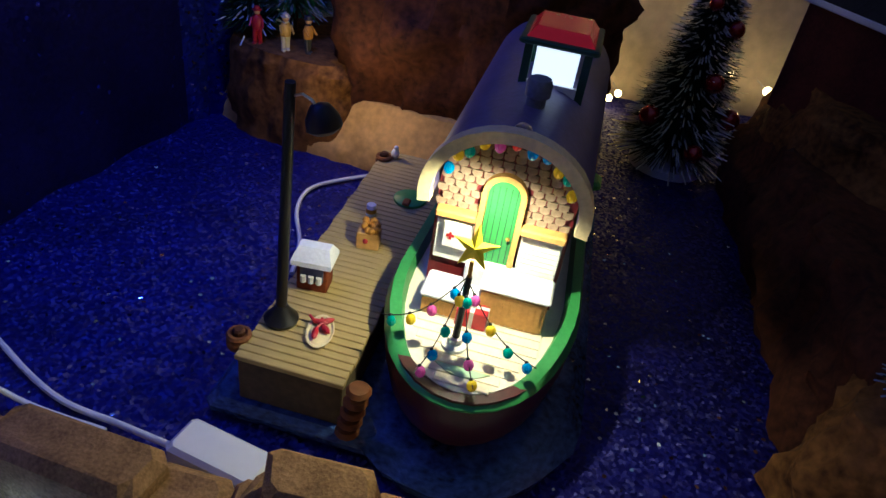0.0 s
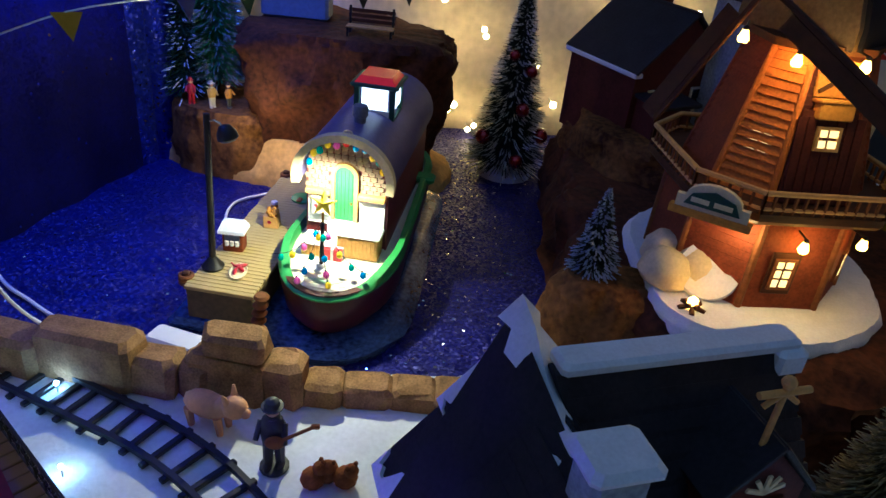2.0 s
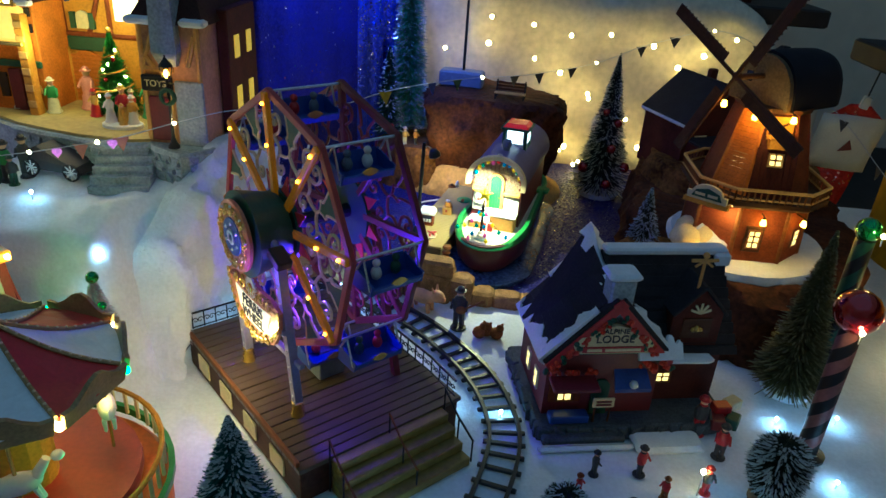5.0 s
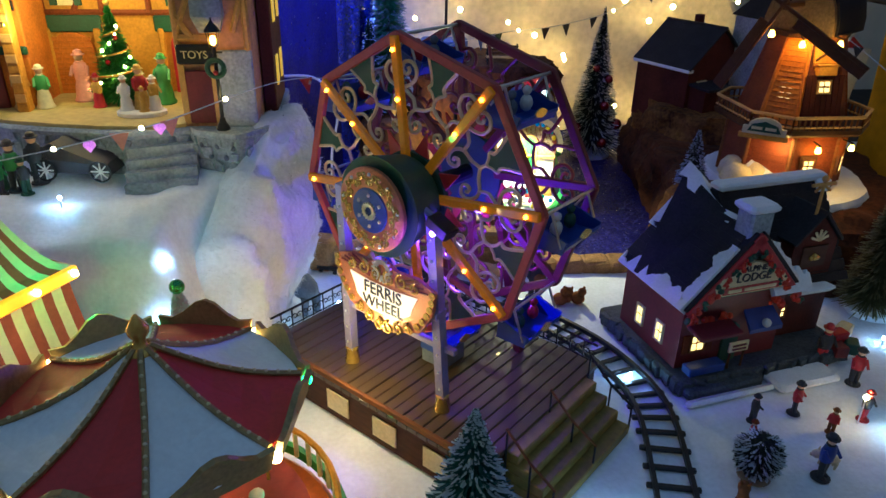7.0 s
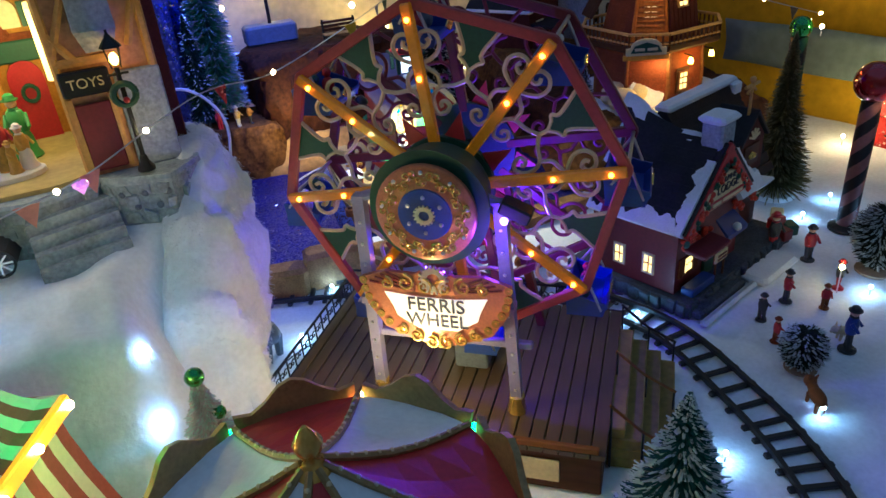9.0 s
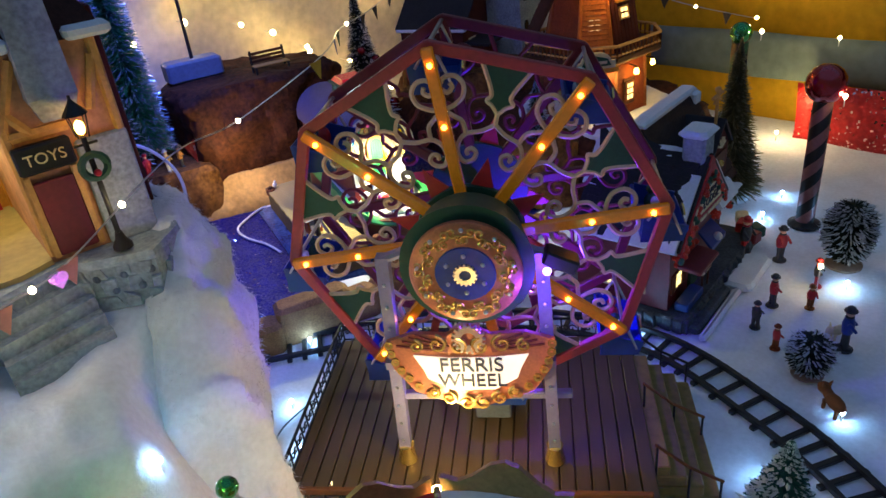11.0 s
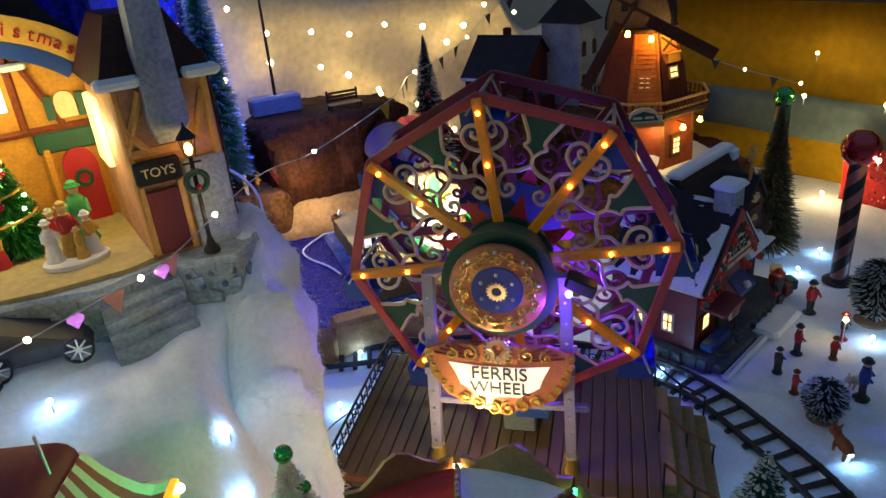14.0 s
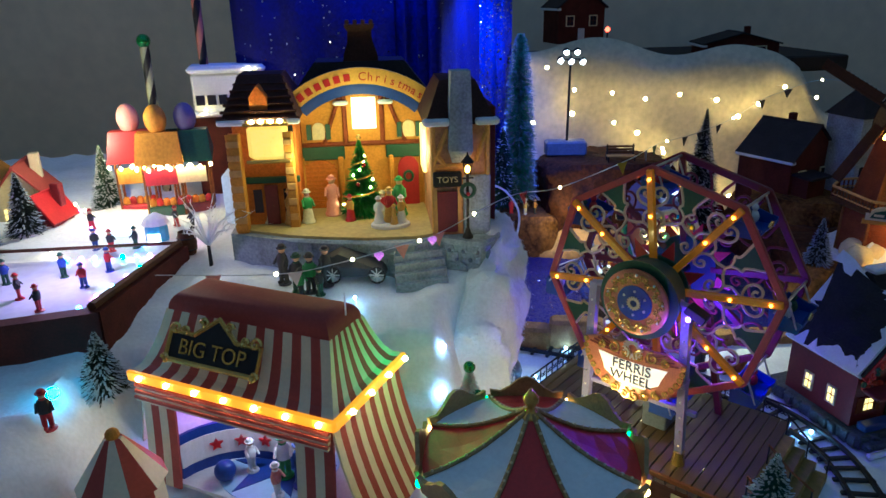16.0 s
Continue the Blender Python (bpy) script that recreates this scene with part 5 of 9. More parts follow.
    for k in range(4):
        sm = hub @ pose(-0.003, 0, 0, 0, 0, 90) @ pose(0, 0, 0, 0, 62 + 90 * k, 0)
        s = part("sail", moved(join(box(0, 0.108, -0.0016, 0.0016, -0.0018, 0.0018, 0.0005), box(0.022, 0.108, 0.0006, 0.0016, 0.0018, 0.012)), sm), DKWOOD, sails, "dark slatted sail")
        for i in range(13):
            part("sail_slat", moved(box(0.024 + i * 0.0064, 0.0254 + i * 0.0064, -0.001, 0.0006, 0, 0.0125), sm), DKWOOD, s)
    # signboard porch to the west
    pm = pose(-0.066, -0.062, 0.152, 0, 0, -35)
    sb = part("porch_sign", moved(prism([(-0.022, 0), (0.022, 0), (0.022, 0.008)] + arch(0, 0.008, 0.017, 0, 180, 10, 0.6) + [(-0.022, 0.008)], -0.002, 0.002), pm), CREAMPAINT, w, "arched cream sign with a dark lettering band")
    part("sign_rim", moved(prism([(-0.025, -0.005), (0.025, -0.005), (0.025, 0.0), (-0.025, 0.0)], -0.003, 0.003), pm), MUSTARD, sb)
    part("sign_band", moved(prism([(-0.017, 0.003), (0.017, 0.003), (0.013, 0.0105), (0, 0.0145), (-0.013, 0.0105)], -0.003, -0.0018), pm), DKGREEN, sb)
    part("sign_bar", moved(join(box(-0.013, -0.002, -0.0038, -0.003, 0.0055, 0.0085), box(0.001, 0.012, -0.0038, -0.003, 0.0055, 0.0085)), pm), CREAMPAINT, sb)
    for x in (-0.02, 0.02):
        part("sign_bracket", moved(box(x - 0.0015, x + 0.0015, 0.0, 0.024, -0.006, -0.002, 0.0005), pm), WOOD, w)
    # porch with sacks and a fire
    for i, (x, y, z, s) in enumerate(((0.292, 0.182, 0.084, 0.02), (0.278, 0.2, 0.084, 0.019), (0.268, 0.178, 0.084, 0.018))):
        sk = single("flour_sack", moved(lathe([(0.7 * s, 0), (s, 0.3 * s), (0.95 * s, 1.0 * s), (0.6 * s, 1.5 * s), (0.3 * s, 1.6 * s)], 16), Matrix.Diagonal((0.8, 1, 0.9, 1))), CREAMPAINT, "cream flour sack beside the windmill", "sack", pose(x, y, z, 12 * (i - 1), 10, 30 * i), group="sacks by the mill", smooth=True)
    mw = thing("millstone", "pale millstone leaning beside the windmill", "millstone", pose(0.292, 0.16, 0.084, 55, 0, -30))
    part("stone", at(lathe([(0.004, -0.004), (0.02, -0.004), (0.021, 0), (0.02, 0.004), (0.004, 0.004)], 24), 0, 0.02, 0.0), SNOWPAINT, mw, smooth=True)
    fi = thing("camp_fire", "small lit log fire on the terrace", "fire", pose(0.281, 0.148, 0.082))
    for k in range(5):
        part("log", at(rod((-0.009, 0, 0.002), (0.006, 0, 0.006), 0.0018, None, 7), 0, 0, 0, 0, 0, 72 * k), DKWOOD, fi)
    part("flame", join(ball(0, 0, 0.006, 0.0035, 8, 1.4), ball(0.003, 0.001, 0.005, 0.002, 8, 1.5)), led("fire_glow", C("ffb040"), 30), fi)


mill()
lamp("mill_porch_lamp", "POINT", (0.300, 0.150, 0.135), (1.0, 0.6, 0.18), 0.055, 0.004)
lamp("mill_front_lamp", "POINT", (0.345, 0.132, 0.130), (1.0, 0.62, 0.16), 0.03, 0.004)
lamp("mill_loft_lamp", "POINT", (0.325, 0.155, 0.238), (1.0, 0.6, 0.16), 0.045, 0.004)


def gable_house(name, label, m, w, d, h, ridge, wall, roof, lit=False, chimney=True, group=""):
    t = thing(name, label, "model house", m, group)
    part("wall", join(prism([(-w / 2, 0), (w / 2, 0), (w / 2, h), (0, h + ridge), (-w / 2, h)], 0, d)), wall, t)
    sl = math.hypot(w / 2, ridge)
    for s in (-1, 1):
        a = math.degrees(math.atan2(ridge, w / 2))
        part("roof", moved(at(box(-0.004, sl + 0.005, -0.006, d + 0.006, 0, 0.003, 0.0006), 0, 0, h + ridge, 0, a, 0), Matrix.Diagonal((s, 1, 1, 1))), roof, t)
    part("eave_snow", join(box(-w / 2 - 0.006, -w / 2 + 0.004, -0.005, d + 0.005, h - 0.006, h - 0.001, 0.001)), SNOWPAINT, t, "snow along the eave")
    if chimney:
        part("chimney", box(w * 0.15, w * 0.15 + 0.012, d * 0.6, d * 0.6 + 0.01, h + ridge * 0.4, h + ridge + 0.012, 0.001), wall, t)
    pane = WARMPANE if lit else DARKPANE
    for x in (-w * 0.25, w * 0.25):
        lit_window(t, pose(x, -0.001, h * 0.5), w * 0.14, h * 0.25, CREAMPAINT, 2, 2, pane)
    dr = part("door", box(-w * 0.07, w * 0.07, -0.0015, 0.001, 0.001, h * 0.42, 0.0004), WHITE if not lit else RED, t)
    return t


def brick_houses():
    t = gable_house("brick_house", "dark brick house with snow at its foot", pose(0.362, 0.44, 0.082, 0, 0, 24), 0.115, 0.10, 0.085, 0.05, BRICKDK, ROOFDK)
    part("snow_foot", box(-0.056, 0.056, -0.014, 0.0, -0.002, 0.004, 0.0015), SNOWPAINT, t)
    part("wing", prism([(-0.05, 0), (-0.005, 0), (-0.005, 0.06), (-0.05, 0.06)], -0.028, 0), BRICKDK, t)
    part("wing_roof", at(box(-0.054, -0.001, -0.033, 0.01, 0.06, 0.064, 0.0006), 0, 0, 0, 4), ROOFDK, t)
    c = thing("stone_chapel", "grey stone tower house with narrow windows", "model house", pose(0.43, 0.4, 0.105, 0, 0, 12))
    part("wall", box(-0.028, 0.028, 0, 0.07, 0, 0.13, 0.001), STONE, c)
    part("roof", loft([[(-0.032, -0.004, 0.13), (0.032, -0.004, 0.13), (0.032, 0.074, 0.13), (-0.032, 0.074, 0.13)], [(-0.004, 0.03, 0.175), (0.004, 0.03, 0.175), (0.004, 0.04, 0.175), (-0.004, 0.04, 0.175)]]), ROOFDK, c)
    for x in (-0.014, 0.014):
        for z in (0.03, 0.08):
            part("window", prism([(x - 0.005, z), (x + 0.005, z), (x + 0.005, z + 0.018)] + arch(x, z + 0.018, 0.005, 0, 180, 6) + [(x - 0.005, z + 0.018)], -0.001, 0.001), DARKPANE, c)


brick_houses()


# ---- alpine lodge ----
def ragged(x0, x1, y0, y1, thick, seed, edge="y1", amp=0.35):
    """A snow patch on a slope, with one ragged edge."""
    n = 34
    def bite(i, q):
        return 0.5 + 0.6 * noise.noise((i * 0.17, seed, q)) + 0.22 * noise.noise((i * 0.61, seed, q + 4))
    if edge == "y1":
        pts = [(x0, y0), (x1, y0)] + [(x1 - (x1 - x0) * i / n, y1 - (y1 - y0) * amp * bite(i, 3)) for i in range(n + 1)]
    else:
        pts = [(x1, y0), (x1, y1)] + [(x0 + (x1 - x0) * amp * bite(i, 5), y1 - (y1 - y0) * i / n) for i in range(n + 1)]
    return slab(pts, 0.0, thick)


def lodge():
    L = pose(0.103, -0.103, 0, 0, 0, 12)
    t = thing("alpine_lodge", "red half-timbered alpine lodge with snowy dark roof", "model house", L)
    dark_stone = mat("dark_plinth_stone", C("4c5258"), 0.85, 0, 0.45, 160, 1.0)
    part("plinth", join(box(0.0, 0.185, 0.014, 0.145, 0, 0.0135, 0.002), box(0.004, 0.08, 0.004, 0.016, 0, 0.009, 0.002)), dark_stone, t, "grey stone plinth")
    for i in range(15):
        x = 0.004 + i * 0.0121
        st = part("plinth_stone", stones(i, -0.0056, 0.0056, -0.003, 0.003, 0, 0.0125), dark_stone, t)
        st.matrix_local = pose(x + 0.004, 0.0145, 0.0005)
        if i < 10:
            st = part("plinth_stone", stones(i + 20, -0.0056, 0.0056, -0.003, 0.003, 0, 0.0125), dark_stone, t)
            st.matrix_local = pose(0.0005, 0.02 + i * 0.0122, 0.0005, 0, 0, 90)
    part("plinth_snow", join(box(-0.002, 0.086, -0.004, 0.003, 0, 0.006, 0.002), box(0.086, 0.15, -0.012, 0.014, 0, 0.008, 0.003)), SNOWPAINT, t, "snow along the plinth")
    cx, hw, h, top = 0.06, 0.052, 0.078, 0.134
    part("front_gable", prism([(cx - hw, 0.014), (cx + hw, 0.014), (cx + hw, h), (cx, top), (cx - hw, h)], 0.034, 0.12), MAROON, t, "dark red gable wall")
    part("wing", prism([(0.1, 0.014), (0.178, 0.014), (0.178, 0.07), (0.1, 0.07)], 0.05, 0.125), BRICKDK, t)
    # roofs
    sl = math.hypot(hw, top - h)
    a = math.degrees(math.atan2(top - h, hw))
    for s in (-1, 1):
        rf = part("roof", at(moved(at(box(0, sl + 0.008, 0.024, 0.122, 0.0, 0.005, 0.001), 0, 0, 0, 0, a, 0), Matrix.Diagonal((s, 1, 1, 1))), cx, 0, top + 0.003), ROOFDK, t, "black slate roof")
        for k_, g_ in enumerate((ragged(sl * 0.25, sl + 0.009, 0.026, 0.042, 0.0078, 1 + s, "y1", 0.8), ragged(sl * 0.8, sl + 0.01, 0.026, 0.12, 0.0072, 4 + s, "x0", 1.0), ragged(0.0, sl * 0.55, 0.124, 0.1, 0.0076, 9 + s, "y1", 0.9))):
            part("roof_snow", at(moved(at(g_, 0, 0, 0, 0, a, 0), Matrix.Diagonal((s, 1, 1, 1))), cx, 0, top + 0.003), SNOWPAINT, rf, "ragged snow on the roof")
        for i in range(9):
            q = sl * (0.08 + 0.1 * i)
            part("slate_course", at(moved(at(box(q, q + 0.0075, 0.03, 0.121, 0.0048, 0.0062), 0, 0, 0, 0, a, 0), Matrix.Diagonal((s, 1, 1, 1))), cx, 0, top + 0.003), ROOFDK, rf)
    ridge = []
    for i in range(12):
        y = 0.03 + 0.094 * i / 11
        k = 0.006 + 0.002 * math.sin(i * 2.3)
        ridge.append([(cx - 1.6 * k, y, top + 0.002 - 0.4 * k + 0.022 * smooth01((i - 5) / 6)), (cx, y, top + 0.006 + 0.024 * smooth01((i - 5) / 6) + 0.4 * k), (cx + 1.6 * k, y, top + 0.002 - 0.4 * k + 0.022 * smooth01((i - 5) / 6))])
    part("ridge_snow", loft(ridge), SNOWPAINT, t, "snow along the ridge", True)
    # steeper rear roof rising behind the gable
    part("rear_roof", loft([[(cx - 0.055, 0.055, 0.078), (cx + 0.0, 0.05, 0.136), (cx + 0.02, 0.06, 0.11), (cx - 0.045, 0.06, 0.07)], [(cx - 0.064, 0.094, 0.08), (cx - 0.004, 0.122, 0.16), (cx + 0.01, 0.125, 0.11), (cx - 0.052, 0.115, 0.07)]]), ROOFDK, t, "steep dark rear roof")
    part("wing_roof", loft([[(0.085, 0.042, 0.07), (0.188, 0.042, 0.07), (0.188, 0.135, 0.07), (0.085, 0.135, 0.07)], [(0.062, 0.086, 0.152), (0.176, 0.086, 0.152), (0.176, 0.094, 0.152), (0.062, 0.094, 0.152)]]), ROOFDK, t, "black wing roof")
    part("wing_snow", join(box(0.064, 0.182, 0.084, 0.1, 0.150, 0.157, 0.002), box(0.168, 0.184, 0.08, 0.1, 0.14, 0.153, 0.002)), SNOWPAINT, t, "snow along the wing ridge")
    for k_ in range(8):
        part("wing_slate", loft([[(0.0835 - 0.0025 * k_, 0.0405 + 0.0052 * k_, 0.0705 + 0.0094 * k_), (0.1885 - 0.0014 * k_, 0.0405 + 0.0052 * k_, 0.0705 + 0.0094 * k_), (0.1885 - 0.0014 * k_, 0.0445 + 0.0052 * k_, 0.0772 + 0.0094 * k_), (0.0835 - 0.0025 * k_, 0.0445 + 0.0052 * k_, 0.0772 + 0.0094 * k_)],
                                 [(0.0835 - 0.0025 * k_, 0.042 + 0.0052 * k_, 0.0702 + 0.0094 * k_), (0.1885 - 0.0014 * k_, 0.042 + 0.0052 * k_, 0.0702 + 0.0094 * k_), (0.1885 - 0.0014 * k_, 0.046 + 0.0052 * k_, 0.0769 + 0.0094 * k_), (0.0835 - 0.0025 * k_, 0.046 + 0.0052 * k_, 0.0769 + 0.0094 * k_)]]), ROOFDK, t)
    part("wing_eave_snow", at(ragged(0.085, 0.125, 0.034, 0.062, 0.005, 31, "y1", 0.9), 0, 0.004, 0.05, 55), SNOWPAINT, t, "snow on the wing eave")
    # dormer
    dm = part("dormer", prism([(0.121, 0.078), (0.168, 0.078), (0.168, 0.112), (0.1445, 0.136), (0.121, 0.112)], 0.046, 0.09), BRICKDK, t, "dark red dormer with a carved star")
    for s in (-1, 1):
        part("dormer_roof", at(moved(at(box(-0.002, 0.037, 0.042, 0.092, 0, 0.003, 0.0006), 0, 0, 0, 0, 48, 0), Matrix.Diagonal((s, 1, 1, 1))), 0.1445, 0, 0.1375), ROOFDK, dm)
    part("dormer_panel", box(0.131, 0.158, 0.0445, 0.046, 0.087, 0.107), DKWOOD, dm)
    part("dormer_star", join(*[at(box(-0.001, 0.001, 0.0435, 0.0445, 0, 0.01), 0.1445, 0, 0.113, 0, ang) for ang in (-70, -35, 0, 35, 70)]), CREAMPAINT, dm)
    part("dormer_emblem", join(ball(0.1445, 0.044, 0.097, 0.0034, 8), ball(0.141, 0.044, 0.096, 0.0024, 8), ball(0.148, 0.044, 0.096, 0.0024, 8)), GOLD, dm)
    # chimney
    ck = part("chimney", box(0.05, 0.072, 0.027, 0.046, 0.11, 0.156, 0.002), STONE, t, "grey stone chimney")
    part("chimney_cap", box(0.0465, 0.0755, 0.0245, 0.049, 0.155, 0.1615, 0.0025), SNOWPAINT, ck, "snowy chimney cap")
    part("vane", join(rod((0.14, 0.05, 0.13), (0.14, 0.05, 0.168), 0.0014), rod((0.128, 0.05, 0.163), (0.152, 0.05, 0.163), 0.0016), rod((0.132, 0.05, 0.157), (0.14, 0.05, 0.163), 0.0012), rod((0.148, 0.05, 0.157), (0.14, 0.05, 0.163), 0.0012), ball(0.14, 0.05, 0.168, 0.003, 8)), TAN, t, "cream cross-shaped vane")
    # sign with garland and flower clusters on the gable
    up = pose(0.002, -0.004, 0.017)
    sg = part("sign", moved(prism([(0.026, 0.07), (0.09, 0.07), (0.094, 0.078), (0.088, 0.086), (0.078, 0.088), (0.07, 0.095), (0.058, 0.098), (0.046, 0.095), (0.038, 0.088), (0.028, 0.086), (0.022, 0.078)], 0.0265, 0.031), up), CREAMPAINT, t, "cream scalloped sign board")
    part("sign_back", moved(prism([(0.019, 0.066), (0.097, 0.066), (0.099, 0.08), (0.077, 0.0995), (0.058, 0.104), (0.039, 0.0995), (0.017, 0.08)], 0.031, 0.0342), up), DKGREEN, sg, "green garland board")
    lettering("lettering", "ALPINE", 0.0072, up @ pose(0.058, 0.026, 0.0925, 90), sg)
    lettering("lettering", "LODGE", 0.0105, up @ pose(0.058, 0.026, 0.0845, 90), sg)
    part("red_ribbon", moved(join(box(0.03, 0.086, 0.0255, 0.0266, 0.0715, 0.0772)), up), RED, sg)
    part("writing_bar", moved(join(box(0.034, 0.047, 0.0248, 0.0256, 0.073, 0.0757), box(0.05, 0.082, 0.0248, 0.0256, 0.073, 0.0757)), up), CREAMPAINT, sg)
    rg = random.Random(12)
    bloom = mat("poinsettia_red", C("c8351c"), 0.5, 0, 0.35, 250, 0.4)
    for s in (-1, 1):
        for i in range(13):
            q = 0.1 + 0.075 * i
            x, z = cx + s * (hw + 0.004) * q, top - 0.008 - (top - h + 0.002) * q
            part("flower", join(*[ball(x + rg.uniform(-0.003, 0.003), 0.0225 + rg.uniform(-0.001, 0.001), z + rg.uniform(-0.003, 0.003), rg.uniform(0.0014, 0.0026), 6) for _ in range(4)]), bloom if i % 3 else DKGREEN, t)
    for x, z in ((0.014, 0.062), (0.03, 0.06), (0.046, 0.061), (0.094, 0.07), (0.104, 0.064)):
        part("flower", join(*[ball(x + rg.uniform(-0.006, 0.006), 0.0305 + rg.uniform(-0.002, 0.002), z + rg.uniform(-0.003, 0.003), rg.uniform(0.002, 0.0032), 6) for _ in range(6)]), bloom, t)
    drift = []
    for i in range(15):
        q = i / 14
        x, z = (cx + 0.012 + 0.05 * q / 0.7, top - 0.014 - 0.055 * q / 0.7) if q < 0.7 else (cx + 0.062 + 0.035 * (q - 0.7) / 0.3, top - 0.069 - 0.003 * (q - 0.7))
        k = (0.0048 + 0.0018 * math.sin(i * 1.9)) * (0.35 if i in (0, 14) else 1)
        drift.append([(x - k, 0.0275, z + 0.006), (x + 0.3 * k, 0.0255, z + 0.0095), (x + 1.3 * k, 0.0285, z + 0.009 + k * 0.4), (x + 1.3 * k, 0.04, z + 0.0085), (x - k, 0.04, z + 0.005)])
    part("drift_snow", loft(drift), SNOWPAINT, t, "snow drift along the gable edge", True)
    # timber trim, ground floor
    for s in (-1, 1):
        part("barge_board", at(moved(at(box(-0.003, sl + 0.008, 0.023, 0.027, -0.007, 0.0015, 0.0006), 0, 0, 0, 0, a, 0), Matrix.Diagonal((s, 1, 1, 1))), cx, 0, top + 0.002), RED, t)
    part("canopy", at(box(0.008, 0.05, 0.014, 0.034, 0.054, 0.058, 0.001), 0, 0, 0, 6), MAROON, t, "red window canopy")
    part("awning", at(loft([[(0.07, 0.034, 0.062), (0.1, 0.034, 0.062), (0.1, 0.034, 0.06), (0.07, 0.034, 0.06)], [(0.068, 0.02, 0.05), (0.102, 0.02, 0.05), (0.102, 0.02, 0.046), (0.068, 0.02, 0.046)]]), 0, 0, 0), BLUE, t, "blue awning with an eye-shaped badge")
    part("badge", moved(at(ball(0, 0, 0, 0.004, 10), 0.085, 0.0215, 0.0535), Matrix()), WHITE, t)
    lit_window(t, pose(0.027, 0.0335, 0.03), 0.012, 0.014, WOOD, 2, 2)
    part("shutter", join(box(0.012, 0.018, 0.0325, 0.034, 0.028, 0.046), box(0.036, 0.042, 0.0325, 0.034, 0.028, 0.046)), BRICK, t)
    lit_window(t, pose(0.108, 0.0495, 0.036), 0.008, 0.011, MUSTARD, 1, 1)
    lit_window(t, pose(0.126, 0.0495, 0.036), 0.012, 0.009, WOOD, 2, 2)
    part("front_door", prism([(0.052, 0.014), (0.068, 0.014), (0.068, 0.044)] + arch(0.06, 0.044, 0.008, 0, 180, 8) + [(0.052, 0.044)], 0.0315, 0.034), DKGREEN, t, "dark round-topped door with a wreath")
    part("notice_board", box(0.05, 0.07, 0.02, 0.022, 0.03, 0.04, 0.0005), CREAMPAINT, t)
    part("notice_bar", join(box(0.053, 0.067, 0.0192, 0.02, 0.036, 0.0375), box(0.053, 0.067, 0.0192, 0.02, 0.0325, 0.034)), MAROON, t)
    part("notice_post", join(rod((0.053, 0.0215, 0.009), (0.053, 0.0215, 0.031), 0.001), rod((0.067, 0.0215, 0.009), (0.067, 0.0215, 0.031), 0.001)), DKWOOD, t)
    part("flower_box", box(0.012, 0.048, 0.018, 0.03, 0.014, 0.022, 0.001), BLUE, t)
    # left side wall windows
    for y in (0.06, 0.09):
        lit_window(t, pose(cx - hw - 0.0008, y, 0.028, 0, 0, -90), 0.008, 0.016, CREAMPAINT, 2, 2)
    # heap of goods on the right
    for i, (x, y, z, mt) in enumerate(((0.172, 0.03, 0.014, RED), (0.186, 0.036, 0.014, CREAMPAINT), (0.18, 0.02, 0.008, DKGREEN), (0.165, 0.02, 0.008, MAROON))):
        bx = single("ski_crate", box(-0.008, 0.008, -0.006, 0.006, 0, 0.011, 0.001), mt, "painted crate stacked beside the lodge", "crate", L @ pose(x + 0.006, y - 0.004, 0.008 if i > 1 else 0.0145, 0, 0, 25 * i), group="crates by the lodge")


lodge()


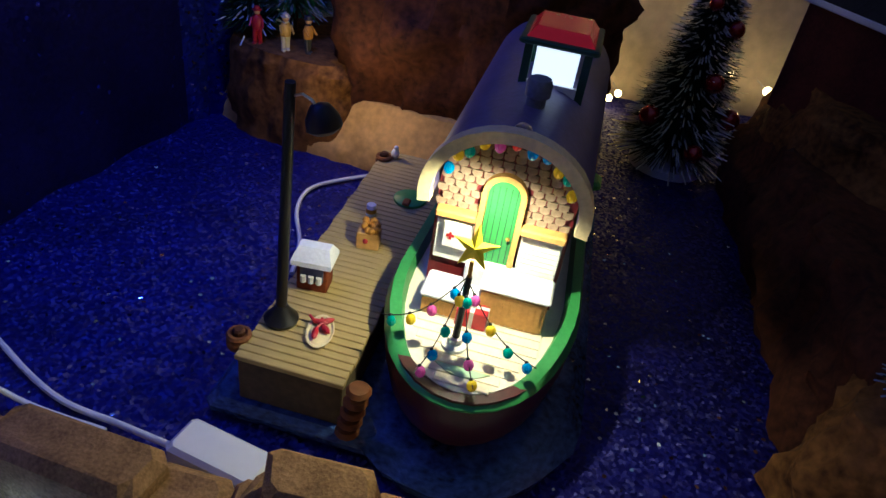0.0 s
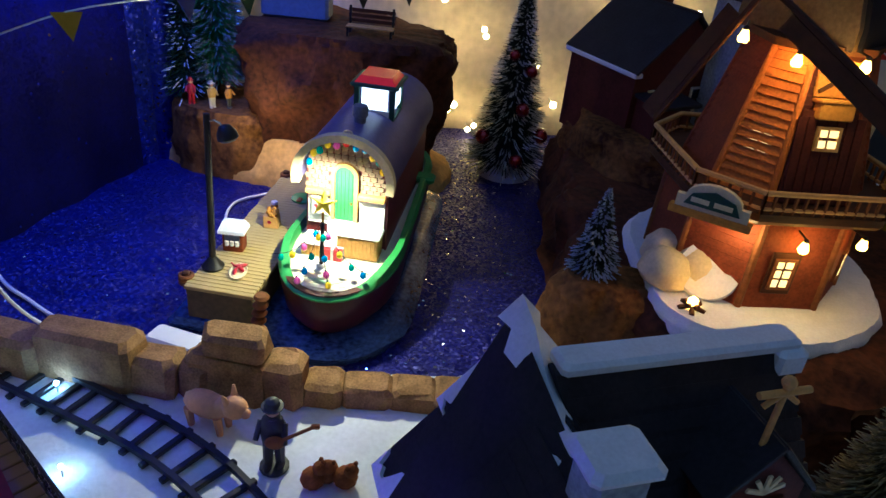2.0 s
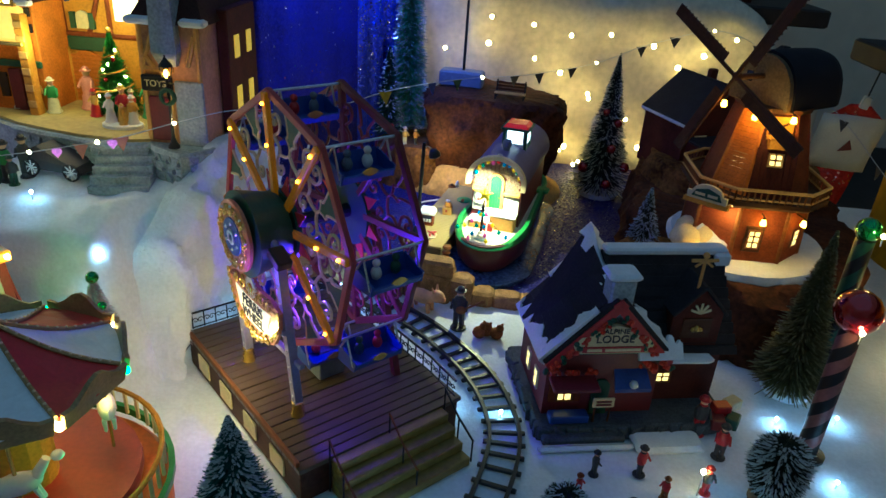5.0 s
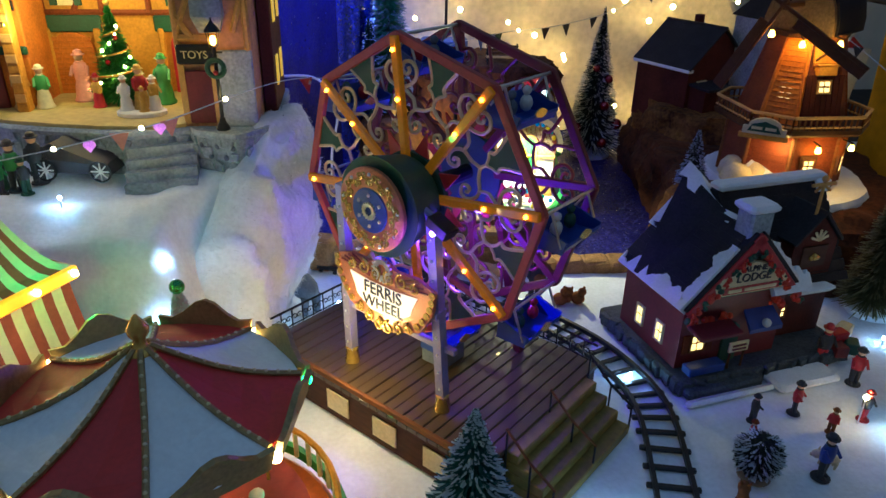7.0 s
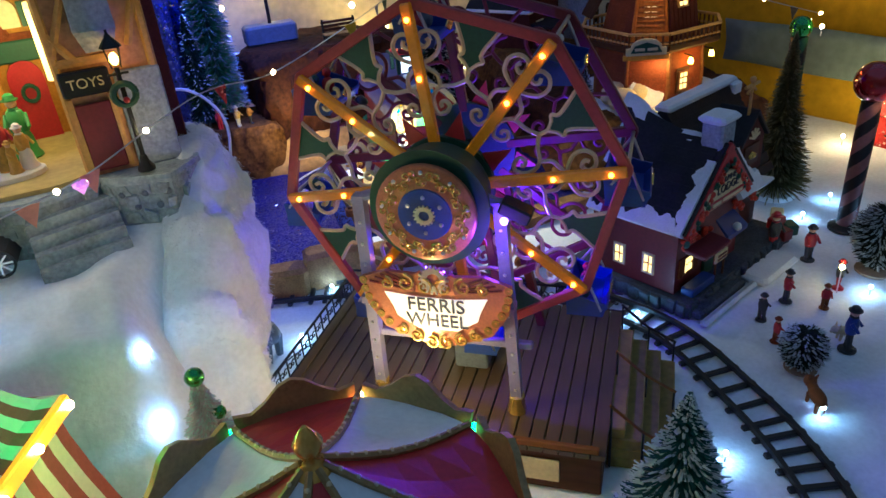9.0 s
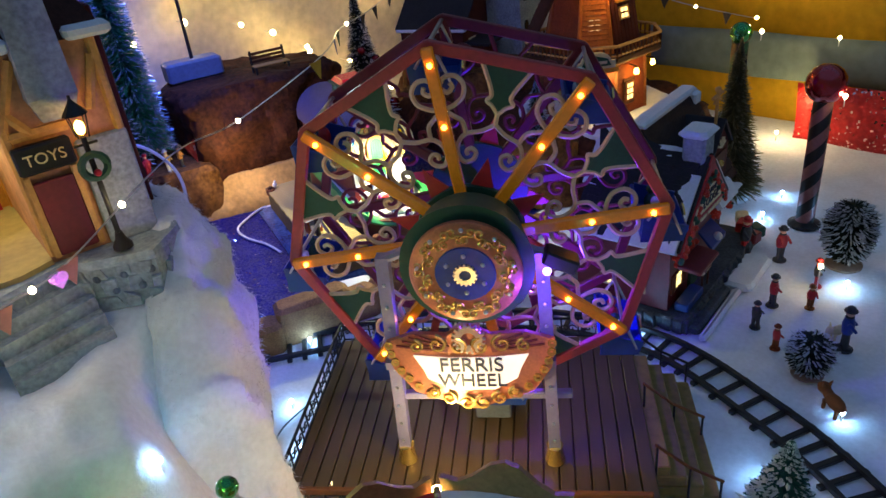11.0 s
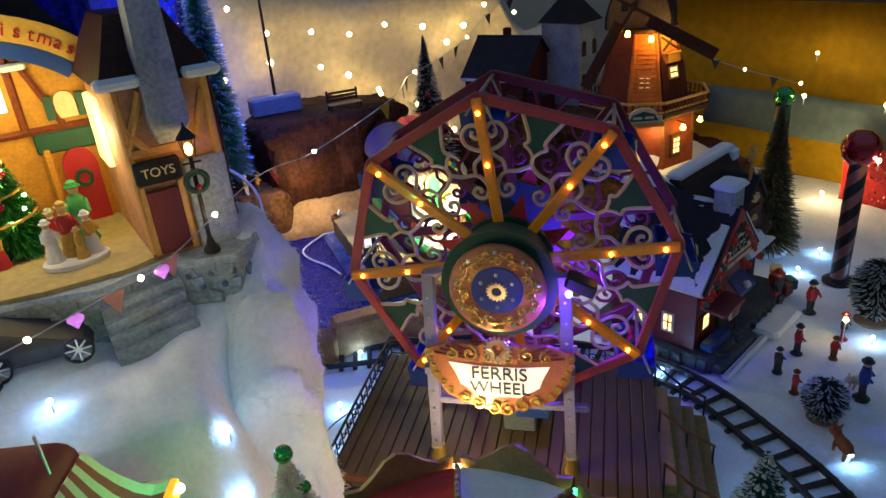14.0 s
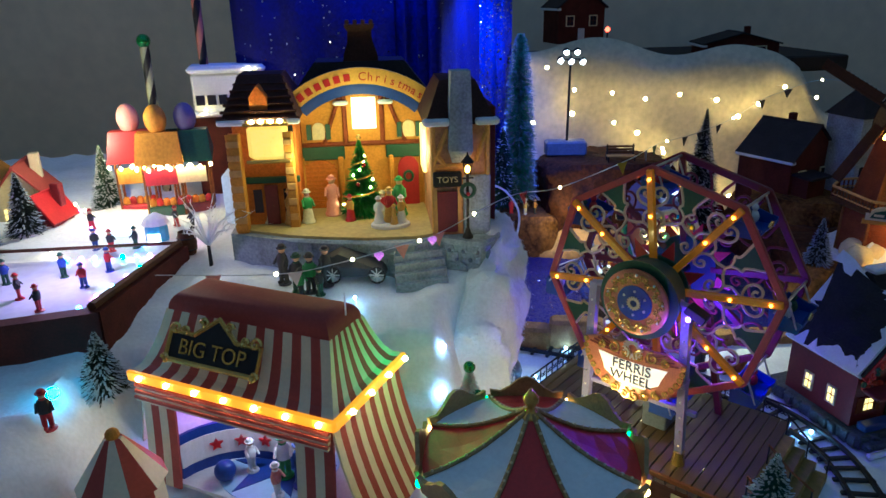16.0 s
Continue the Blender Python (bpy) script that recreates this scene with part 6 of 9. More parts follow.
# ---- theatre on its terrace ----
def theatre():
    T = pose(0, 0, 0)
    t = thing("theatre", "lit half-timbered model theatre with an arched sign", "model theatre", T)
    Z = 0.196
    terrace = [(-0.515, 0.10), (-0.45, 0.068), (-0.41, 0.056), (-0.376, 0.05), (-0.34, 0.037), (-0.297, 0.053), (-0.29, 0.044), (-0.257, 0.028), (-0.236, 0.05), (-0.226, 0.085), (-0.23, 0.19), (-0.29, 0.265), (-0.515, 0.28)]
    part("terrace", slab(terrace, 0.05, Z), STONE, t, "grey stone terrace")
    part("terrace_floor", slab([(-0.508, 0.108), (-0.45, 0.077), (-0.41, 0.065), (-0.37, 0.056), (-0.32, 0.053), (-0.302, 0.06), (-0.302, 0.25), (-0.508, 0.27)], Z, Z + 0.003), mat("stage_floor", C("b8a468"), 0.6, 0, 0.2, 60, 0.2), t, "sandy stage floor")
    rs = random.Random(31)
    for (xa, ya), (xb, yb_) in zip(terrace[1:10], terrace[2:11]):
        n = max(int(math.hypot(xb - xa, yb_ - ya) / 0.012), 1)
        ang = math.degrees(math.atan2(yb_ - ya, xb - xa))
        for q in range(n):
            for row in range(3):
                k = (q + 0.5 + 0.3 * (row % 2)) / n
                if k > 0.98:
                    continue
                w_ = rs.uniform(0.0038, 0.0056)
                st_ = part("stone", stones(q + 7 * row, -w_, w_, -0.0022, 0.002, 0, 0.0088), STONE, t)
                st_.matrix_local = pose(xa + (xb - xa) * k, ya + (yb_ - ya) * k, 0.1655 + 0.0098 * row, 0, 0, ang)
    for i in range(4):
        o = 0.006 * (4 - i)
        part("step", slab([(-0.344, 0.037 - o * 1.15), (-0.293 + 0.1 * o, 0.053 - o * 1.25), (-0.293, 0.058), (-0.344, 0.043)], 0.13, 0.163 + 0.0078 * i), STONE, t, "grey stone step")
    for q in range(5):
        x0, y0, x1, y1 = -0.29, 0.044, -0.257, 0.028
        k = (q + 0.5) / 5
        part("stone_knob", ball(x0 + (x1 - x0) * k, y0 + (y1 - y0) * k, 0.186 - 0.009 * (q % 2), 0.0026, 8), GREYRESIN, t)
    part("terrace_edge", tube([(x, y, Z - 0.001) for x, y in terrace[1:11]], 0.0032, 6), STONE, t, "rounded grey stone edge", True)
    # back wall with arched top
    yb = 0.175
    part("back_wall", prism([(-0.445, Z), (-0.295, Z), (-0.295, 0.30), (-0.33, 0.325), (-0.37, 0.333), (-0.41, 0.325), (-0.445, 0.30)], yb, yb + 0.03), MUSTARD, t, "mustard plaster back wall")
    sign = []
    for y in (yb - 0.012, yb - 0.004):
        sign.append([(x, y, z) for x, z in arch(-0.371, 0.235, 0.118, 131, 49, 16, 0.95) + arch(-0.371, 0.235, 0.1, 49, 131, 16, 0.95)])
    sg = part("arch_sign", loft(sign), mat("sign_yellow", C("d8a848"), 0.5, 0, 0.15, 120, 0.1), t, "yellow arched sign with red lettering")
    band = []
    for y in (yb - 0.01, yb - 0.003):
        band.append([(x, y, z) for x, z in arch(-0.371, 0.235, 0.0995, 133, 47, 16, 0.95) + arch(-0.371, 0.235, 0.088, 47, 133, 16, 0.95)])
    part("blue_band", loft(band), BLUE, sg)
    word = "Christmas"
    for i, ch in enumerate(word):
        a = 88 - i * 4.5
        lettering("lettering", ch, 0.0128, pose(-0.371 + 0.108 * math.cos(radians(a)), yb - 0.0125, 0.235 + 0.1025 * math.sin(radians(a)), 90, 90 - a, 0), sg, RED)
    for i in range(6):
        a = 127 - i * 6
        part("writing_bar", at(box(-0.0035, 0.0035, -0.0004, 0.0004, -0.004, 0.004), -0.371 + 0.108 * math.cos(radians(a)), yb - 0.0125, 0.235 + 0.1025 * math.sin(radians(a)), 0, 90 - a, 0), RED, sg)
    part("roof", loft([[(-0.46, yb, 0.30), (-0.28, yb, 0.30), (-0.28, 0.26, 0.30), (-0.46, 0.26, 0.30)], [(-0.42, yb + 0.01, 0.352), (-0.32, yb + 0.01, 0.352), (-0.32, 0.24, 0.352), (-0.42, 0.24, 0.352)]]), ROOFDK, t)
    bt = part("bell_turret", loft([[(x * k - 0.368, 0.2 + y * k, z) for x, y in ((-0.02, -0.014), (0.02, -0.014), (0.02, 0.014), (-0.02, 0.014))] for k, z in ((1.0, 0.345), (0.95, 0.358), (0.7, 0.372), (0.66, 0.384), (0.82, 0.388), (0.82, 0.391))]), ROOFBR, t, "dark flared turret", True)
    for q in range(4):
        part("turret_tooth", box(-0.3835 + 0.0088 * q, -0.379 + 0.0088 * q, 0.1885, 0.196, 0.391, 0.396, 0.0006), ROOFBR, bt)
    for z in range(7):
        part("roof_course", box(-0.517 + 0.003 * z, -0.433 - 0.0027 * z, 0.1065 + 0.0061 * z, 0.109 + 0.0061 * z, 0.303 + 0.0062 * z, 0.3062 + 0.0062 * z, 0.0005), ROOFBR, t)
    # timbers
    for x0, z0, x1, z1 in ((-0.44, 0.262, -0.298, 0.262), (-0.415, 0.262, -0.395, 0.315), (-0.322, 0.262, -0.342, 0.315), (-0.39, 0.262, -0.39, 0.318), (-0.348, 0.262, -0.348, 0.318), (-0.442, 0.2, -0.442, 0.30), (-0.298, 0.2, -0.298, 0.3)):
        part("timber", rod((x0, yb - 0.001, z0), (x1, yb - 0.001, z1), 0.0028, None, 6), BRICK, t)
    for x0, x1 in ((-0.44, -0.392), (-0.345, -0.297)):
        part("green_band", box(x0, x1, yb - 0.004, yb, 0.247, 0.26, 0.001), DKGREEN, t)
    lw = part("lit_window", box(-0.3815, -0.3545, yb - 0.0045, yb - 0.001, 0.279, 0.314, 0.0005), led("window_glow", C("fff0c0"), 2.2), t, "bright lit window")
    for x in (-0.42, -0.318):
        w = part("arched_window", prism([(x - 0.007, 0.268), (x + 0.007, 0.268), (x + 0.007, 0.28)] + arch(x, 0.28, 0.007, 0, 180, 8) + [(x - 0.007, 0.28)], yb - 0.003, yb), CREAMPAINT, t)
        part("shutter", join(box(x - 0.0135, x - 0.008, yb - 0.004, yb, 0.268, 0.285), box(x + 0.008, x + 0.0135, yb - 0.004, yb, 0.268, 0.285)), DKGREEN, w)
    ba = part("brick_arch", prism([(-0.44, Z), (-0.402, Z), (-0.402, 0.232)] + arch(-0.421, 0.232, 0.019, 0, 180, 10, 0.8) + [(-0.44, 0.232)], yb - 0.004, yb), ORANGE, t, "orange brick arch")
    bk = mesh("brick", box(0, 0.0062, -0.0007, 0, 0, 0.0034, 0.0003), ORANGE)
    for r in range(11):
        for c in range(5):
            ob = new("brick", bk)
            ob.parent = ba
            ob.matrix_local = pose(-0.4385 + c * 0.0072 - (0.0 if r % 2 else 0.0015) + 0.001, yb - 0.004, Z + 0.0035 + r * 0.0041)
    part("red_door", prism([(-0.332, Z), (-0.308, Z), (-0.308, 0.236)] + arch(-0.32, 0.236, 0.012, 0, 180, 10) + [(-0.332, 0.236)], yb - 0.004, yb - 0.001), RED, t, "red round-topped door with a wreath")
    for x0, x1 in ((-0.445, -0.438), (-0.400, -0.394), (-0.342, -0.337), (-0.303, -0.297)):
        part("pilaster", box(x0, x1, yb - 0.006, yb, Z, 0.25, 0.001), MUSTARD, t)
    part("snow_cap", box(-0.402, -0.385, yb - 0.008, yb, 0.306, 0.311, 0.0015), SNOWPAINT, t)
    part("snow_cap", box(-0.352, -0.335, yb - 0.008, yb, 0.306, 0.311, 0.0015), SNOWPAINT, t)
    part("wreath", at(tube([(0.005 * math.cos(a_ * 0.45), 0, 0.005 * math.sin(a_ * 0.45)) for a_ in range(15)], 0.0014, 6), -0.32, yb - 0.006, 0.228), DKGREEN, t)
    lantern_box = part("side_glow", box(-0.306, -0.301, 0.125, 0.165, 0.24, 0.285, 0.001), mat("side_glow_glass", C("e8d080"), 0.4, 0, 0.2, 90, 0, C("ffe080"), 1.6), t, "glowing cream side window")
    # left wing with a lit balcony
    part("left_wing", box(-0.505, -0.44, 0.12, 0.25, Z, 0.30, 0.001), ORANGE, t, "orange plastered wing")
    part("left_roof", loft([[(-0.515, 0.108, 0.30), (-0.435, 0.108, 0.30), (-0.435, 0.255, 0.30), (-0.515, 0.255, 0.30)], [(-0.497, 0.145, 0.345), (-0.452, 0.145, 0.345), (-0.452, 0.185, 0.345), (-0.497, 0.185, 0.345)]]), ROOFBR, t, "brown snowy roof")
    part("roof_snow", join(box(-0.517, -0.433, 0.104, 0.114, 0.298, 0.304, 0.0015)), SNOWPAINT, t)
    part("dormer", prism([(-0.484, 0.31), (-0.466, 0.31), (-0.466, 0.325), (-0.475, 0.337), (-0.484, 0.325)], 0.118, 0.15), ORANGE, t)
    part("lit_balcony", join(box(-0.488, -0.447, 0.103, 0.12, 0.262, 0.298, 0.004)), mat("balcony_glow", C("e8c870"), 0.5, 0, 0.3, 90, 0.2, C("ffd060"), 0.75), t, "glowing cream balcony")
    for z in (0.2595, 0.2975):
        part("balcony_rim", box(-0.4905, -0.4445, 0.1, 0.1045, z, z + 0.0035, 0.0008), GOLD, t)
    for q in range(9):
        part("balcony_bead", ball(-0.486 + 0.0048 * q, 0.1015, 0.3025, 0.002, 8), WARMLED if q % 2 else GOLD, t)
    for q in range(26):
        r_, c_ = q // 2, q % 2
        part("quoin", box(-0.4515 + 0.0006 * c_, -0.4425, 0.1025 - 0.0006 * (r_ % 2), 0.1035, 0.1985 + r_ * 0.0072, 0.2045 + r_ * 0.0072, 0.0004), (MUSTARD, TAN)[r_ % 2], t) if c_ == 0 else part("quoin", box(-0.5085, -0.4955, 0.0975 - 0.0006 * (r_ % 2), 0.0985, 0.1985 + r_ * 0.0072, 0.2045 + r_ * 0.0072, 0.0004), (MUSTARD, TAN)[r_ % 2], t)
    for x, z in ((-0.448, 0.27), (-0.448, 0.286)):
        part("small_window", box(x, x + 0.006, 0.1165, 0.1195, z, z + 0.009, 0.0004), DARKPANE, t)
    wd = part("wing_door", box(-0.478, -0.464, 0.117, 0.1205, Z, 0.236, 0.0006), MAROON, t, "dark red wing door")
    for x in (-0.49, -0.458):
        part("wing_window", box(x, x + 0.009, 0.118, 0.1205, 0.21, 0.232), DARKPANE, t)
    part("wing_band", box(-0.506, -0.439, 0.1165, 0.12, 0.238, 0.244, 0.0008), DKGREEN, t)
    part("left_column", join(box(-0.508, -0.495, 0.098, 0.112, Z, 0.29, 0.001), box(-0.452, -0.442, 0.103, 0.114, Z, 0.29, 0.001)), MUSTARD, t)
    part("poster", box(-0.518, -0.509, 0.10, 0.14, 0.205, 0.25, 0.001), mat("poster_pale", (0.6, 0.6, 0.62), 0.5, 0, 0.2, 90, 0, (0.8, 0.8, 0.9), 0.35), t, "pale lit poster")
    # shop tower on the right
    part("tower", prism([(-0.302, Z), (-0.242, Z), (-0.242, 0.30), (-0.302, 0.30)], 0.062, 0.17), mat("pink_plaster", C("b88a68"), 0.75, 0, 0.3, 100, 0.3), t, "pinkish plaster shop tower")
    part("tower_roof", loft([[(-0.308, 0.056, 0.30), (-0.236, 0.056, 0.30), (-0.236, 0.18, 0.30), (-0.308, 0.18, 0.30)], [(-0.29, 0.085, 0.34), (-0.254, 0.085, 0.34), (-0.254, 0.15, 0.34), (-0.29, 0.15, 0.34)]]), ROOFBR, t)
    for x0, x1 in ((-0.31, -0.283), (-0.258, -0.234)):
        part("tower_snow", box(x0, x1, 0.052, 0.066, 0.299, 0.306, 0.002), SNOWPAINT, t)
    part("tower_chimney", loft([[(-0.281, 0.056, 0.262), (-0.265, 0.056, 0.262), (-0.265, 0.066, 0.262), (-0.281, 0.066, 0.262)], [(-0.285, 0.05, 0.275), (-0.261, 0.05, 0.275), (-0.261, 0.07, 0.275), (-0.285, 0.07, 0.275)], [(-0.282, 0.05, 0.352), (-0.263, 0.05, 0.352), (-0.263, 0.07, 0.352), (-0.282, 0.07, 0.352)]]), STONE, t, "grey stone chimney breast")
    for x0, z0, x1, z1 in ((-0.3, 0.2, -0.3, 0.3), (-0.245, 0.2, -0.245, 0.3), (-0.3, 0.262, -0.285, 0.295), (-0.3, 0.258, -0.27, 0.258), (-0.3, 0.275, -0.288, 0.258), (-0.247, 0.29, -0.256, 0.262)):
        part("timber", rod((x0, 0.061, z0), (x1, 0.061, z1), 0.0026, None, 6), TAN, t)
    part("stone_quoin", box(-0.27, -0.242, 0.058, 0.0618, Z, 0.25, 0.001), STONE, t)
    sh = part("shop_door", box(-0.297, -0.276, 0.0585, 0.0615, Z + 0.003, 0.236, 0.0006), mat("shop_red", C("7a2430"), 0.5, 0, 0.2, 120, 0.1), t, "dull red shop door")
    part("door_frame", join(box(-0.3, -0.297, 0.0575, 0.062, Z + 0.003, 0.24), box(-0.276, -0.273, 0.0575, 0.062, Z + 0.003, 0.24)), TAN, sh)
    ts = part("shop_sign", box(-0.301, -0.272, 0.055, 0.0615, 0.241, 0.254, 0.001), IRON, t, "black shop sign")
    lettering("lettering", "TOYS", 0.0085, pose(-0.2865, 0.0545, 0.2475, 90), ts, CREAMPAINT)
    # side annex with lit windows, seen past the tower
    an = part("annex", box(-0.241, -0.230, 0.1, 0.18, Z, 0.31, 0.001), BRICKDK, t, "dark timbered annex")
    for y in (0.115, 0.15):
        for z in (0.215, 0.262):
            part("annex_window", box(-0.2298, -0.2285, y, y + 0.012, z, z + 0.022), mat("dim_pane", C("d8b040"), 0.4, 0, 0.2, 100, 0, C("e0b040"), 0.5) if "dim_pane" not in bpy.data.materials else bpy.data.materials["dim_pane"], an)

    # full height above the terrace, less above the stage lintel
    def raised(z):
        return Z + (z - Z) * 1.17 if z < 0.262 else 0.2732 + (z - 0.262)

    for ob in t.children_recursive:
        base = ob.name.split(".")[0]
        if base in ("terrace", "terrace_floor", "terrace_edge", "step", "stone", "stone_knob"):
            continue
        if base in ("lettering", "brick"):
            ob.location.z = raised(ob.location.z)
        else:
            for v in ob.data.vertices:
                v.co.z = raised(v.co.z)


theatre()
lamp("theatre_stage_lamp", "POINT", (-0.372, 0.13, 0.31), (1.0, 0.8, 0.3), 0.12, 0.006)
lamp("theatre_wing_lamp", "POINT", (-0.43, 0.095, 0.275), (1.0, 0.8, 0.3), 0.08, 0.006)
lamp("theatre_side_lamp", "POINT", (-0.312, 0.11, 0.275), (1.0, 0.8, 0.35), 0.06, 0.005)


def lantern(name, x, y, z, h, label):
    t = thing(name, label, "street lamp", pose(x, y, z))
    part("foot", lathe([(0.0055, 0), (0.0055, 0.002), (0.003, 0.006), (0.002, 0.01)], 12), IRON, t, smooth=True)
    part("pole", rod((0, 0, 0.008), (0, 0, h - 0.02), 0.0015), IRON, t)
    part("arms", rod((-0.006, 0, h - 0.024), (0.006, 0, h - 0.024), 0.0008), IRON, t)
    part("wreath", at(tube([(0.0065 * math.cos(a * 0.449), 0, 0.0065 * math.sin(a * 0.449)) for a in range(15)], 0.0022, 6), 0, -0.0025, h - 0.036), DKGREEN, t, "dark wreath", True)
    part("bow", ball(0, -0.005, h - 0.039, 0.002, 8), RED, t)
    part("cage", join(*[rod((0.0026 * sx, 0.0026 * sy, h - 0.02), (0.0042 * sx, 0.0042 * sy, h - 0.008), 0.0004, None, 5) for sx in (-1, 1) for sy in (-1, 1)]), IRON, t)
    part("flame", ball(0, 0, h - 0.015, 0.0026, 8, 1.5), led("lantern_glow", C("ffb840"), 25) if "lantern_glow" not in bpy.data.materials else bpy.data.materials["lantern_glow"], t)
    part("cap", at(lathe([(0.0065, 0), (0.006, 0.001), (0.002, 0.006), (0.0008, 0.008), (0.0008, 0.01)], 10), 0, 0, h - 0.008), IRON, t)


lantern("street_lamp", -0.268, 0.041, 0.199, 0.086, "black lantern post with a wreath on the terrace")


# ---- circus tent ----
def circus_tent():
    g0 = 0.052
    t = thing("circus_tent", "red and cream striped circus tent with lit eaves", "circus tent", pose(-0.398, -0.198, g0, 0, 0, -29.5))
    W, D = 0.182, 0.100
    e = 0.154 - g0      # eave
    rd = 0.213 - g0    # crown
    # walls of upright stripes, flaring to the ground
    def strip(a, b, n, top_off=0.0, flare=0.02, nrm=(0, 0), skip=None):
        for i in range(n):
            p = (a[0] + (b[0] - a[0]) * i / n, a[1] + (b[1] - a[1]) * i / n)
            q = (a[0] + (b[0] - a[0]) * (i + 1) / n, a[1] + (b[1] - a[1]) * (i + 1) / n)
            if skip and skip(i):
                continue
            rings = []
            for k in range(6):
                s = k / 5
                f = flare * (1 - s) ** 1.6
                z = e * s
                wave = 0.0012 * (1 if i % 2 else -1)
                rings.append([(p[0] + nrm[0] * f, p[1] + nrm[1] * f, z), (q[0] + nrm[0] * f, q[1] + nrm[1] * f, z), (q[0] + nrm[0] * (f - 0.002), q[1] + nrm[1] * (f - 0.002), z), (p[0] + nrm[0] * (f - 0.002), p[1] + nrm[1] * (f - 0.002), z)])
            part("wall_stripe", loft(rings), TENTRED if i % 2 else TENTCREAM, t)
    strip((0, 0), (0, D), 14, nrm=(1, 0), flare=0.03)
    strip((-W, 0), (-W, D), 14, nrm=(-1, 0), flare=0.02)
    strip((-W, D), (0, D), 20, nrm=(0, 1))
    strip((-W, 0), (0, 0), 22, nrm=(0, -1), flare=0.008, skip=lambda i: 4 <= i <= 17)
    # roof of stripes curving up to a rounded crown
    inx, iny = 0.018, 0.030
    def roof(a, b, c, d, n):
        for i in range(n):
            k0, k1 = i / n, (i + 1) / n
            rings = []
            for m_ in range(6):
                s = m_ / 5
                z = e + (rd - 0.014 - e) * (s ** 1.5)
                ss = s ** 0.85
                pts = []
                for k in (k0, k1):
                    lo = (a[0] + (b[0] - a[0]) * k, a[1] + (b[1] - a[1]) * k)
                    hi = (c[0] + (d[0] - c[0]) * k, c[1] + (d[1] - c[1]) * k)
                    pts.append((lo[0] + (hi[0] - lo[0]) * ss, lo[1] + (hi[1] - lo[1]) * ss))
                rings.append([(*pts[0], z), (*pts[1], z), (*pts[1], z - 0.002), (*pts[0], z - 0.002)])
            part("roof_stripe", loft(rings), TENTRED if i % 2 else TENTCREAM, t)
    x0, x1, y0, y1 = -W - 0.004, 0.004, -0.004, D + 0.004
    roof((x0, y0), (x1, y0), (x0 + inx, y0 + iny), (x1 - inx, y0 + iny), 19)
    roof((x1, y0), (x1, y1), (x1 - inx, y0 + iny), (x1 - inx, y1 - iny), 13)
    roof((x1, y1), (x0, y1), (x1 - inx, y1 - iny), (x0 + inx, y1 - iny), 19)
    roof((x0, y1), (x0, y0), (x0 + inx, y1 - iny), (x0 + inx, y0 + iny), 13)
    cr = []
    for s in range(7):
        a = s / 6
        i = 0.004 + 0.017 * a * a
        cr.append([(x0 + inx - 0.003 + i, y0 + iny - 0.003 + i, rd - 0.015 + 0.016 * math.sin(a * 1.5)), (x1 - inx + 0.003 - i, y0 + iny - 0.003 + i, rd - 0.015 + 0.016 * math.sin(a * 1.5)),
                   (x1 - inx + 0.003 - i, y1 - iny + 0.003 - i, rd - 0.015 + 0.016 * math.sin(a * 1.5)), (x0 + inx - 0.003 + i, y1 - iny + 0.003 - i, rd - 0.015 + 0.016 * math.sin(a * 1.5))])
    part("crown", loft(cr), TENTRED, t, "faded red rounded crown", True)
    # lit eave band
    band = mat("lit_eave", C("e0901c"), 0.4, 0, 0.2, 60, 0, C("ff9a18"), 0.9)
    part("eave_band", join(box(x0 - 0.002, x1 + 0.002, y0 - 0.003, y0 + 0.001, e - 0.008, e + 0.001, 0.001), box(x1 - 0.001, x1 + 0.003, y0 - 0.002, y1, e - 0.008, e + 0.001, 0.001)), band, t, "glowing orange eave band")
    for i in range(7):
        part("eave_bulb", ball(x0 + 0.012 + i * 0.028, y0 - 0.004, e - 0.003, 0.0022, 8), WARMLED, t)
    for i in range(4):
        part("eave_bulb", ball(x1 + 0.004, y0 + 0.02 + i * 0.028, e - 0.003, 0.0022, 8), WARMLED, t)
    # valance and sign
    part("valance", at(loft([[(x0 + 0.004, -0.004, e - 0.008), (x1 - 0.004, -0.004, e - 0.008), (x1 - 0.004, -0.001, e - 0.008), (x0 + 0.004, -0.001, e - 0.008)], [(x0 + 0.004, -0.008, e - 0.024), (x1 - 0.004, -0.008, e - 0.024), (x1 - 0.004, -0.005, e - 0.024), (x0 + 0.004, -0.005, e - 0.024)]]), 0, 0, 0), TENTCREAM, t, "striped cream valance")
    for i in range(3):
        part("valance_stripe", box(x0 + 0.004, x1 - 0.004, -0.0085 + 0.001 * i, -0.003 + 0.001 * i, e - 0.022 + i * 0.005, e - 0.0195 + i * 0.005), TENTRED, t)
    sm = pose(-0.107, 0.008, e + 0.026, -30, 0, 0)
    sg = part("sign", moved(prism([(-0.042, -0.011), (0.042, -0.011), (0.042, 0.009), (0.02, 0.009), (0, 0.023), (-0.02, 0.009), (-0.042, 0.009)], -0.002, 0.002), sm), IRON, t, "black sign with gold scrolled rim")
    part("sign_rim", moved(tube([(-0.043, 0, -0.012), (0.043, 0, -0.012), (0.043, 0, 0.01), (0.02, 0, 0.01), (0, 0, 0.025), (-0.02, 0, 0.01), (-0.043, 0, 0.01), (-0.043, 0, -0.012)], 0.0022, 6), sm @ pose(0, -0.002, 0)), GOLD, sg)
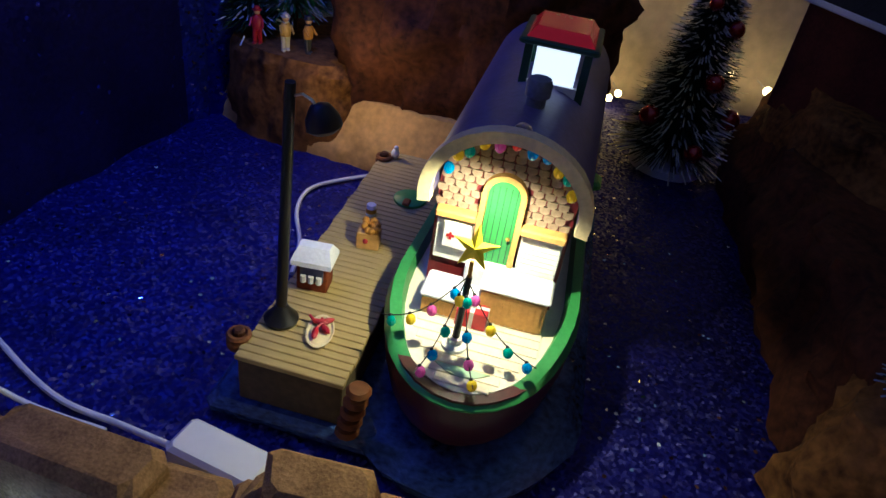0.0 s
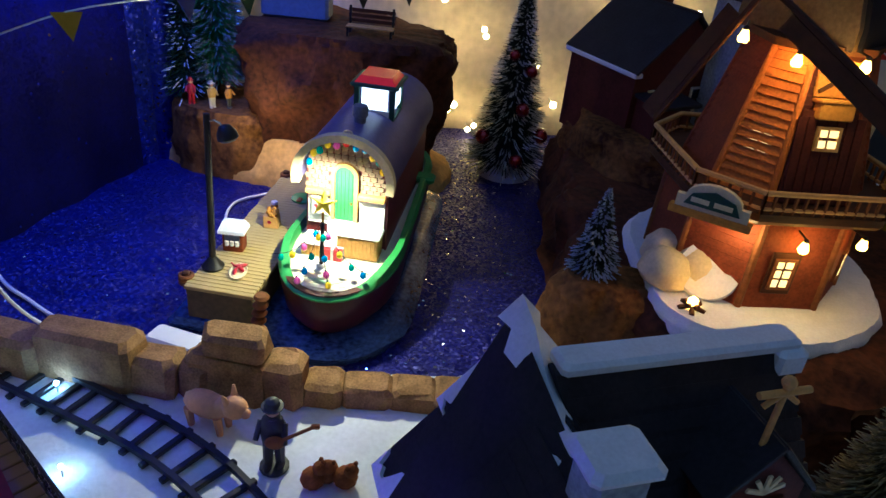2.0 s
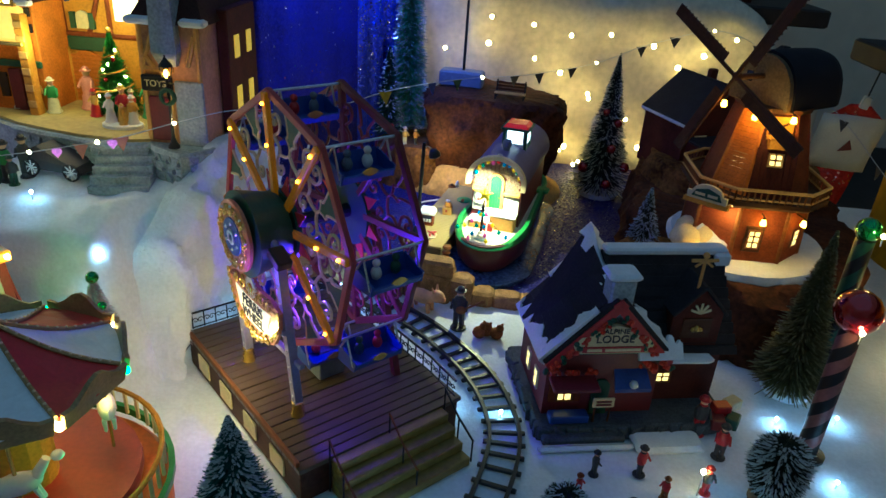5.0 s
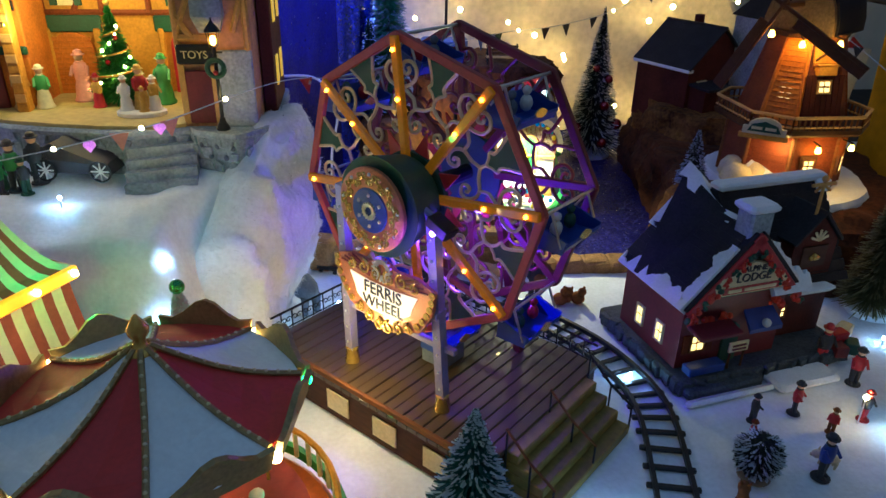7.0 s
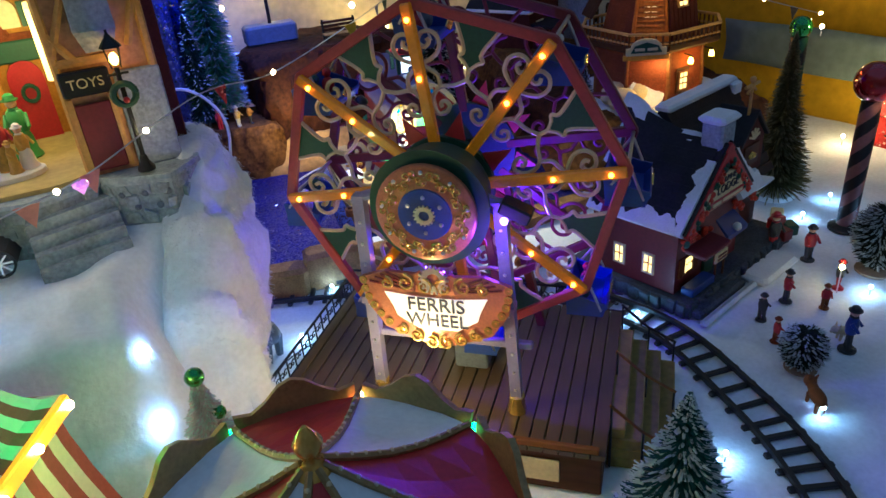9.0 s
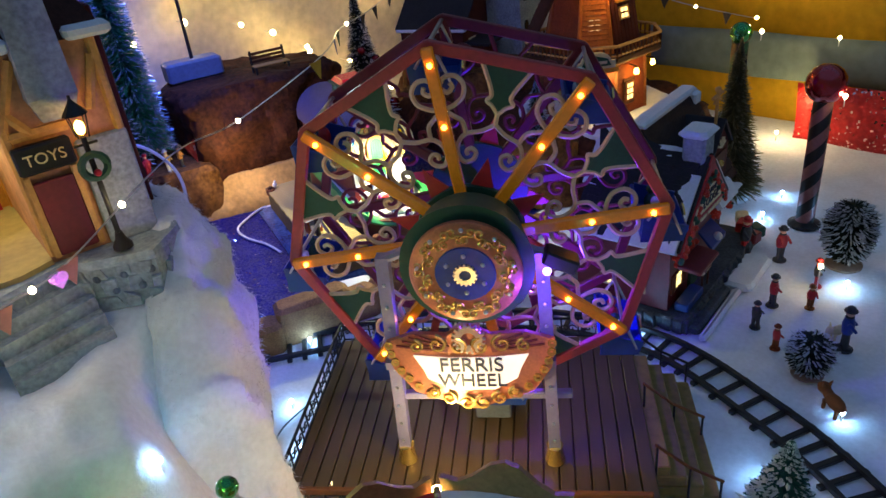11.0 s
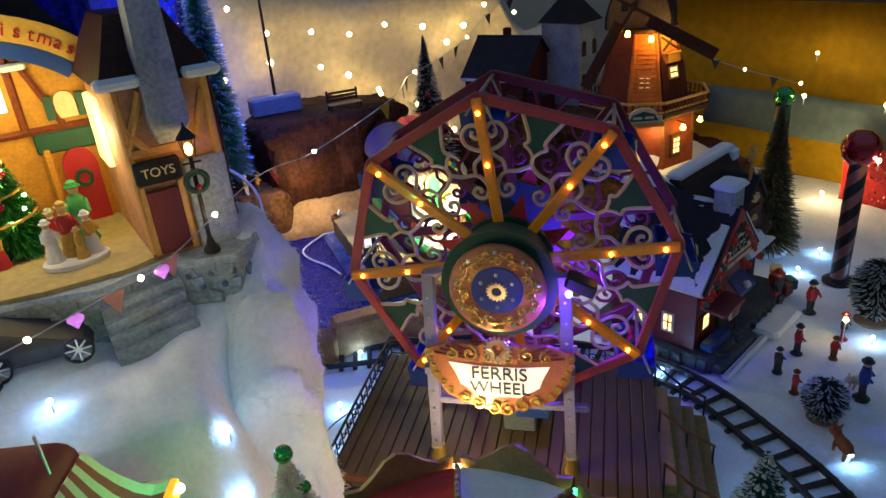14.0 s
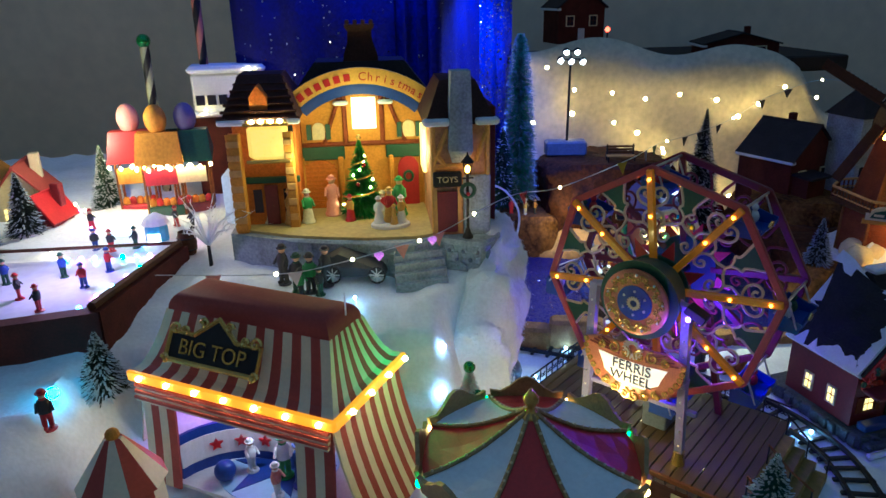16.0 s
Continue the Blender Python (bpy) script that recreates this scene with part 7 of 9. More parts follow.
    for s in (-1, 1):
        for x, z, r in ((0.038, 0.012, 0.005), (0.012, 0.02, 0.004), (0.042, -0.012, 0.004), (0.028, 0.012, 0.0035)):
            part("sign_curl", moved(moved(at(tube(spiral(x, z, r, 1.2, 0, 1), 0.0014, 5), 0, -0.0035, 0), Matrix.Diagonal((s, 1, 1, 1))), sm), GOLD, sg)
    lettering("lettering", "BIG TOP", 0.017, sm @ pose(0, -0.003, -0.001, 90), sg, GOLD)
    # inside: ring floor, backdrop of stars, performers
    part("floor", box(-W + 0.006, -0.006, -0.004, D - 0.004, 0.0, 0.003), WHITE, t)
    part("ring_floor", at(lathe([(0.0001, 0), (0.052, 0), (0.052, 0.001), (0.0001, 0.001)], 28), -W / 2, 0.05, 0.003), mat("ring_pale", C("a9c8e0"), 0.4, 0, 0.1, 60, 0), t, "pale blue ring floor")
    for i in range(6):
        a = radians(i * 60 + 15)
        part("floor_star_point", slab([(-W / 2 + 0.05 * math.cos(a), 0.05 + 0.05 * math.sin(a)), (-W / 2 + 0.02 * math.cos(a + 0.6), 0.05 + 0.02 * math.sin(a + 0.6)), (-W / 2, 0.05), (-W / 2 + 0.02 * math.cos(a - 0.6), 0.05 + 0.02 * math.sin(a - 0.6))], 0.004, 0.0048), BLUE, t)
    bd = part("ring_wall", loft([[(-W / 2 + 0.066 * math.cos(radians(a)), -0.010 + 0.062 * math.sin(radians(a)), z) for a in range(10, 171, 10)] + [(-W / 2 + 0.063 * math.cos(radians(a)), -0.010 + 0.059 * math.sin(radians(a)), z) for a in range(170, 9, -10)] for z in (0.003, 0.044)]), BLUE, t, "blue ring wall with red stars")
    part("ring_wall_band", loft([[(-W / 2 + 0.0625 * math.cos(radians(a)), -0.010 + 0.0585 * math.sin(radians(a)), z) for a in range(10, 171, 10)] + [(-W / 2 + 0.0615 * math.cos(radians(a)), -0.010 + 0.0575 * math.sin(radians(a)), z) for a in range(170, 9, -10)] for z in (0.014, 0.036)]), WHITE, bd)
    st = [(0.006 * (1 if i % 2 == 0 else 0.45) * math.sin(math.pi * i / 5), 0.006 * (1 if i % 2 == 0 else 0.45) * math.cos(math.pi * i / 5)) for i in range(10)]
    for a in range(40, 150, 20):
        part("red_star", at(prism(st, -0.001, 0.001), -W / 2 + 0.0605 * math.cos(radians(a)), -0.010 + 0.0565 * math.sin(radians(a)), 0.025, 0, 0, a - 90), RED, bd)
    part("back_curtain", box(-W + 0.012, -0.012, D - 0.012, D - 0.008, 0.003, e - 0.004), mat("violet_curtain", C("5a2a80"), 0.7, 0, 0.3, 80, 0.3), t, "violet curtain")
    part("flag_pole", rod((x1 - inx, D / 2, rd - 0.004), (x1 - inx, D / 2, rd + 0.014), 0.0007), SILVER, t)


circus_tent()
lamp("tent_ring_lamp", "POINT", (-0.455, -0.12, 0.125), (0.75, 0.75, 1.0), 0.09, 0.006)
lamp("tent_violet_lamp", "POINT", (-0.50, -0.085, 0.12), (0.6, 0.15, 1.0), 0.05, 0.006)
lamp("tent_green_lamp", "POINT", (-0.336, -0.146, 0.166), (0.05, 1.0, 0.15), 0.032, 0.004)


# ---- carousel ----
def carousel():
    t = thing("carousel", "red and white scalloped model carousel with gold trim", "carousel", pose(-0.265, -0.240, 0.0, 0, 0, 12))
    ap, rim, R = 0.174, 0.142, 0.074
    n = 8
    for k in range(n):
        a0, a1 = 2 * math.pi * k / n, 2 * math.pi * (k + 1) / n
        rings = []
        for s in range(6):
            q = s / 5
            r = R * (1 - q) + 0.004 * q
            z = rim + (ap - rim) * q - 0.006 * math.sin(math.pi * q)
            sag = 0.003 * math.sin(math.pi * q)
            am = (a0 + a1) / 2
            rings.append([(r * math.cos(a0), r * math.sin(a0), z), (r * 0.995 * math.cos(am), r * 0.995 * math.sin(am), z - sag), (r * math.cos(a1), r * math.sin(a1), z), (r * math.cos(a1), r * math.sin(a1), z - 0.002), (r * math.cos(am), r * math.sin(am), z - 0.002 - sag), (r * math.cos(a0), r * math.sin(a0), z - 0.002)])
        part("roof_panel", loft(rings), CRIMSON if k % 2 else ROOFWHITE, t)
        rib = [(R * (1 - s / 5) * math.cos(a0) + 0.004 * s / 5 * math.cos(a0), R * (1 - s / 5) * math.sin(a0) + 0.004 * s / 5 * math.sin(a0), rim + (ap - rim) * s / 5 - 0.006 * math.sin(math.pi * s / 5) + 0.001) for s in range(6)]
        rb = part("rib", tube(rib, 0.0016), mat("rib_gold", C("a08858"), 0.45, 0.4, 0.3, 150, 0.2) if k == 0 else bpy.data.materials["rib_gold"], t, "gold beaded rib")
        for s in range(1, 12):
            q = s / 12
            r = R * (1 - q) + 0.004 * q
            part("bead", ball(r * math.cos(a0), r * math.sin(a0), rim + (ap - rim) * q - 0.006 * math.sin(math.pi * q) + 0.0024, 0.0011, 6), CREAMPAINT, rb)
        # scalloped rim shields
        am = (a0 + a1) / 2
        sc = [(-0.026, -0.009), (0.026, -0.009), (0.028, 0.004), (0.02, 0.003), (0.013, 0.007), (0.006, 0.013), (0, 0.015), (-0.006, 0.013), (-0.013, 0.007), (-0.02, 0.003), (-0.028, 0.004)]
        part("rim_shield", at(prism(sc, -0.001, 0.002), (R - 0.001) * math.cos(am), (R - 0.001) * math.sin(am), rim, 12, 0, math.degrees(am) + 90), bpy.data.materials["rib_gold"], t, "gold scalloped rim shield")
        part("rim_bulb", ball((R + 0.003) * math.cos(a0), (R + 0.003) * math.sin(a0), rim - 0.004, 0.003, 8), (led("rim_green", (0.1, 1.0, 0.25), 5), WARMLED)[k % 2] if k < 1 else (bpy.data.materials["rim_green"], bpy.data.materials["warm_wall_led"])[k % 2], t)
        if k % 2 == 0:
            x, y = 0.056 * math.cos(am), 0.056 * math.sin(am)
            part("horse_pole", rod((x, y, 0.055), (x, y, rim), 0.0012), GOLD, t)
            hs = join(moved(ball(0, 0, 0, 0.009, 10), Matrix.Diagonal((1.6, 0.7, 0.9, 1))), rod((0.011, 0, 0.003), (0.018, 0, 0.014), 0.004, 0.0028, 8), moved(ball(0.021, 0, 0.014, 0.0036, 8), Matrix.Diagonal((1.15, 1, 1, 1))), *[rod((lx, ly, -0.005), (lx + 0.004, ly, -0.018), 0.0018, 0.0012, 6) for lx in (-0.009, 0.009) for ly in (-0.003, 0.003)])
            part("horse_figure", at(hs, x, y, 0.092, 0, 0, math.degrees(am) + 90), (WHITE, RED, GREYRESIN)[k // 2 % 3], t, smooth=True)
    part("finial", at(lathe([(0.007, 0), (0.006, 0.002), (0.0035, 0.004), (0.003, 0.007), (0.005, 0.01), (0.0055, 0.013), (0.003, 0.017), (0.001, 0.02)], 14), 0, 0, ap - 0.002), GOLD, t, "gold finial", True)
    part("core", lathe([(0.02, 0.045), (0.02, rim + 0.01)], 14), MUSTARD, t)
    part("base", lathe([(0.092, -0.002), (0.092, 0.03), (0.088, 0.034), (0.08, 0.034)], 36), mat("base_orange", C("e0701c"), 0.4, 0, 0.2, 80, 0.1), t, "orange round base", True)
    part("base_rim", at(loft([[((r) * math.cos(2 * math.pi * i / 36), r * math.sin(2 * math.pi * i / 36), z) for i in range(36)] for r, z in ((0.094, 0.034), (0.096, 0.036), (0.096, 0.042), (0.092, 0.042), (0.091, 0.036))], False), 0, 0, 0), GREEN, t, "green base rim", True)
    part("turntable", lathe([(0.0001, 0.04), (0.074, 0.04), (0.075, 0.045), (0.074, 0.05), (0.0001, 0.05)], 30), mat("table_red", C("b84030"), 0.4, 0, 0.15, 80, 0.1), t, "red turntable")
    fence = part("fence_rail", tube([(0.089 * math.cos(radians(a)), 0.089 * math.sin(radians(a)), 0.062) for a in range(-60, 130, 10)], 0.002), MUSTARD, t, "yellow fence with balusters")
    for a in range(-60, 130, 8):
        part("baluster", rod((0.089 * math.cos(radians(a)), 0.089 * math.sin(radians(a)), 0.04), (0.089 * math.cos(radians(a)), 0.089 * math.sin(radians(a)), 0.062), 0.0016, None, 6), CREAMPAINT, fence)


carousel()
lamp("carousel_green_lamp", "POINT", (-0.20, -0.262, 0.095), (0.1, 1.0, 0.3), 0.02, 0.004)
lamp("carousel_orange_lamp", "POINT", (-0.215, -0.215, 0.11), (1.0, 0.55, 0.15), 0.03, 0.004)


# ---- bottle-brush trees ----
def bristles(h, r, n, seed, shape=1.0, lo=0.0, tip=1.0, width=0.0007, droop=0.25, start=0.0, flat=False):
    """Thin tapered bristles round a stem; tip < 1 keeps the inner part, start > 0 the outer."""
    rg = random.Random(seed)
    V, F = [], []
    for i in range(n):
        k = rg.random() ** (1.35 if not flat else 1.0)
        z = lo + (h - lo) * k
        if flat:
            rad = r * math.sqrt(max(1 - (2 * k - 1) ** 2 * 0.85, 0.05)) * rg.uniform(0.85, 1.05)
        else:
            rad = r * (1 - k) ** shape * rg.uniform(0.72, 1.08) + 0.0015
        a = rg.uniform(0, 2 * math.pi)
        c, s = math.cos(a), math.sin(a)
        up = rad * (rg.uniform(-0.15, 0.35) - droop * (1 - k))
        b = rad * start
        w = width
        p0 = (c * b, s * b, z + up * start)
        p1 = (c * rad * tip, s * rad * tip, z + up * tip)
        j = len(V)
        V += [(p0[0] - s * w, p0[1] + c * w, p0[2]), (p0[0] + s * w, p0[1] - c * w, p0[2]), (p0[0], p0[1], p0[2] + 1.6 * w), (p1[0] - s * w * 0.6, p1[1] + c * w * 0.6, p1[2]), (p1[0] + s * w * 0.6, p1[1] - c * w * 0.6, p1[2])]
        F += [(j, j + 1, j + 4, j + 3), (j + 1, j + 2, j + 4), (j + 2, j, j + 3)]
    return V, F


def raw_mesh(name, g, material):
    me = bpy.data.meshes.new(name)
    me.from_pydata(g[0], [], g[1])
    me.materials.append(material)
    return me


def brush_tree(name, label, x, y, z, h, r, needle, n=2600, frost=700, seed=1, base=True, balls=(), lean=(0, 0), shape=1.0, flat=False, droop=0.25, frost_mat=None, width=0.0007):
    t = thing(name, label, "tree", pose(x, y, z, lean[0], lean[1], 0))
    lo = h * 0.1
    part("trunk", rod((0, 0, 0), (0, 0, h * 0.97), max(0.0014, h * 0.011), 0.0008, 8), DKWOOD, t)
    c = new("crown", raw_mesh("crown", bristles(h, r, n, seed, shape, lo, 0.9 if frost else 1.0, width, droop, 0, flat), needle))
    c.parent = t
    if frost:
        f = new("frosted_tip_layer", raw_mesh("frosted_tip_layer", bristles(h, r, frost, seed + 50, shape, lo, 1.0, width * 1.15, droop, 0.72, flat), frost_mat or FROST))
        f.parent = t
    if base:
        part("foot", lathe([(r * 0.62, 0), (r * 0.62, h * 0.03), (r * 0.5, h * 0.045), (r * 0.1, h * 0.06)], 18), SNOWPAINT if base is True else base, t, smooth=True)
    for k, (q, ang, br, m_) in enumerate(balls):
        rad = r * (1 - q) ** shape * 0.95
        part("bauble", ball(rad * math.cos(radians(ang)), rad * math.sin(radians(ang)), h * q, br, 14), m_, t, smooth=True)
    return t


def trees():
    brush_tree("frosted_fir", "frosted bottle-brush fir with red baubles on a white foot", 0.224, 0.552, -0.002, 0.235, 0.052, NEEDLEDK, 4200, 1500, 1, True,
               [(0.22, -150, 0.009, REDBALL), (0.24, -30, 0.009, REDBALL), (0.14, -85, 0.008, REDBALL), (0.38, -80, 0.008, REDBALL), (0.55, -60, 0.007, REDBALL), (0.62, -120, 0.006, REDBALL), (0.3, 60, 0.008, REDBALL)], frost_mat=mat("silver_tip", (0.8, 0.76, 0.6), 0.4, 0.2, 0.2, 90, 0))
    brush_tree("small_fir", "small dark frosted fir on a boulder", 0.227, 0.198, 0.078, 0.066, 0.019, NEEDLEDK, 1500, 700, 2, False, frost_mat=mat("blue_frost", (0.4, 0.46, 0.55), 0.6, 0, 0.2, 90, 0))
    brush_tree("olive_fir", "olive bristle fir standing in the snow", 0.358, 0.028, 0.0, 0.18, 0.038, NEEDLEOLIVE, 4200, 900, 3, True, frost_mat=mat("olive_tip", C("8f8860"), 0.5, 0, 0.2, 90, 0))
    brush_tree("round_bush", "dark oval bristle bush with frosted top", 0.29, -0.132, 0.0, 0.062, 0.026, NEEDLEDK, 2200, 900, 4, mat("bush_foot", C("8a7a68"), 0.8, 0, 0.2, 90, 0.3), flat=True, droop=0.0)
    brush_tree("low_bush", "small dark round bristle bush", 0.117, -0.183, 0.002, 0.032, 0.019, NEEDLEDK, 1600, 500, 5, bpy.data.materials["bush_foot"], flat=True, droop=0.0)
    brush_tree("green_fir", "green frosted bristle fir before the ferris wheel", -0.105, -0.266, 0.0, 0.145, 0.05, mat("teal_bristle", C("2f5a52"), 0.6, 0, 0.35, 90, 0), 4200, 1600, 6, True)
    brush_tree("pale_cone_tree", "pale pink cone tree with green baubles", -0.286, -0.096, 0.066, 0.062, 0.02, mat("pink_bristle", (0.62, 0.5, 0.55), 0.6, 0, 0.2, 90, 0), 1500, 500, 7, True,
               [(1.0, 0, 0.0055, GREENBALL), (0.3, -70, 0.005, GREENBALL), (0.3, -160, 0.005, GREENBALL), (0.6, -30, 0.004, GREENBALL)])
    brush_tree("tinsel_fir", "tall green and silver tinsel fir on the rock ledge", -0.108, 0.56, 0.066, 0.30, 0.034, mat("bright_tinsel", C("3f8a50"), 0.35, 0.3, 0.3, 90, 0), 5200, 2400, 8, False, shape=0.35, frost_mat=mat("silver_tinsel", (0.6, 0.7, 0.65), 0.25, 0.7, 0.1, 90, 0))
    brush_tree("dark_fir", "dark green fir on the rock ledge", -0.138, 0.548, 0.066, 0.15, 0.03, NEEDLE, 2200, 300, 9, False, shape=0.7)
    for i, (x, y, z, h, r) in enumerate(((-0.81, 0.14, 0.15, 0.13, 0.05), (-0.706, 0.29, 0.155, 0.105, 0.028), (-0.86, 0.30, 0.15, 0.09, 0.03))):
        brush_tree("village_fir", "dark frosted fir in the snow village", x, y, z, h, r, NEEDLE, 2200, 700, 12 + i, True)
    t = brush_tree("christmas_tree", "green stage tree with gold garland and lights", -0.375, 0.142, 0.199, 0.062, 0.021, mat("bright_needles", C("3f8a3c"), 0.6, 0, 0.35, 90, 0), 2400, 0, 20, False, [(0.2 + 0.12 * i, -150 + 47 * (i * 3 % 5), 0.0022, (REDBALL, GOLD)[i % 2]) for i in range(6)])
    part("garland", tube([(0.021 * (1 - k / 50) * math.cos(k * 0.5), 0.021 * (1 - k / 50) * math.sin(k * 0.5), 0.01 + 0.05 * k / 50) for k in range(46)], 0.0009, 5), GOLD, t)
    part("star", ball(0, 0, 0.064, 0.0025, 8), GOLD, t)
    for i in range(9):
        a = radians(-170 + i * 41 % 170)
        k = 0.15 + 0.08 * i
        part("light", ball(0.0205 * (1 - k) * math.cos(a), 0.0205 * (1 - k) * math.sin(a), 0.062 * k, 0.0009, 6), WARMLED, t)
    t.scale = (1.2, 1.2, 1.36)
    # bare white tree
    t = thing("bare_tree", "white leafless tree on a dark trunk", "tree", pose(-0.537, 0.088, snow_height(-0.537, 0.088)))
    part("trunk", rod((0, 0, -0.003), (0, 0, 0.026), 0.0022, 0.0016), IRON, t)
    rg = random.Random(4)
    for i in range(16):
        a = rg.uniform(0, 6.28)
        e = rg.uniform(0.25, 0.9)
        ln = rg.uniform(0.038, 0.06)
        tip = (ln * math.cos(a) * math.cos(e), ln * math.sin(a) * math.cos(e), 0.024 + ln * math.sin(e) + 0.01)
        b = part("limb", tube([(0, 0, 0.022), (tip[0] * 0.4, tip[1] * 0.4, 0.03 + (tip[2] - 0.03) * 0.5), tip], lambda s: 0.0014 * (1.1 - s)), SNOWPAINT, t)
        for k in range(3):
            q = 0.5 + 0.2 * k
            p = (tip[0] * q, tip[1] * q, 0.026 + (tip[2] - 0.026) * q)
            part("twig", rod(p, (p[0] + rg.uniform(-0.008, 0.008), p[1] + rg.uniform(-0.008, 0.008), p[2] + rg.uniform(0.004, 0.012)), 0.0005, 0.0003, 5), SNOWPAINT, b)


trees()


# ---- striped poles ----
def striped_pole(x, y, z, h, ballmat, dark, light, label, br=0.016, rr=0.0075, bow=True):
    t = thing("striped_pole", label, "striped pole", pose(x, y, z))
    n = 14
    for s in range(2):
        V, F = [], []
        for strand in (0, 1):
            off = math.pi * strand + (math.pi / 2) * s
            b = len(V)
            for i in range(41):
                q = i / 40
                for j in range(7):
                    a = off + (math.pi / 2) * j / 6 + q * 2 * math.pi * 2.4
                    V.append((rr * math.cos(a), rr * math.sin(a), h * q))
            for i in range(40):
                for j in range(6):
                    F.append((b + i * 7 + j, b + i * 7 + j + 1, b + i * 7 + 8 + j, b + i * 7 + 7 + j))
        part("dark_stripe" if s == 0 else "light_stripe", (V, F), dark if s == 0 else light, t, smooth=True)
    part("foot", lathe([(rr * 1.8, 0), (rr * 1.8, 0.003), (rr * 1.1, 0.006)], 16), dark, t)
    part("core", lathe([(rr * 0.95, 0.004), (rr * 0.95, h)], 12), dark, t)
    part("ball", ball(0, 0, h + br * 0.8, br, 18), ballmat, t, "glossy ball", True)
    return t


striped_pole(0.344, -0.068, 0.0, 0.135, REDBALL, IRON, mat("dusty_pink", C("8a5a58"), 0.4, 0, 0.2, 100, 0.1), "black and pink striped pole with a red ball", 0.019, 0.009)
striped_pole(0.398, 0.052, 0.0, 0.165, GREENBALL, IRON, DKGREEN, "black and green striped pole with a green ball", 0.012, 0.009)
striped_pole(-0.648, 0.35, 0.15, 0.225, GREENBALL, IRON, mat("olive_pale", C("a0a080"), 0.4, 0, 0.2, 100, 0.1), "black and pale striped pole with a green ball", 0.009, 0.006)
striped_pole(-0.578, 0.36, 0.15, 0.30, REDBALL, IRON, mat("salmon", C("b07060"), 0.4, 0, 0.2, 100, 0.1), "black and salmon striped pole behind the theatre", 0.009, 0.006)


# ---- figurines: each one plain mesh ----
def figure(x, y, z, h, rz, mats, label, arms=True, skirt=False, hat=True, category="figurine", group=""):
    me = bpy.data.meshes.new("figurine")
    if skirt:
        low = lathe([(0.20 * h, 0), (0.21 * h, 0.03 * h), (0.17 * h, 0.1 * h), (0.15 * h, 0.3 * h), (0.1 * h, 0.46 * h)], 12)
    else:
        low = join(lathe([(0.17 * h, 0), (0.17 * h, 0.025 * h), (0.15 * h, 0.035 * h)], 12), *[rod((e * 0.065 * h, 0.03 * h * e, 0.03 * h), (e * 0.055 * h, 0, 0.46 * h), 0.052 * h, 0.07 * h, 8) for e in (-1, 1)],
                   *[at(moved(ball(0, 0, 0, 0.06 * h, 8), Matrix.Diagonal((0.9, 1.5, 0.8, 1))), e * 0.065 * h, 0.03 * h * e - 0.03 * h, 0.06 * h) for e in (-1, 1)])
    torso = moved(lathe([(0.12 * h, 0.42 * h), (0.14 * h, 0.6 * h), (0.10 * h, 0.74 * h), (0.04 * h, 0.78 * h)], 10), Matrix.Diagonal((1.15, 0.85, 1, 1)))
    head = ball(0, 0, 0.86 * h, 0.085 * h, 10)
    top = [lathe([(0.125 * h, 0.9 * h), (0.125 * h, 0.915 * h), (0.085 * h, 0.92 * h), (0.075 * h, 0.98 * h), (0.03 * h, 1.01 * h)], 12), lathe([(0.07 * h, 0.75 * h), (0.085 * h, 0.77 * h), (0.07 * h, 0.79 * h)], 10)] if hat else []
    if arms:
        torso = join(torso, rod((0.13 * h, 0, 0.68 * h), (0.17 * h, -0.14 * h, 0.5 * h), 0.04 * h, 0.03 * h, 7), rod((-0.13 * h, 0, 0.68 * h), (-0.15 * h, -0.15 * h, 0.52 * h), 0.04 * h, 0.03 * h, 7))
    V, F, I = [], [], []
    for k, g in ((0, low), (1, torso), (2, head), *((0, q) for q in top)):
        n = len(V)
        V += g[0]
        F += [tuple(i + n for i in q) for q in g[1]]
        I += [k] * len(g[1])
    me.from_pydata(V, [], F)
    for m_ in mats:
        me.materials.append(m_)
    me.polygons.foreach_set("material_index", I)
    me.shade_smooth()
    me.set_sharp_from_angle(angle=radians(40))
    ob = new("figurine", me)
    ob.matrix_world = pose(x, y, z, 0, 0, rz)
    return tagged(ob, label, category, group)


def beast(name, x, y, z, s, rz, material, label, rx=0, ears=True):
    g = join(moved(ball(0, 0, 0, 0.5, 12), Matrix.Diagonal((1.25 * s, 0.62 * s, 0.66 * s, 1)) @ pose(0, 0, 0.95)), at(moved(ball(0, 0, 0, 0.28, 10), Matrix.Diagonal((s * 1.15, s, s, 1))), 0.78 * s, 0, 0.85 * s),
             at(moved(ball(0, 0, 0, 0.13, 8), Matrix.Diagonal((s, s, s, 1))), 1.06 * s, 0, 0.78 * s), rod((0.4 * s, 0, 0.7 * s), (0.75 * s, 0, 0.85 * s), 0.24 * s, 0.2 * s, 10),
             *[rod((lx * s, ly * s, 0.5 * s), ((lx + 0.05) * s, ly * s, 0), 0.11 * s, 0.08 * s, 7) for lx in (-0.4, 0.4) for ly in (-0.17, 0.17)],
             *([rod((0.68 * s, e * 0.14 * s, 1.05 * s), (0.62 * s, e * 0.22 * s, 1.3 * s), 0.09 * s, 0.03 * s, 6) for e in (-1, 1)] if ears else []))
    single(name, g, material, label, "figurine", pose(x, y, z, rx, 0, rz), smooth=True)


DKCLOTH = mat("dark_resin", (0.03, 0.03, 0.033), 0.55, 0, 0.3, 150, 0.2)


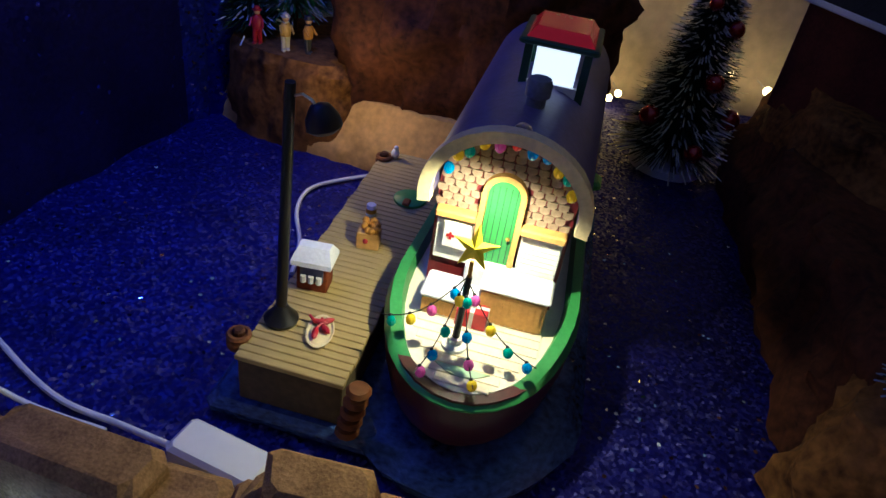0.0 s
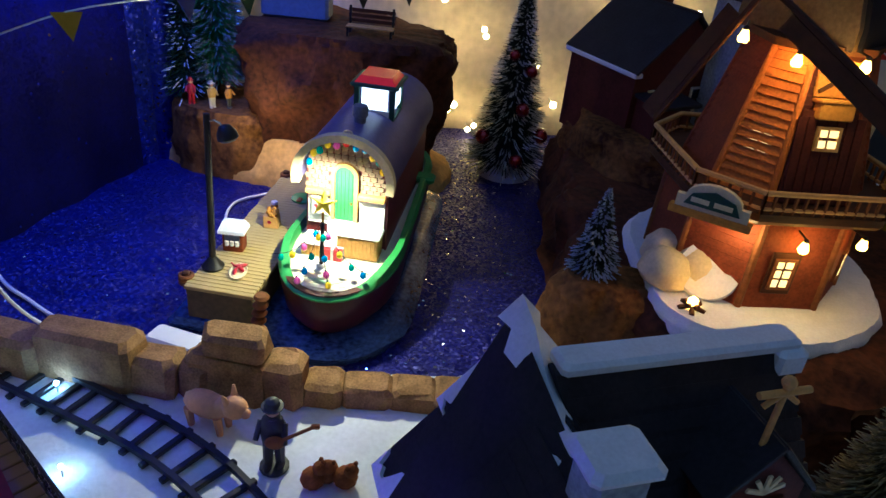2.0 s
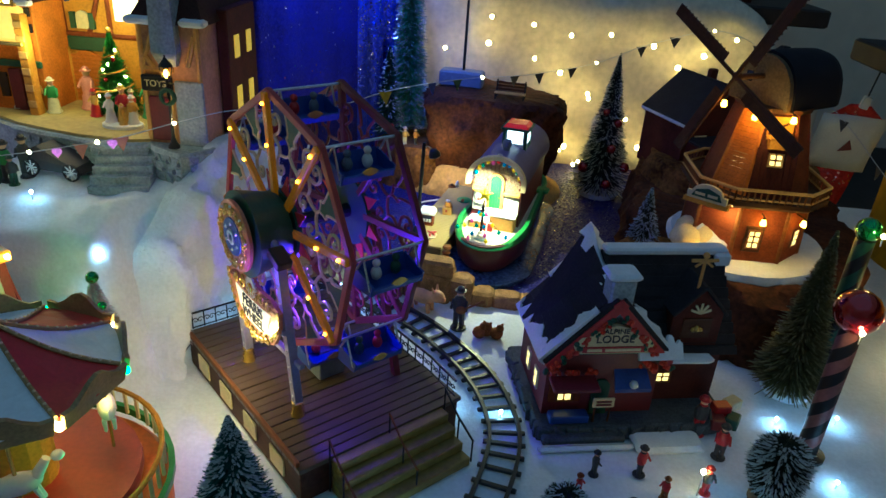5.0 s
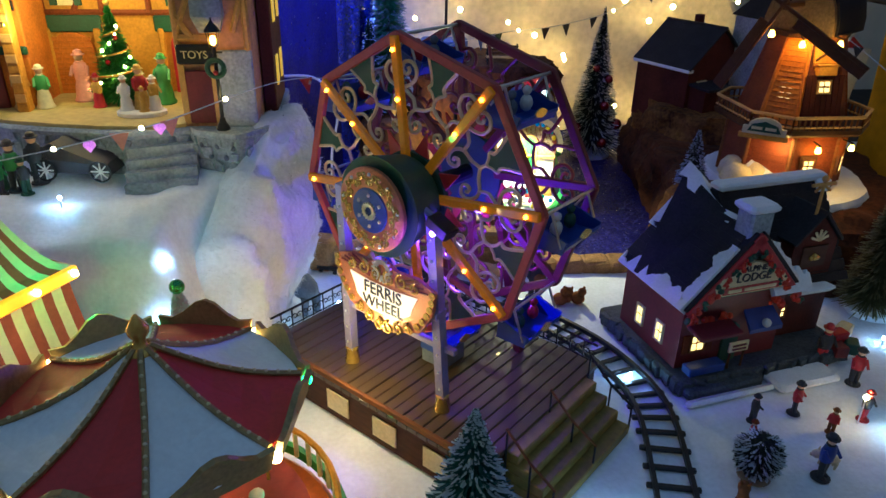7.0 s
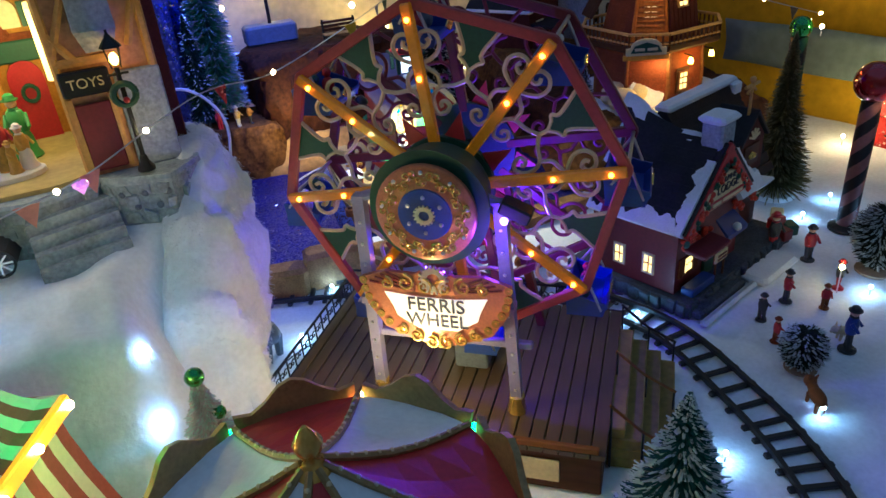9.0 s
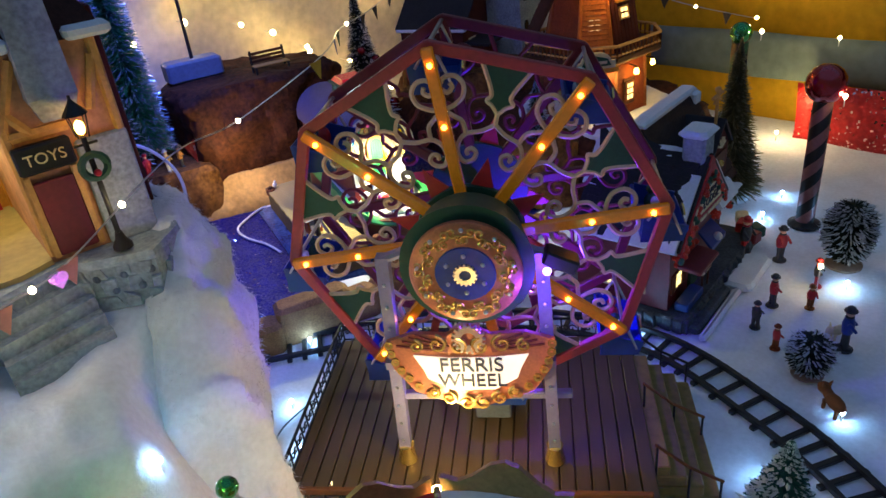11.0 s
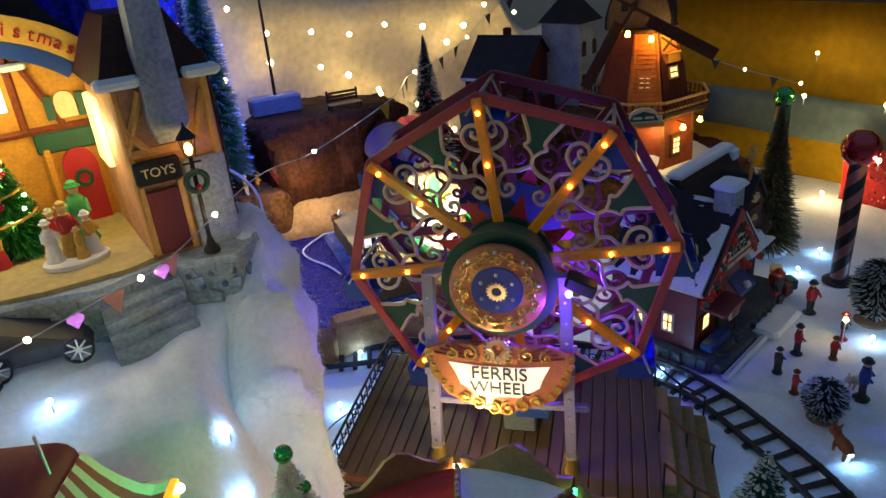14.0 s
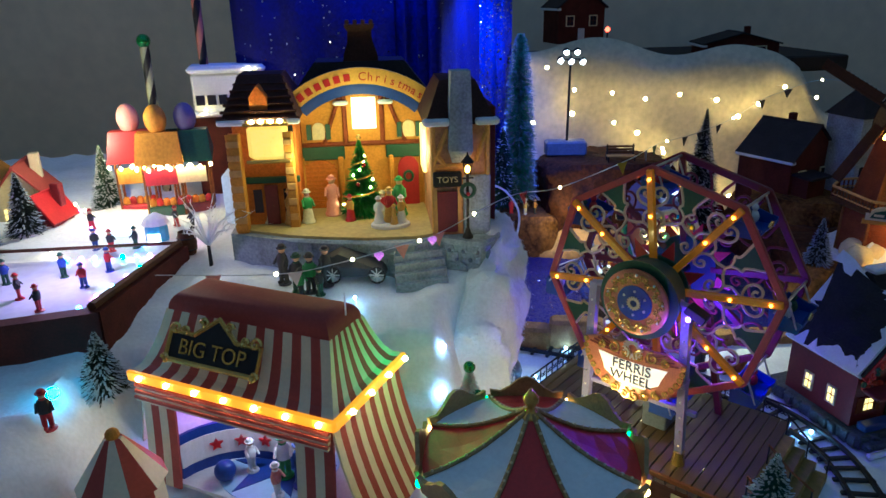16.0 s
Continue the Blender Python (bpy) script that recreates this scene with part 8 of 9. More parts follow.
def figures():
    figure(0.018, 0.084, 0.0, 0.053, -10, (DKCLOTH, DKCLOTH, SKIN), "dark figurine of a musician on the snow")
    gt = single("toy_guitar", join(moved(ball(0, 0, 0, 0.005, 10), Matrix.Diagonal((1.2, 0.4, 1, 1))), rod((0.004, 0, 0.002), (0.022, 0, 0.013), 0.0011), box(0.0205, 0.0255, -0.001, 0.001, 0.0115, 0.015, 0.0005)), WOOD, "small brown guitar held by a figurine", "guitar", pose(0.02, 0.0755, 0.028))
    beast("pig_figurine", -0.028, 0.118, 0.0, 0.027, -25, PIGSKIN, "tan pig figurine beside the track")
    for i, (x, y) in enumerate(((0.05, 0.075), (0.061, 0.071), (0.042, 0.07))):
        single("bear_figurine", join(ball(0, 0, 0.006, 0.0075, 10, 0.9), ball(0.001, -0.004, 0.014, 0.0045, 10), ball(0.004, -0.004, 0.018, 0.0015, 6), ball(-0.002, -0.004, 0.018, 0.0015, 6)), mat("rust_fur", C("8a5028"), 0.9, 0, 0.35, 200, 1.0) if i == 0 else bpy.data.materials["rust_fur"], "rust-brown furry animal figurine", "figurine", pose(x, y, 0.0, 0, 0, 40 * i), group="furry animals by the musician", smooth=True)
    beast("donkey_figurine", -0.219, 0.088, -0.001, 0.04, 122, GREYRESIN, "grey donkey figurine at the foot of the cotton bank", 0)
    cols = ((DKCLOTH, RED, SKIN), (RED, DKCLOTH, SKIN), (DKCLOTH, DKCLOTH, SKIN), (BRICK, RED, SKIN), (WOOD, RED, SKIN), (DKCLOTH, BLUE, SKIN))
    for i, (x, y, h, rz) in enumerate(((0.187, -0.118, 0.024, 40), (0.239, -0.131, 0.022, 10), (0.148, -0.124, 0.02, 90), (0.132, -0.15, 0.018, 60), (0.203, -0.143, 0.018, -50), (0.166, -0.188, 0.03, 20), (0.262, -0.085, 0.028, -20), (0.25, -0.055, 0.032, 0))):
        figure(x, y, 0.0, h * 1.35, rz, cols[i % 6], "small red and dark figurine on the snow", group="figurines before the lodge")
    beast("dog_figurine", 0.178, -0.178, 0.0, 0.012, 160, CREAMPAINT, "cream dog figurine on the snow", 0)
    beast("reindeer_figurine", 0.09, -0.215, 0.0, 0.016, 60, WOOD, "brown animal figurine beside the track", 0)
    gold = mat("gold_robe", C("c8a048"), 0.45, 0.2, 0.25, 150, 0.1)
    pale = mat("pale_robe", C("cfc8a8"), 0.5, 0, 0.15, 150, 0.1)
    st = ((-0.475, 0.125, 0.04, (pale, gold, SKIN)), (-0.452, 0.118, 0.04, (gold, gold, SKIN)), (-0.434, 0.118, 0.038, (pale, GREEN, SKIN)), (-0.408, 0.143, 0.046, (PINK, PINK, SKIN)), (-0.388, 0.118, 0.03, (RED, gold, SKIN)), (-0.333, 0.13, 0.045, (GREEN, GREEN, SKIN)), (-0.352, 0.128, 0.03, (pale, RED, SKIN)))
    for x, y, h, ms in st:
        figure(x, y, 0.199, h, random.uniform(-30, 30), ms, "painted gold and pastel figurine on the stage", skirt=True, group="figurines on the stage")
    nb = thing("nativity_group_base", "round white base under small gold figurines", "base", pose(-0.345, 0.092, 0.199))
    part("plate", moved(lathe([(0.021, 0), (0.021, 0.003), (0.019, 0.004)], 20), Matrix.Diagonal((1, 0.7, 1, 1))), WHITE, nb)
    for i, (dx, dy, h, ms) in enumerate(((-0.012, 0, 0.03, (WHITE, WHITE, SKIN)), (0.0, 0.005, 0.038, (gold, RED, SKIN)), (0.012, 0, 0.03, (WHITE, gold, SKIN)), (0.004, -0.006, 0.022, (gold, gold, SKIN)))):
        figure(-0.345 + dx, 0.092 + dy, 0.2027, h, 20 * i, ms, "gold and white figurine on a round base", skirt=True, group="figurines on the round base")
    for i, (x, y) in enumerate(((-0.454, 0.03), (-0.44, 0.022), (-0.427, 0.018), (-0.412, 0.025), (-0.418, 0.012), (-0.436, 0.01))):
        figure(x, y, snow_height(x, y) - 0.001, 0.042 if i < 4 else 0.03, 20 * i - 40, ((DKCLOTH, DKCLOTH, SKIN), (DKGREEN, DKCLOTH, SKIN), (DKCLOTH, GREEN, SKIN))[i % 3], "dark carol-singer figurine in the snow", group="carol singers")
    for i, (x, y, ms) in enumerate(((-0.128, 0.52, (RED, RED, SKIN)), (-0.105, 0.513, (pale, gold, SKIN)), (-0.088, 0.514, (DKCLOTH, MUSTARD, SKIN)))):
        figure(x, y, 0.0685, 0.03, 30 * i, ms, "small figurine on the rock ledge", group="figurines on the ledge")
    # tent performers, on the ring floor
    tm = pose(-0.398, -0.198, 0.052, 0, 0, -29.5)
    for i, (lx, ly, h, ms) in enumerate(((-0.075, 0.035, 0.042, (GREEN, WHITE, SKIN)), (-0.055, 0.03, 0.044, (BLUE, BLUE, SKIN)), (-0.105, 0.03, 0.032, (WHITE, WHITE, SKIN)), (-0.066, 0.012, 0.032, (WHITE, PINK, SKIN)))):
        p = tm @ Vector((lx, ly, 0.005))
        figure(p.x, p.y, p.z, h, 20 * i, ms, "pale circus performer figurine on the ring", group="circus performers")
    p = tm @ Vector((-0.118, 0.012, 0.005))
    single("circus_ball", ball(0, 0, 0.009, 0.009, 16), BLUE, "shiny blue circus ball", "ball", pose(p.x, p.y, p.z), smooth=True)
    # dark carriage by the steps
    cg = thing("dark_carriage", "dark open carriage parked by the terrace", "carriage", pose(-0.382, 0.035, snow_height(-0.382, 0.04) + 0.0, 0, 0, -8))
    part("body", loft([[(-0.03, -0.012, 0.006), (0.03, -0.012, 0.006), (0.03, 0.012, 0.006), (-0.03, 0.012, 0.006)], [(-0.036, -0.015, 0.02), (0.026, -0.015, 0.014), (0.026, 0.015, 0.014), (-0.036, 0.015, 0.02)], [(-0.034, -0.012, 0.021), (-0.016, -0.012, 0.03), (-0.016, 0.012, 0.03), (-0.034, 0.012, 0.021)]]), DKCLOTH, cg)
    for x in (-0.022, 0.022):
        for y in (-0.015, 0.015):
            w = part("wheel", at(lathe([(0.0075, -0.001), (0.009, -0.001), (0.009, 0.001), (0.0075, 0.001)], 18, False), x, y, 0.009, 90), IRON, cg)
            for k in range(4):
                part("wheel_spoke", at(box(-0.0078, 0.0078, -0.0004, 0.0004, -0.0005, 0.0005), x, y, 0.009, 0, 45 * k), WHITE if y < 0 else IRON, w)


figures()


# ---- things on the rock, cables, banner ----
def flood_lamp():
    t = thing("flood_lamp", "tall black flood lamp mast with five white lamps", "flood lamp", pose(-0.02, 0.572, 0.158))
    part("battery_box", at(box(-0.038, 0.034, -0.016, 0.016, 0, 0.026, 0.003), 0, 0, 0.0, 0, 0, -6), mat("box_grey", C("6a7688"), 0.5, 0, 0.2, 80, 0.1), t, "blue-grey battery box")
    part("mast", rod((0, 0, 0.024), (0, -0.004, 0.165), 0.0024, 0.0018), IRON, t)
    part("cross_arm", join(rod((-0.02, -0.004, 0.165), (0.02, -0.004, 0.165), 0.0012), rod((-0.012, -0.004, 0.178), (0.012, -0.004, 0.178), 0.0012), rod((0, -0.004, 0.16), (0, -0.004, 0.18), 0.0014)), IRON, t)
    for x, z in ((-0.018, 0.165), (0.0, 0.163), (0.02, 0.162), (-0.009, 0.178), (0.01, 0.178)):
        h = part("lamp_head", at(lathe([(0.002, 0.006), (0.005, 0.004), (0.0062, -0.002)], 14), x, -0.006, z, 60), IRON, t, smooth=True)
        part("lamp_glass", ball(x, -0.009, z - 0.0015, 0.0048, 10), led("flood_glow", (0.9, 0.95, 1.0), 12) if "flood_glow" not in bpy.data.materials else bpy.data.materials["flood_glow"], h)


flood_lamp()


def bench():
    t = thing("park_bench", "brown slatted bench on the rock plateau", "bench", pose(0.058, 0.51, 0.157, 0, 0, -8))
    for i in range(3):
        part("back_slat", box(-0.024, 0.024, 0.008, 0.0095, 0.012 + i * 0.005, 0.0155 + i * 0.005, 0.0004), DKWOOD, t)
        part("seat_slat", box(-0.024, 0.024, -0.008 + i * 0.005, -0.0045 + i * 0.005, 0.009, 0.0105, 0.0004), TAN, t)
    for x in (-0.022, 0.022):
        part("leg", join(box(x - 0.0012, x + 0.0012, 0.007, 0.0095, 0, 0.028), box(x - 0.0012, x + 0.0012, -0.008, -0.006, 0, 0.009), box(x - 0.0012, x + 0.0012, -0.008, 0.008, 0.007, 0.009)), IRON, t)


bench()


def smooth_line(key, n=8):
    out = []
    for i in range(len(key) - 1):
        p0, p1, p2, p3 = (Vector(key[max(min(j, len(key) - 1), 0)]) for j in (i - 1, i, i + 1, i + 2))
        for k in range(n):
            s = k / n
            out.append(0.5 * (2 * p1 + (p2 - p0) * s + (2 * p0 - 5 * p1 + 4 * p2 - p3) * s * s + (3 * p1 - p0 - 3 * p2 + p3) * s ** 3))
    out.append(Vector(key[-1]))
    return out


def cables():
    single("white_cable", tube(smooth_line([(-0.27, 0.33, 0.0), (-0.22, 0.27, 0.0), (-0.192, 0.247, 0.0), (-0.165, 0.226, 0.0), (-0.143, 0.213, 0.0), (-0.115, 0.203, 0.002), (-0.08, 0.185, 0.012)]), 0.0016, 8), CABLE, "white power cable lying on the water", "cable", smooth=True)
    single("white_cable", tube(smooth_line([(-0.062, 0.33, 0.0), (-0.064, 0.364, 0.0), (-0.073, 0.4, 0.0), (-0.07, 0.43, 0.0), (-0.051, 0.448, 0.0), (-0.019, 0.464, 0.0), (0.0, 0.45, 0.0)]), 0.0015, 8), CABLE, "white power cable beside the dock", "cable", smooth=True)
    single("white_cable", tube(smooth_line([(-0.24, 0.235, 0.2), (-0.206, 0.238, 0.198), (-0.187, 0.224, 0.185), (-0.18, 0.207, 0.163), (-0.188, 0.197, 0.12), (-0.186, 0.2, 0.05), (-0.165, 0.21, 0.004), (-0.12, 0.2, 0.0)]), 0.0014, 8), CABLE, "white power cable hanging by the blue cloth", "cable", smooth=True)
    single("dark_wire", tube(smooth_line([(-0.165, 0.075, 0.002), (-0.205, 0.062, 0.002), (-0.232, 0.03, 0.002), (-0.25, 0.0, 0.006), (-0.25, -0.05, 0.006)]), 0.0007, 6), mat("grey_wire", (0.1, 0.11, 0.14), 0.5, 0, 0.1, 100, 0), "thin grey wire on the snow", "cable")
    t = thing("plug_box", "white plastic power box behind the stone wall", "power box", pose(-0.062, 0.181, -0.003, 0, 0, -22))
    part("case", box(-0.022, 0.022, -0.009, 0.011, 0, 0.022, 0.002), mat("white_plastic", (0.72, 0.72, 0.74), 0.35, 0, 0.03, 80, 0), t)
    part("seam", box(-0.0223, 0.0223, -0.0093, 0.0113, 0.011, 0.0116), GREYRESIN, t)


cables()


def banner():
    t = thing("hanging_banner", "white banner with red ends on a clip", "banner", pose(0.535, 0.44, 0.0, 0, 0, -10))
    def piece(name, z0, z1, w0, w1, m_):
        V, F = [], []
        for k in range(5):
            z = z0 + (z1 - z0) * k / 4
            w = w0 + (w1 - w0) * k / 4
            for i in range(7):
                V.append((-w / 2 + w * i / 6 + (z - 0.1) * 0.12, 0.003 * math.sin(i + z * 60), z))
        F = [(k * 7 + i, k * 7 + i + 1, k * 7 + 8 + i, k * 7 + 7 + i) for k in range(4) for i in range(6)]
        part(name, (V, F), m_, t, smooth=True).modifiers.new("thick", "SOLIDIFY").thickness = 0.001
    piece("red_end", 0.02, 0.112, 0.052, 0.062, REDCLOTH)
    piece("white_field", 0.112, 0.192, 0.082, 0.086, WHITE)
    piece("red_top", 0.192, 0.208, 0.066, 0.026, REDCLOTH)
    part("emblem", at(prism([(-0.01, 0), (0.008, 0.004), (0.002, 0.018)], -0.005, -0.0035), 0.01, 0, 0.14), MAROON, t)
    part("clip", at(box(-0.006, 0.006, -0.003, 0.003, 0, 0.018, 0.001), 0.016, 0, 0.203, 0, 12), WHITE, t)
    part("cord", tube([(0.018, 0, 0.22), (0.05, 0.02, 0.4), (0.09, 0.05, 0.7)], 0.0012), IRON, t)


banner()


# ---- light strings ----
def leds():
    spots = ((-0.303, -0.052), (-0.307, -0.071), (-0.184, 0.081), (-0.384, -0.014), (-0.10, 0.075), (0.031, 0.144), (0.068, -0.063), (0.39, -0.02), (0.355, -0.108), (-0.203, 0.03), (0.02, -0.055), (0.33, -0.03), (-0.13, 0.145), (0.087, -0.222), (0.252, -0.152), (0.0, -0.214))
    for x, y in spots:
        z = snow_height(x, y)
        t = thing("snow_light", "cool white light bead glowing on the snow", "light bead", pose(x, y, z), group="light beads in the snow")
        part("bead", ball(0, 0, 0.0068, 0.0015, 10), COOLLED, t)
        part("stem", rod((0, 0, -0.002), (0, 0, 0.0045), 0.0006, None, 5), CABLE, t)
    wall = ((0.015, 0.214), (0.09, 0.25), (0.097, 0.194), (0.144, 0.173), (0.197, 0.14), (0.16, 0.033), (0.343, 0.197), (0.017, 0.258), (0.155, 0.237), (0.382, 0.22), (0.19, 0.008), (0.222, 0.243), (0.296, 0.23), (0.498, 0.228), (-0.036, 0.30), (0.465, 0.18), (0.27, 0.1), (-0.06, 0.2), (0.3, 0.05), (0.13, 0.1), (0.43, 0.25), (0.168, 0.041), (0.198, 0.014), (0.2, 0.132), (0.345, 0.037), (0.152, 0.122))
    for i, (x, z) in enumerate(wall):
        t = thing("fairy_light", "warm fairy light on the cream cotton", "fairy light", pose(x, 0.666, z), group="fairy lights on the cream cotton")
        part("bead", ball(0, 0, 0, 0.0036 if i % 3 else 0.0046, 12), BACKLED, t)
        part("stem", rod((0, 0.0015, 0), (0, 0.03, 0.0), 0.0006, None, 5), CABLE, t)
    # garland with flags, hearts and beads across the village
    line = smooth_line([(-0.56, -0.02, 0.2), (-0.456, -0.004, 0.188), (-0.40, -0.006, 0.196), (-0.337, 0.0, 0.209), (-0.301, 0.006, 0.217), (-0.22, 0.07, 0.232), (-0.15, 0.13, 0.222), (-0.069, 0.135, 0.25), (0.0, 0.22, 0.248), (0.076, 0.282, 0.246), (0.16, 0.34, 0.255), (0.24, 0.38, 0.28), (0.33, 0.36, 0.30), (0.44, 0.30, 0.235), (0.47, 0.2, 0.19), (0.45, 0.08, 0.18), (0.41, 0.04, 0.19)])
    t = thing("light_garland", "thin silver wire garland with flags and tiny lights", "garland")
    part("wire", tube(line, 0.0005, 5), SILVER, t)
    flags = {4: PINK, 10: mat("pale_flag", (0.6, 0.55, 0.6), 0.6, 0, 0.1, 80, 0), 24: PINK, 32: PINK, 42: REDCLOTH, 55: mat("yellow_flag", C("b89a30"), 0.6, 0, 0.2, 80, 0), 60: BLUE, 63: DKGREEN, 70: DKCLOTH, 73: DKCLOTH, 77: DKCLOTH, 86: DKCLOTH, 90: DKCLOTH, 98: DKCLOTH, 106: DKCLOTH, 112: DKCLOTH, 118: DKCLOTH}
    for k, m_ in flags.items():
        p = line[min(k, len(line) - 2)]
        d = line[min(k, len(line) - 2) + 1] - p
        part("flag", at(prism([(-0.007, 0), (0.007, 0), (0.001, -0.0135)], -0.0003, 0.0003), p.x, p.y, p.z, 8 * math.sin(k), 0, math.degrees(math.atan2(d.y, d.x))), m_, t)
    for k in (8, 18, 28, 36, 48, 66, 80, 94, 104, 115, 124):
        p = line[min(k, len(line) - 1)]
        part("light", ball(p.x, p.y, p.z, 0.0018, 8), WARMLED, t)
    for k in (21, 31):
        p = line[k]
        part("heart", join(ball(p.x - 0.002, p.y, p.z - 0.003, 0.0027, 8), ball(p.x + 0.002, p.y, p.z - 0.003, 0.0027, 8), at(lathe([(0.0004, -0.006), (0.004, -0.0014)], 10), p.x, p.y, p.z - 0.003)), mat("pink_glass", C("e0a8d8"), 0.15, 0, 0.1, 80, 0, C("d080e0"), 0.4, 0.3), t, "pink glass heart")
    # single beads by the lodge and pole
    for x, y, z in ((0.232, -0.135, 0.026), (0.4, 0.03, 0.178), (0.341, -0.088, 0.142), (0.575, 0.12, 0.19), (0.57, 0.02, 0.135), (0.545, 0.07, 0.012), (0.56, -0.12, 0.06)):
        q = thing("fairy_light", "warm fairy light among the figurines", "fairy light", pose(x, y, z))
        part("bead", ball(0, 0, 0, 0.0022, 8), WARMLED, q)
        part("stem", rod((0, 0, -0.001), (0, 0, -z if z < 0.05 else -0.01), 0.0006, None, 5), CABLE, q)


leds()


# ---- skating rink and village to the west ----
def west_village():
    r = thing("skating_rink", "pale lit skating rink with dark red brick wall", "skating rink")
    rink = [(-0.615, -0.047), (-0.58, 0.10), (-0.78, 0.10), (-0.86, -0.10)]
    part("ice", slab(rink, 0.12, 0.176), mat("rink_ice", (0.72, 0.76, 0.84), 0.2, 0, 0.1, 40, 0.1), r)
    part("brick_wall", join(slab([(-0.614, -0.05), (-0.598, -0.058), (-0.563, 0.105), (-0.579, 0.105)], 0.09, 0.184), slab([(-0.86, -0.104), (-0.86, -0.118), (-0.599, -0.06), (-0.615, -0.048)], 0.09, 0.184)), BRICKDK, r, "dark red brick wall")
    part("rail", join(tube([(-0.606, -0.053, 0.187), (-0.571, 0.103, 0.187)], 0.0045), tube([(-0.57, 0.103, 0.188), (-0.77, 0.103, 0.188)], 0.002)), DKWOOD, r)
    cols = ((1.0, 0.2, 0.8), (0.1, 0.4, 1.0), (0.1, 1.0, 0.5), (0.7, 0.2, 1.0), (0.3, 0.8, 1.0))
    for i in range(12):
        x, y = (-0.6 - 0.014 * i, 0.094) if i < 7 else (-0.6 - 0.006 * (i - 7), 0.06 - 0.024 * (i - 7))
        l = thing("colour_light", "coloured light bead at the rink's edge", "light bead", pose(x, y, 0.176), group="coloured beads round the rink")
        part("bead", ball(0, 0, 0.003, 0.0024, 8), led("bead_colour%d" % (i % 5), cols[i % 5], 30) if i < 5 else bpy.data.materials["bead_colour%d" % (i % 5)], l)
    for i, (x, y) in enumerate(((-0.64, 0.02), (-0.67, 0.05), (-0.69, 0.0), (-0.63, 0.06), (-0.72, 0.04), (-0.66, -0.03))):
        figure(x, y, 0.176, 0.026, 50 * i, ((BLUE, RED, SKIN), (DKGREEN, BLUE, SKIN), (RED, DKCLOTH, SKIN))[i % 3], "small skater figurine on the rink", group="skaters")
    gable_house("cottage", "cream cottage with a red roof", pose(-0.80, 0.26, 0.15, 0, 0, 10), 0.06, 0.06, 0.055, 0.035, CREAMPAINT, TENTRED, True)
    gable_house("cottage", "cream cottage with a mustard roof", pose(-0.875, 0.31, 0.15, 0, 0, 14), 0.07, 0.06, 0.06, 0.035, CREAMPAINT, MUSTARD, True)
    gable_house("cottage", "small red cottage behind the rink", pose(-0.765, 0.22, 0.15, 0, 0, -12), 0.04, 0.04, 0.035, 0.028, MAROON, RED, True)
    # market stalls
    for i, (x, y, m_) in enumerate(((-0.655, 0.25, RED), (-0.618, 0.235, DKGREEN), (-0.585, 0.245, MAROON))):
        s = thing("market_stall", "bright market stall with a striped awning", "market stall", pose(x - 0.006, y + 0.03, 0.15, 0, 0, 8) @ Matrix.Diagonal((1.35, 1.2, 1.85, 1)), group="market stalls")
        part("counter", box(-0.017, 0.017, -0.012, 0.012, 0, 0.02, 0.001), m_, s)
        for k in range(5):
            part("fruit", ball(-0.012 + 0.006 * k, -0.006, 0.022, 0.0035, 8), (MUSTARD, RED, ORANGE)[k % 3], s)
        part("post", join(*[rod((px_, py_, 0.0), (px_, py_, 0.055), 0.0012, None, 6) for px_ in (-0.016, 0.016) for py_ in (-0.011, 0.011)]), WOOD, s)
        part("awning", loft([[(-0.021, -0.02, 0.05), (0.021, -0.02, 0.05), (0.021, 0.014, 0.056), (-0.021, 0.014, 0.056)], [(-0.018, -0.008, 0.07), (0.018, -0.008, 0.07), (0.018, 0.008, 0.07), (-0.018, 0.008, 0.07)]]), (RED, MUSTARD, DKGREEN)[i], s)
        part("stall_lamp", ball(0, -0.012, 0.045, 0.0035, 10), led("stall_glow", C("ffd070"), 16) if i == 0 else bpy.data.materials["stall_glow"], s)
        part("roof_ornament", ball(0, 0, 0.078, 0.01, 12), (PINK, MUSTARD, PURPLEROOF)[i], s, smooth=True)
        part("sign_board", box(-0.014, 0.014, -0.019, -0.0175, 0.036, 0.047, 0.0005), (MUSTARD, RED, CREAMPAINT)[i], s)
        part("string_light", join(*[ball(-0.019 + 0.0095 * k, -0.021, 0.048 - 0.001 * (k % 2), 0.0014, 6) for k in range(5)]), WARMLED, s)
    k = thing("blue_kiosk", "pale blue lit ticket kiosk", "kiosk", pose(-0.615, 0.175, 0.15))
    part("body", lathe([(0.013, 0), (0.013, 0.034), (0.011, 0.04)], 12), mat("kiosk_blue", C("5aa8c8"), 0.4, 0, 0.2, 90, 0.1), k)
    part("window", box(-0.007, 0.007, -0.0138, -0.012, 0.012, 0.03), COOLPANE, k)
    part("roof", lathe([(0.016, 0.039), (0.012, 0.046), (0.002, 0.052)], 12), SNOWPAINT, k)
    n = thing("notice_board", "bright lit notice board in the village", "notice board", pose(-0.66, 0.19, 0.15))
    part("panel", box(-0.013, 0.013, -0.001, 0.001, 0.012, 0.045, 0.0008), COOLPANE, n)
    part("post", join(rod((-0.011, 0.0015, 0), (-0.011, 0.0015, 0.04), 0.0012), rod((0.011, 0.0015, 0), (0.011, 0.0015, 0.04), 0.0012)), IRON, n)
    b = thing("barrel", "dark wooden barrel beside the rink", "barrel", pose(-0.566, 0.115, snow_height(-0.566, 0.115) - 0.001))
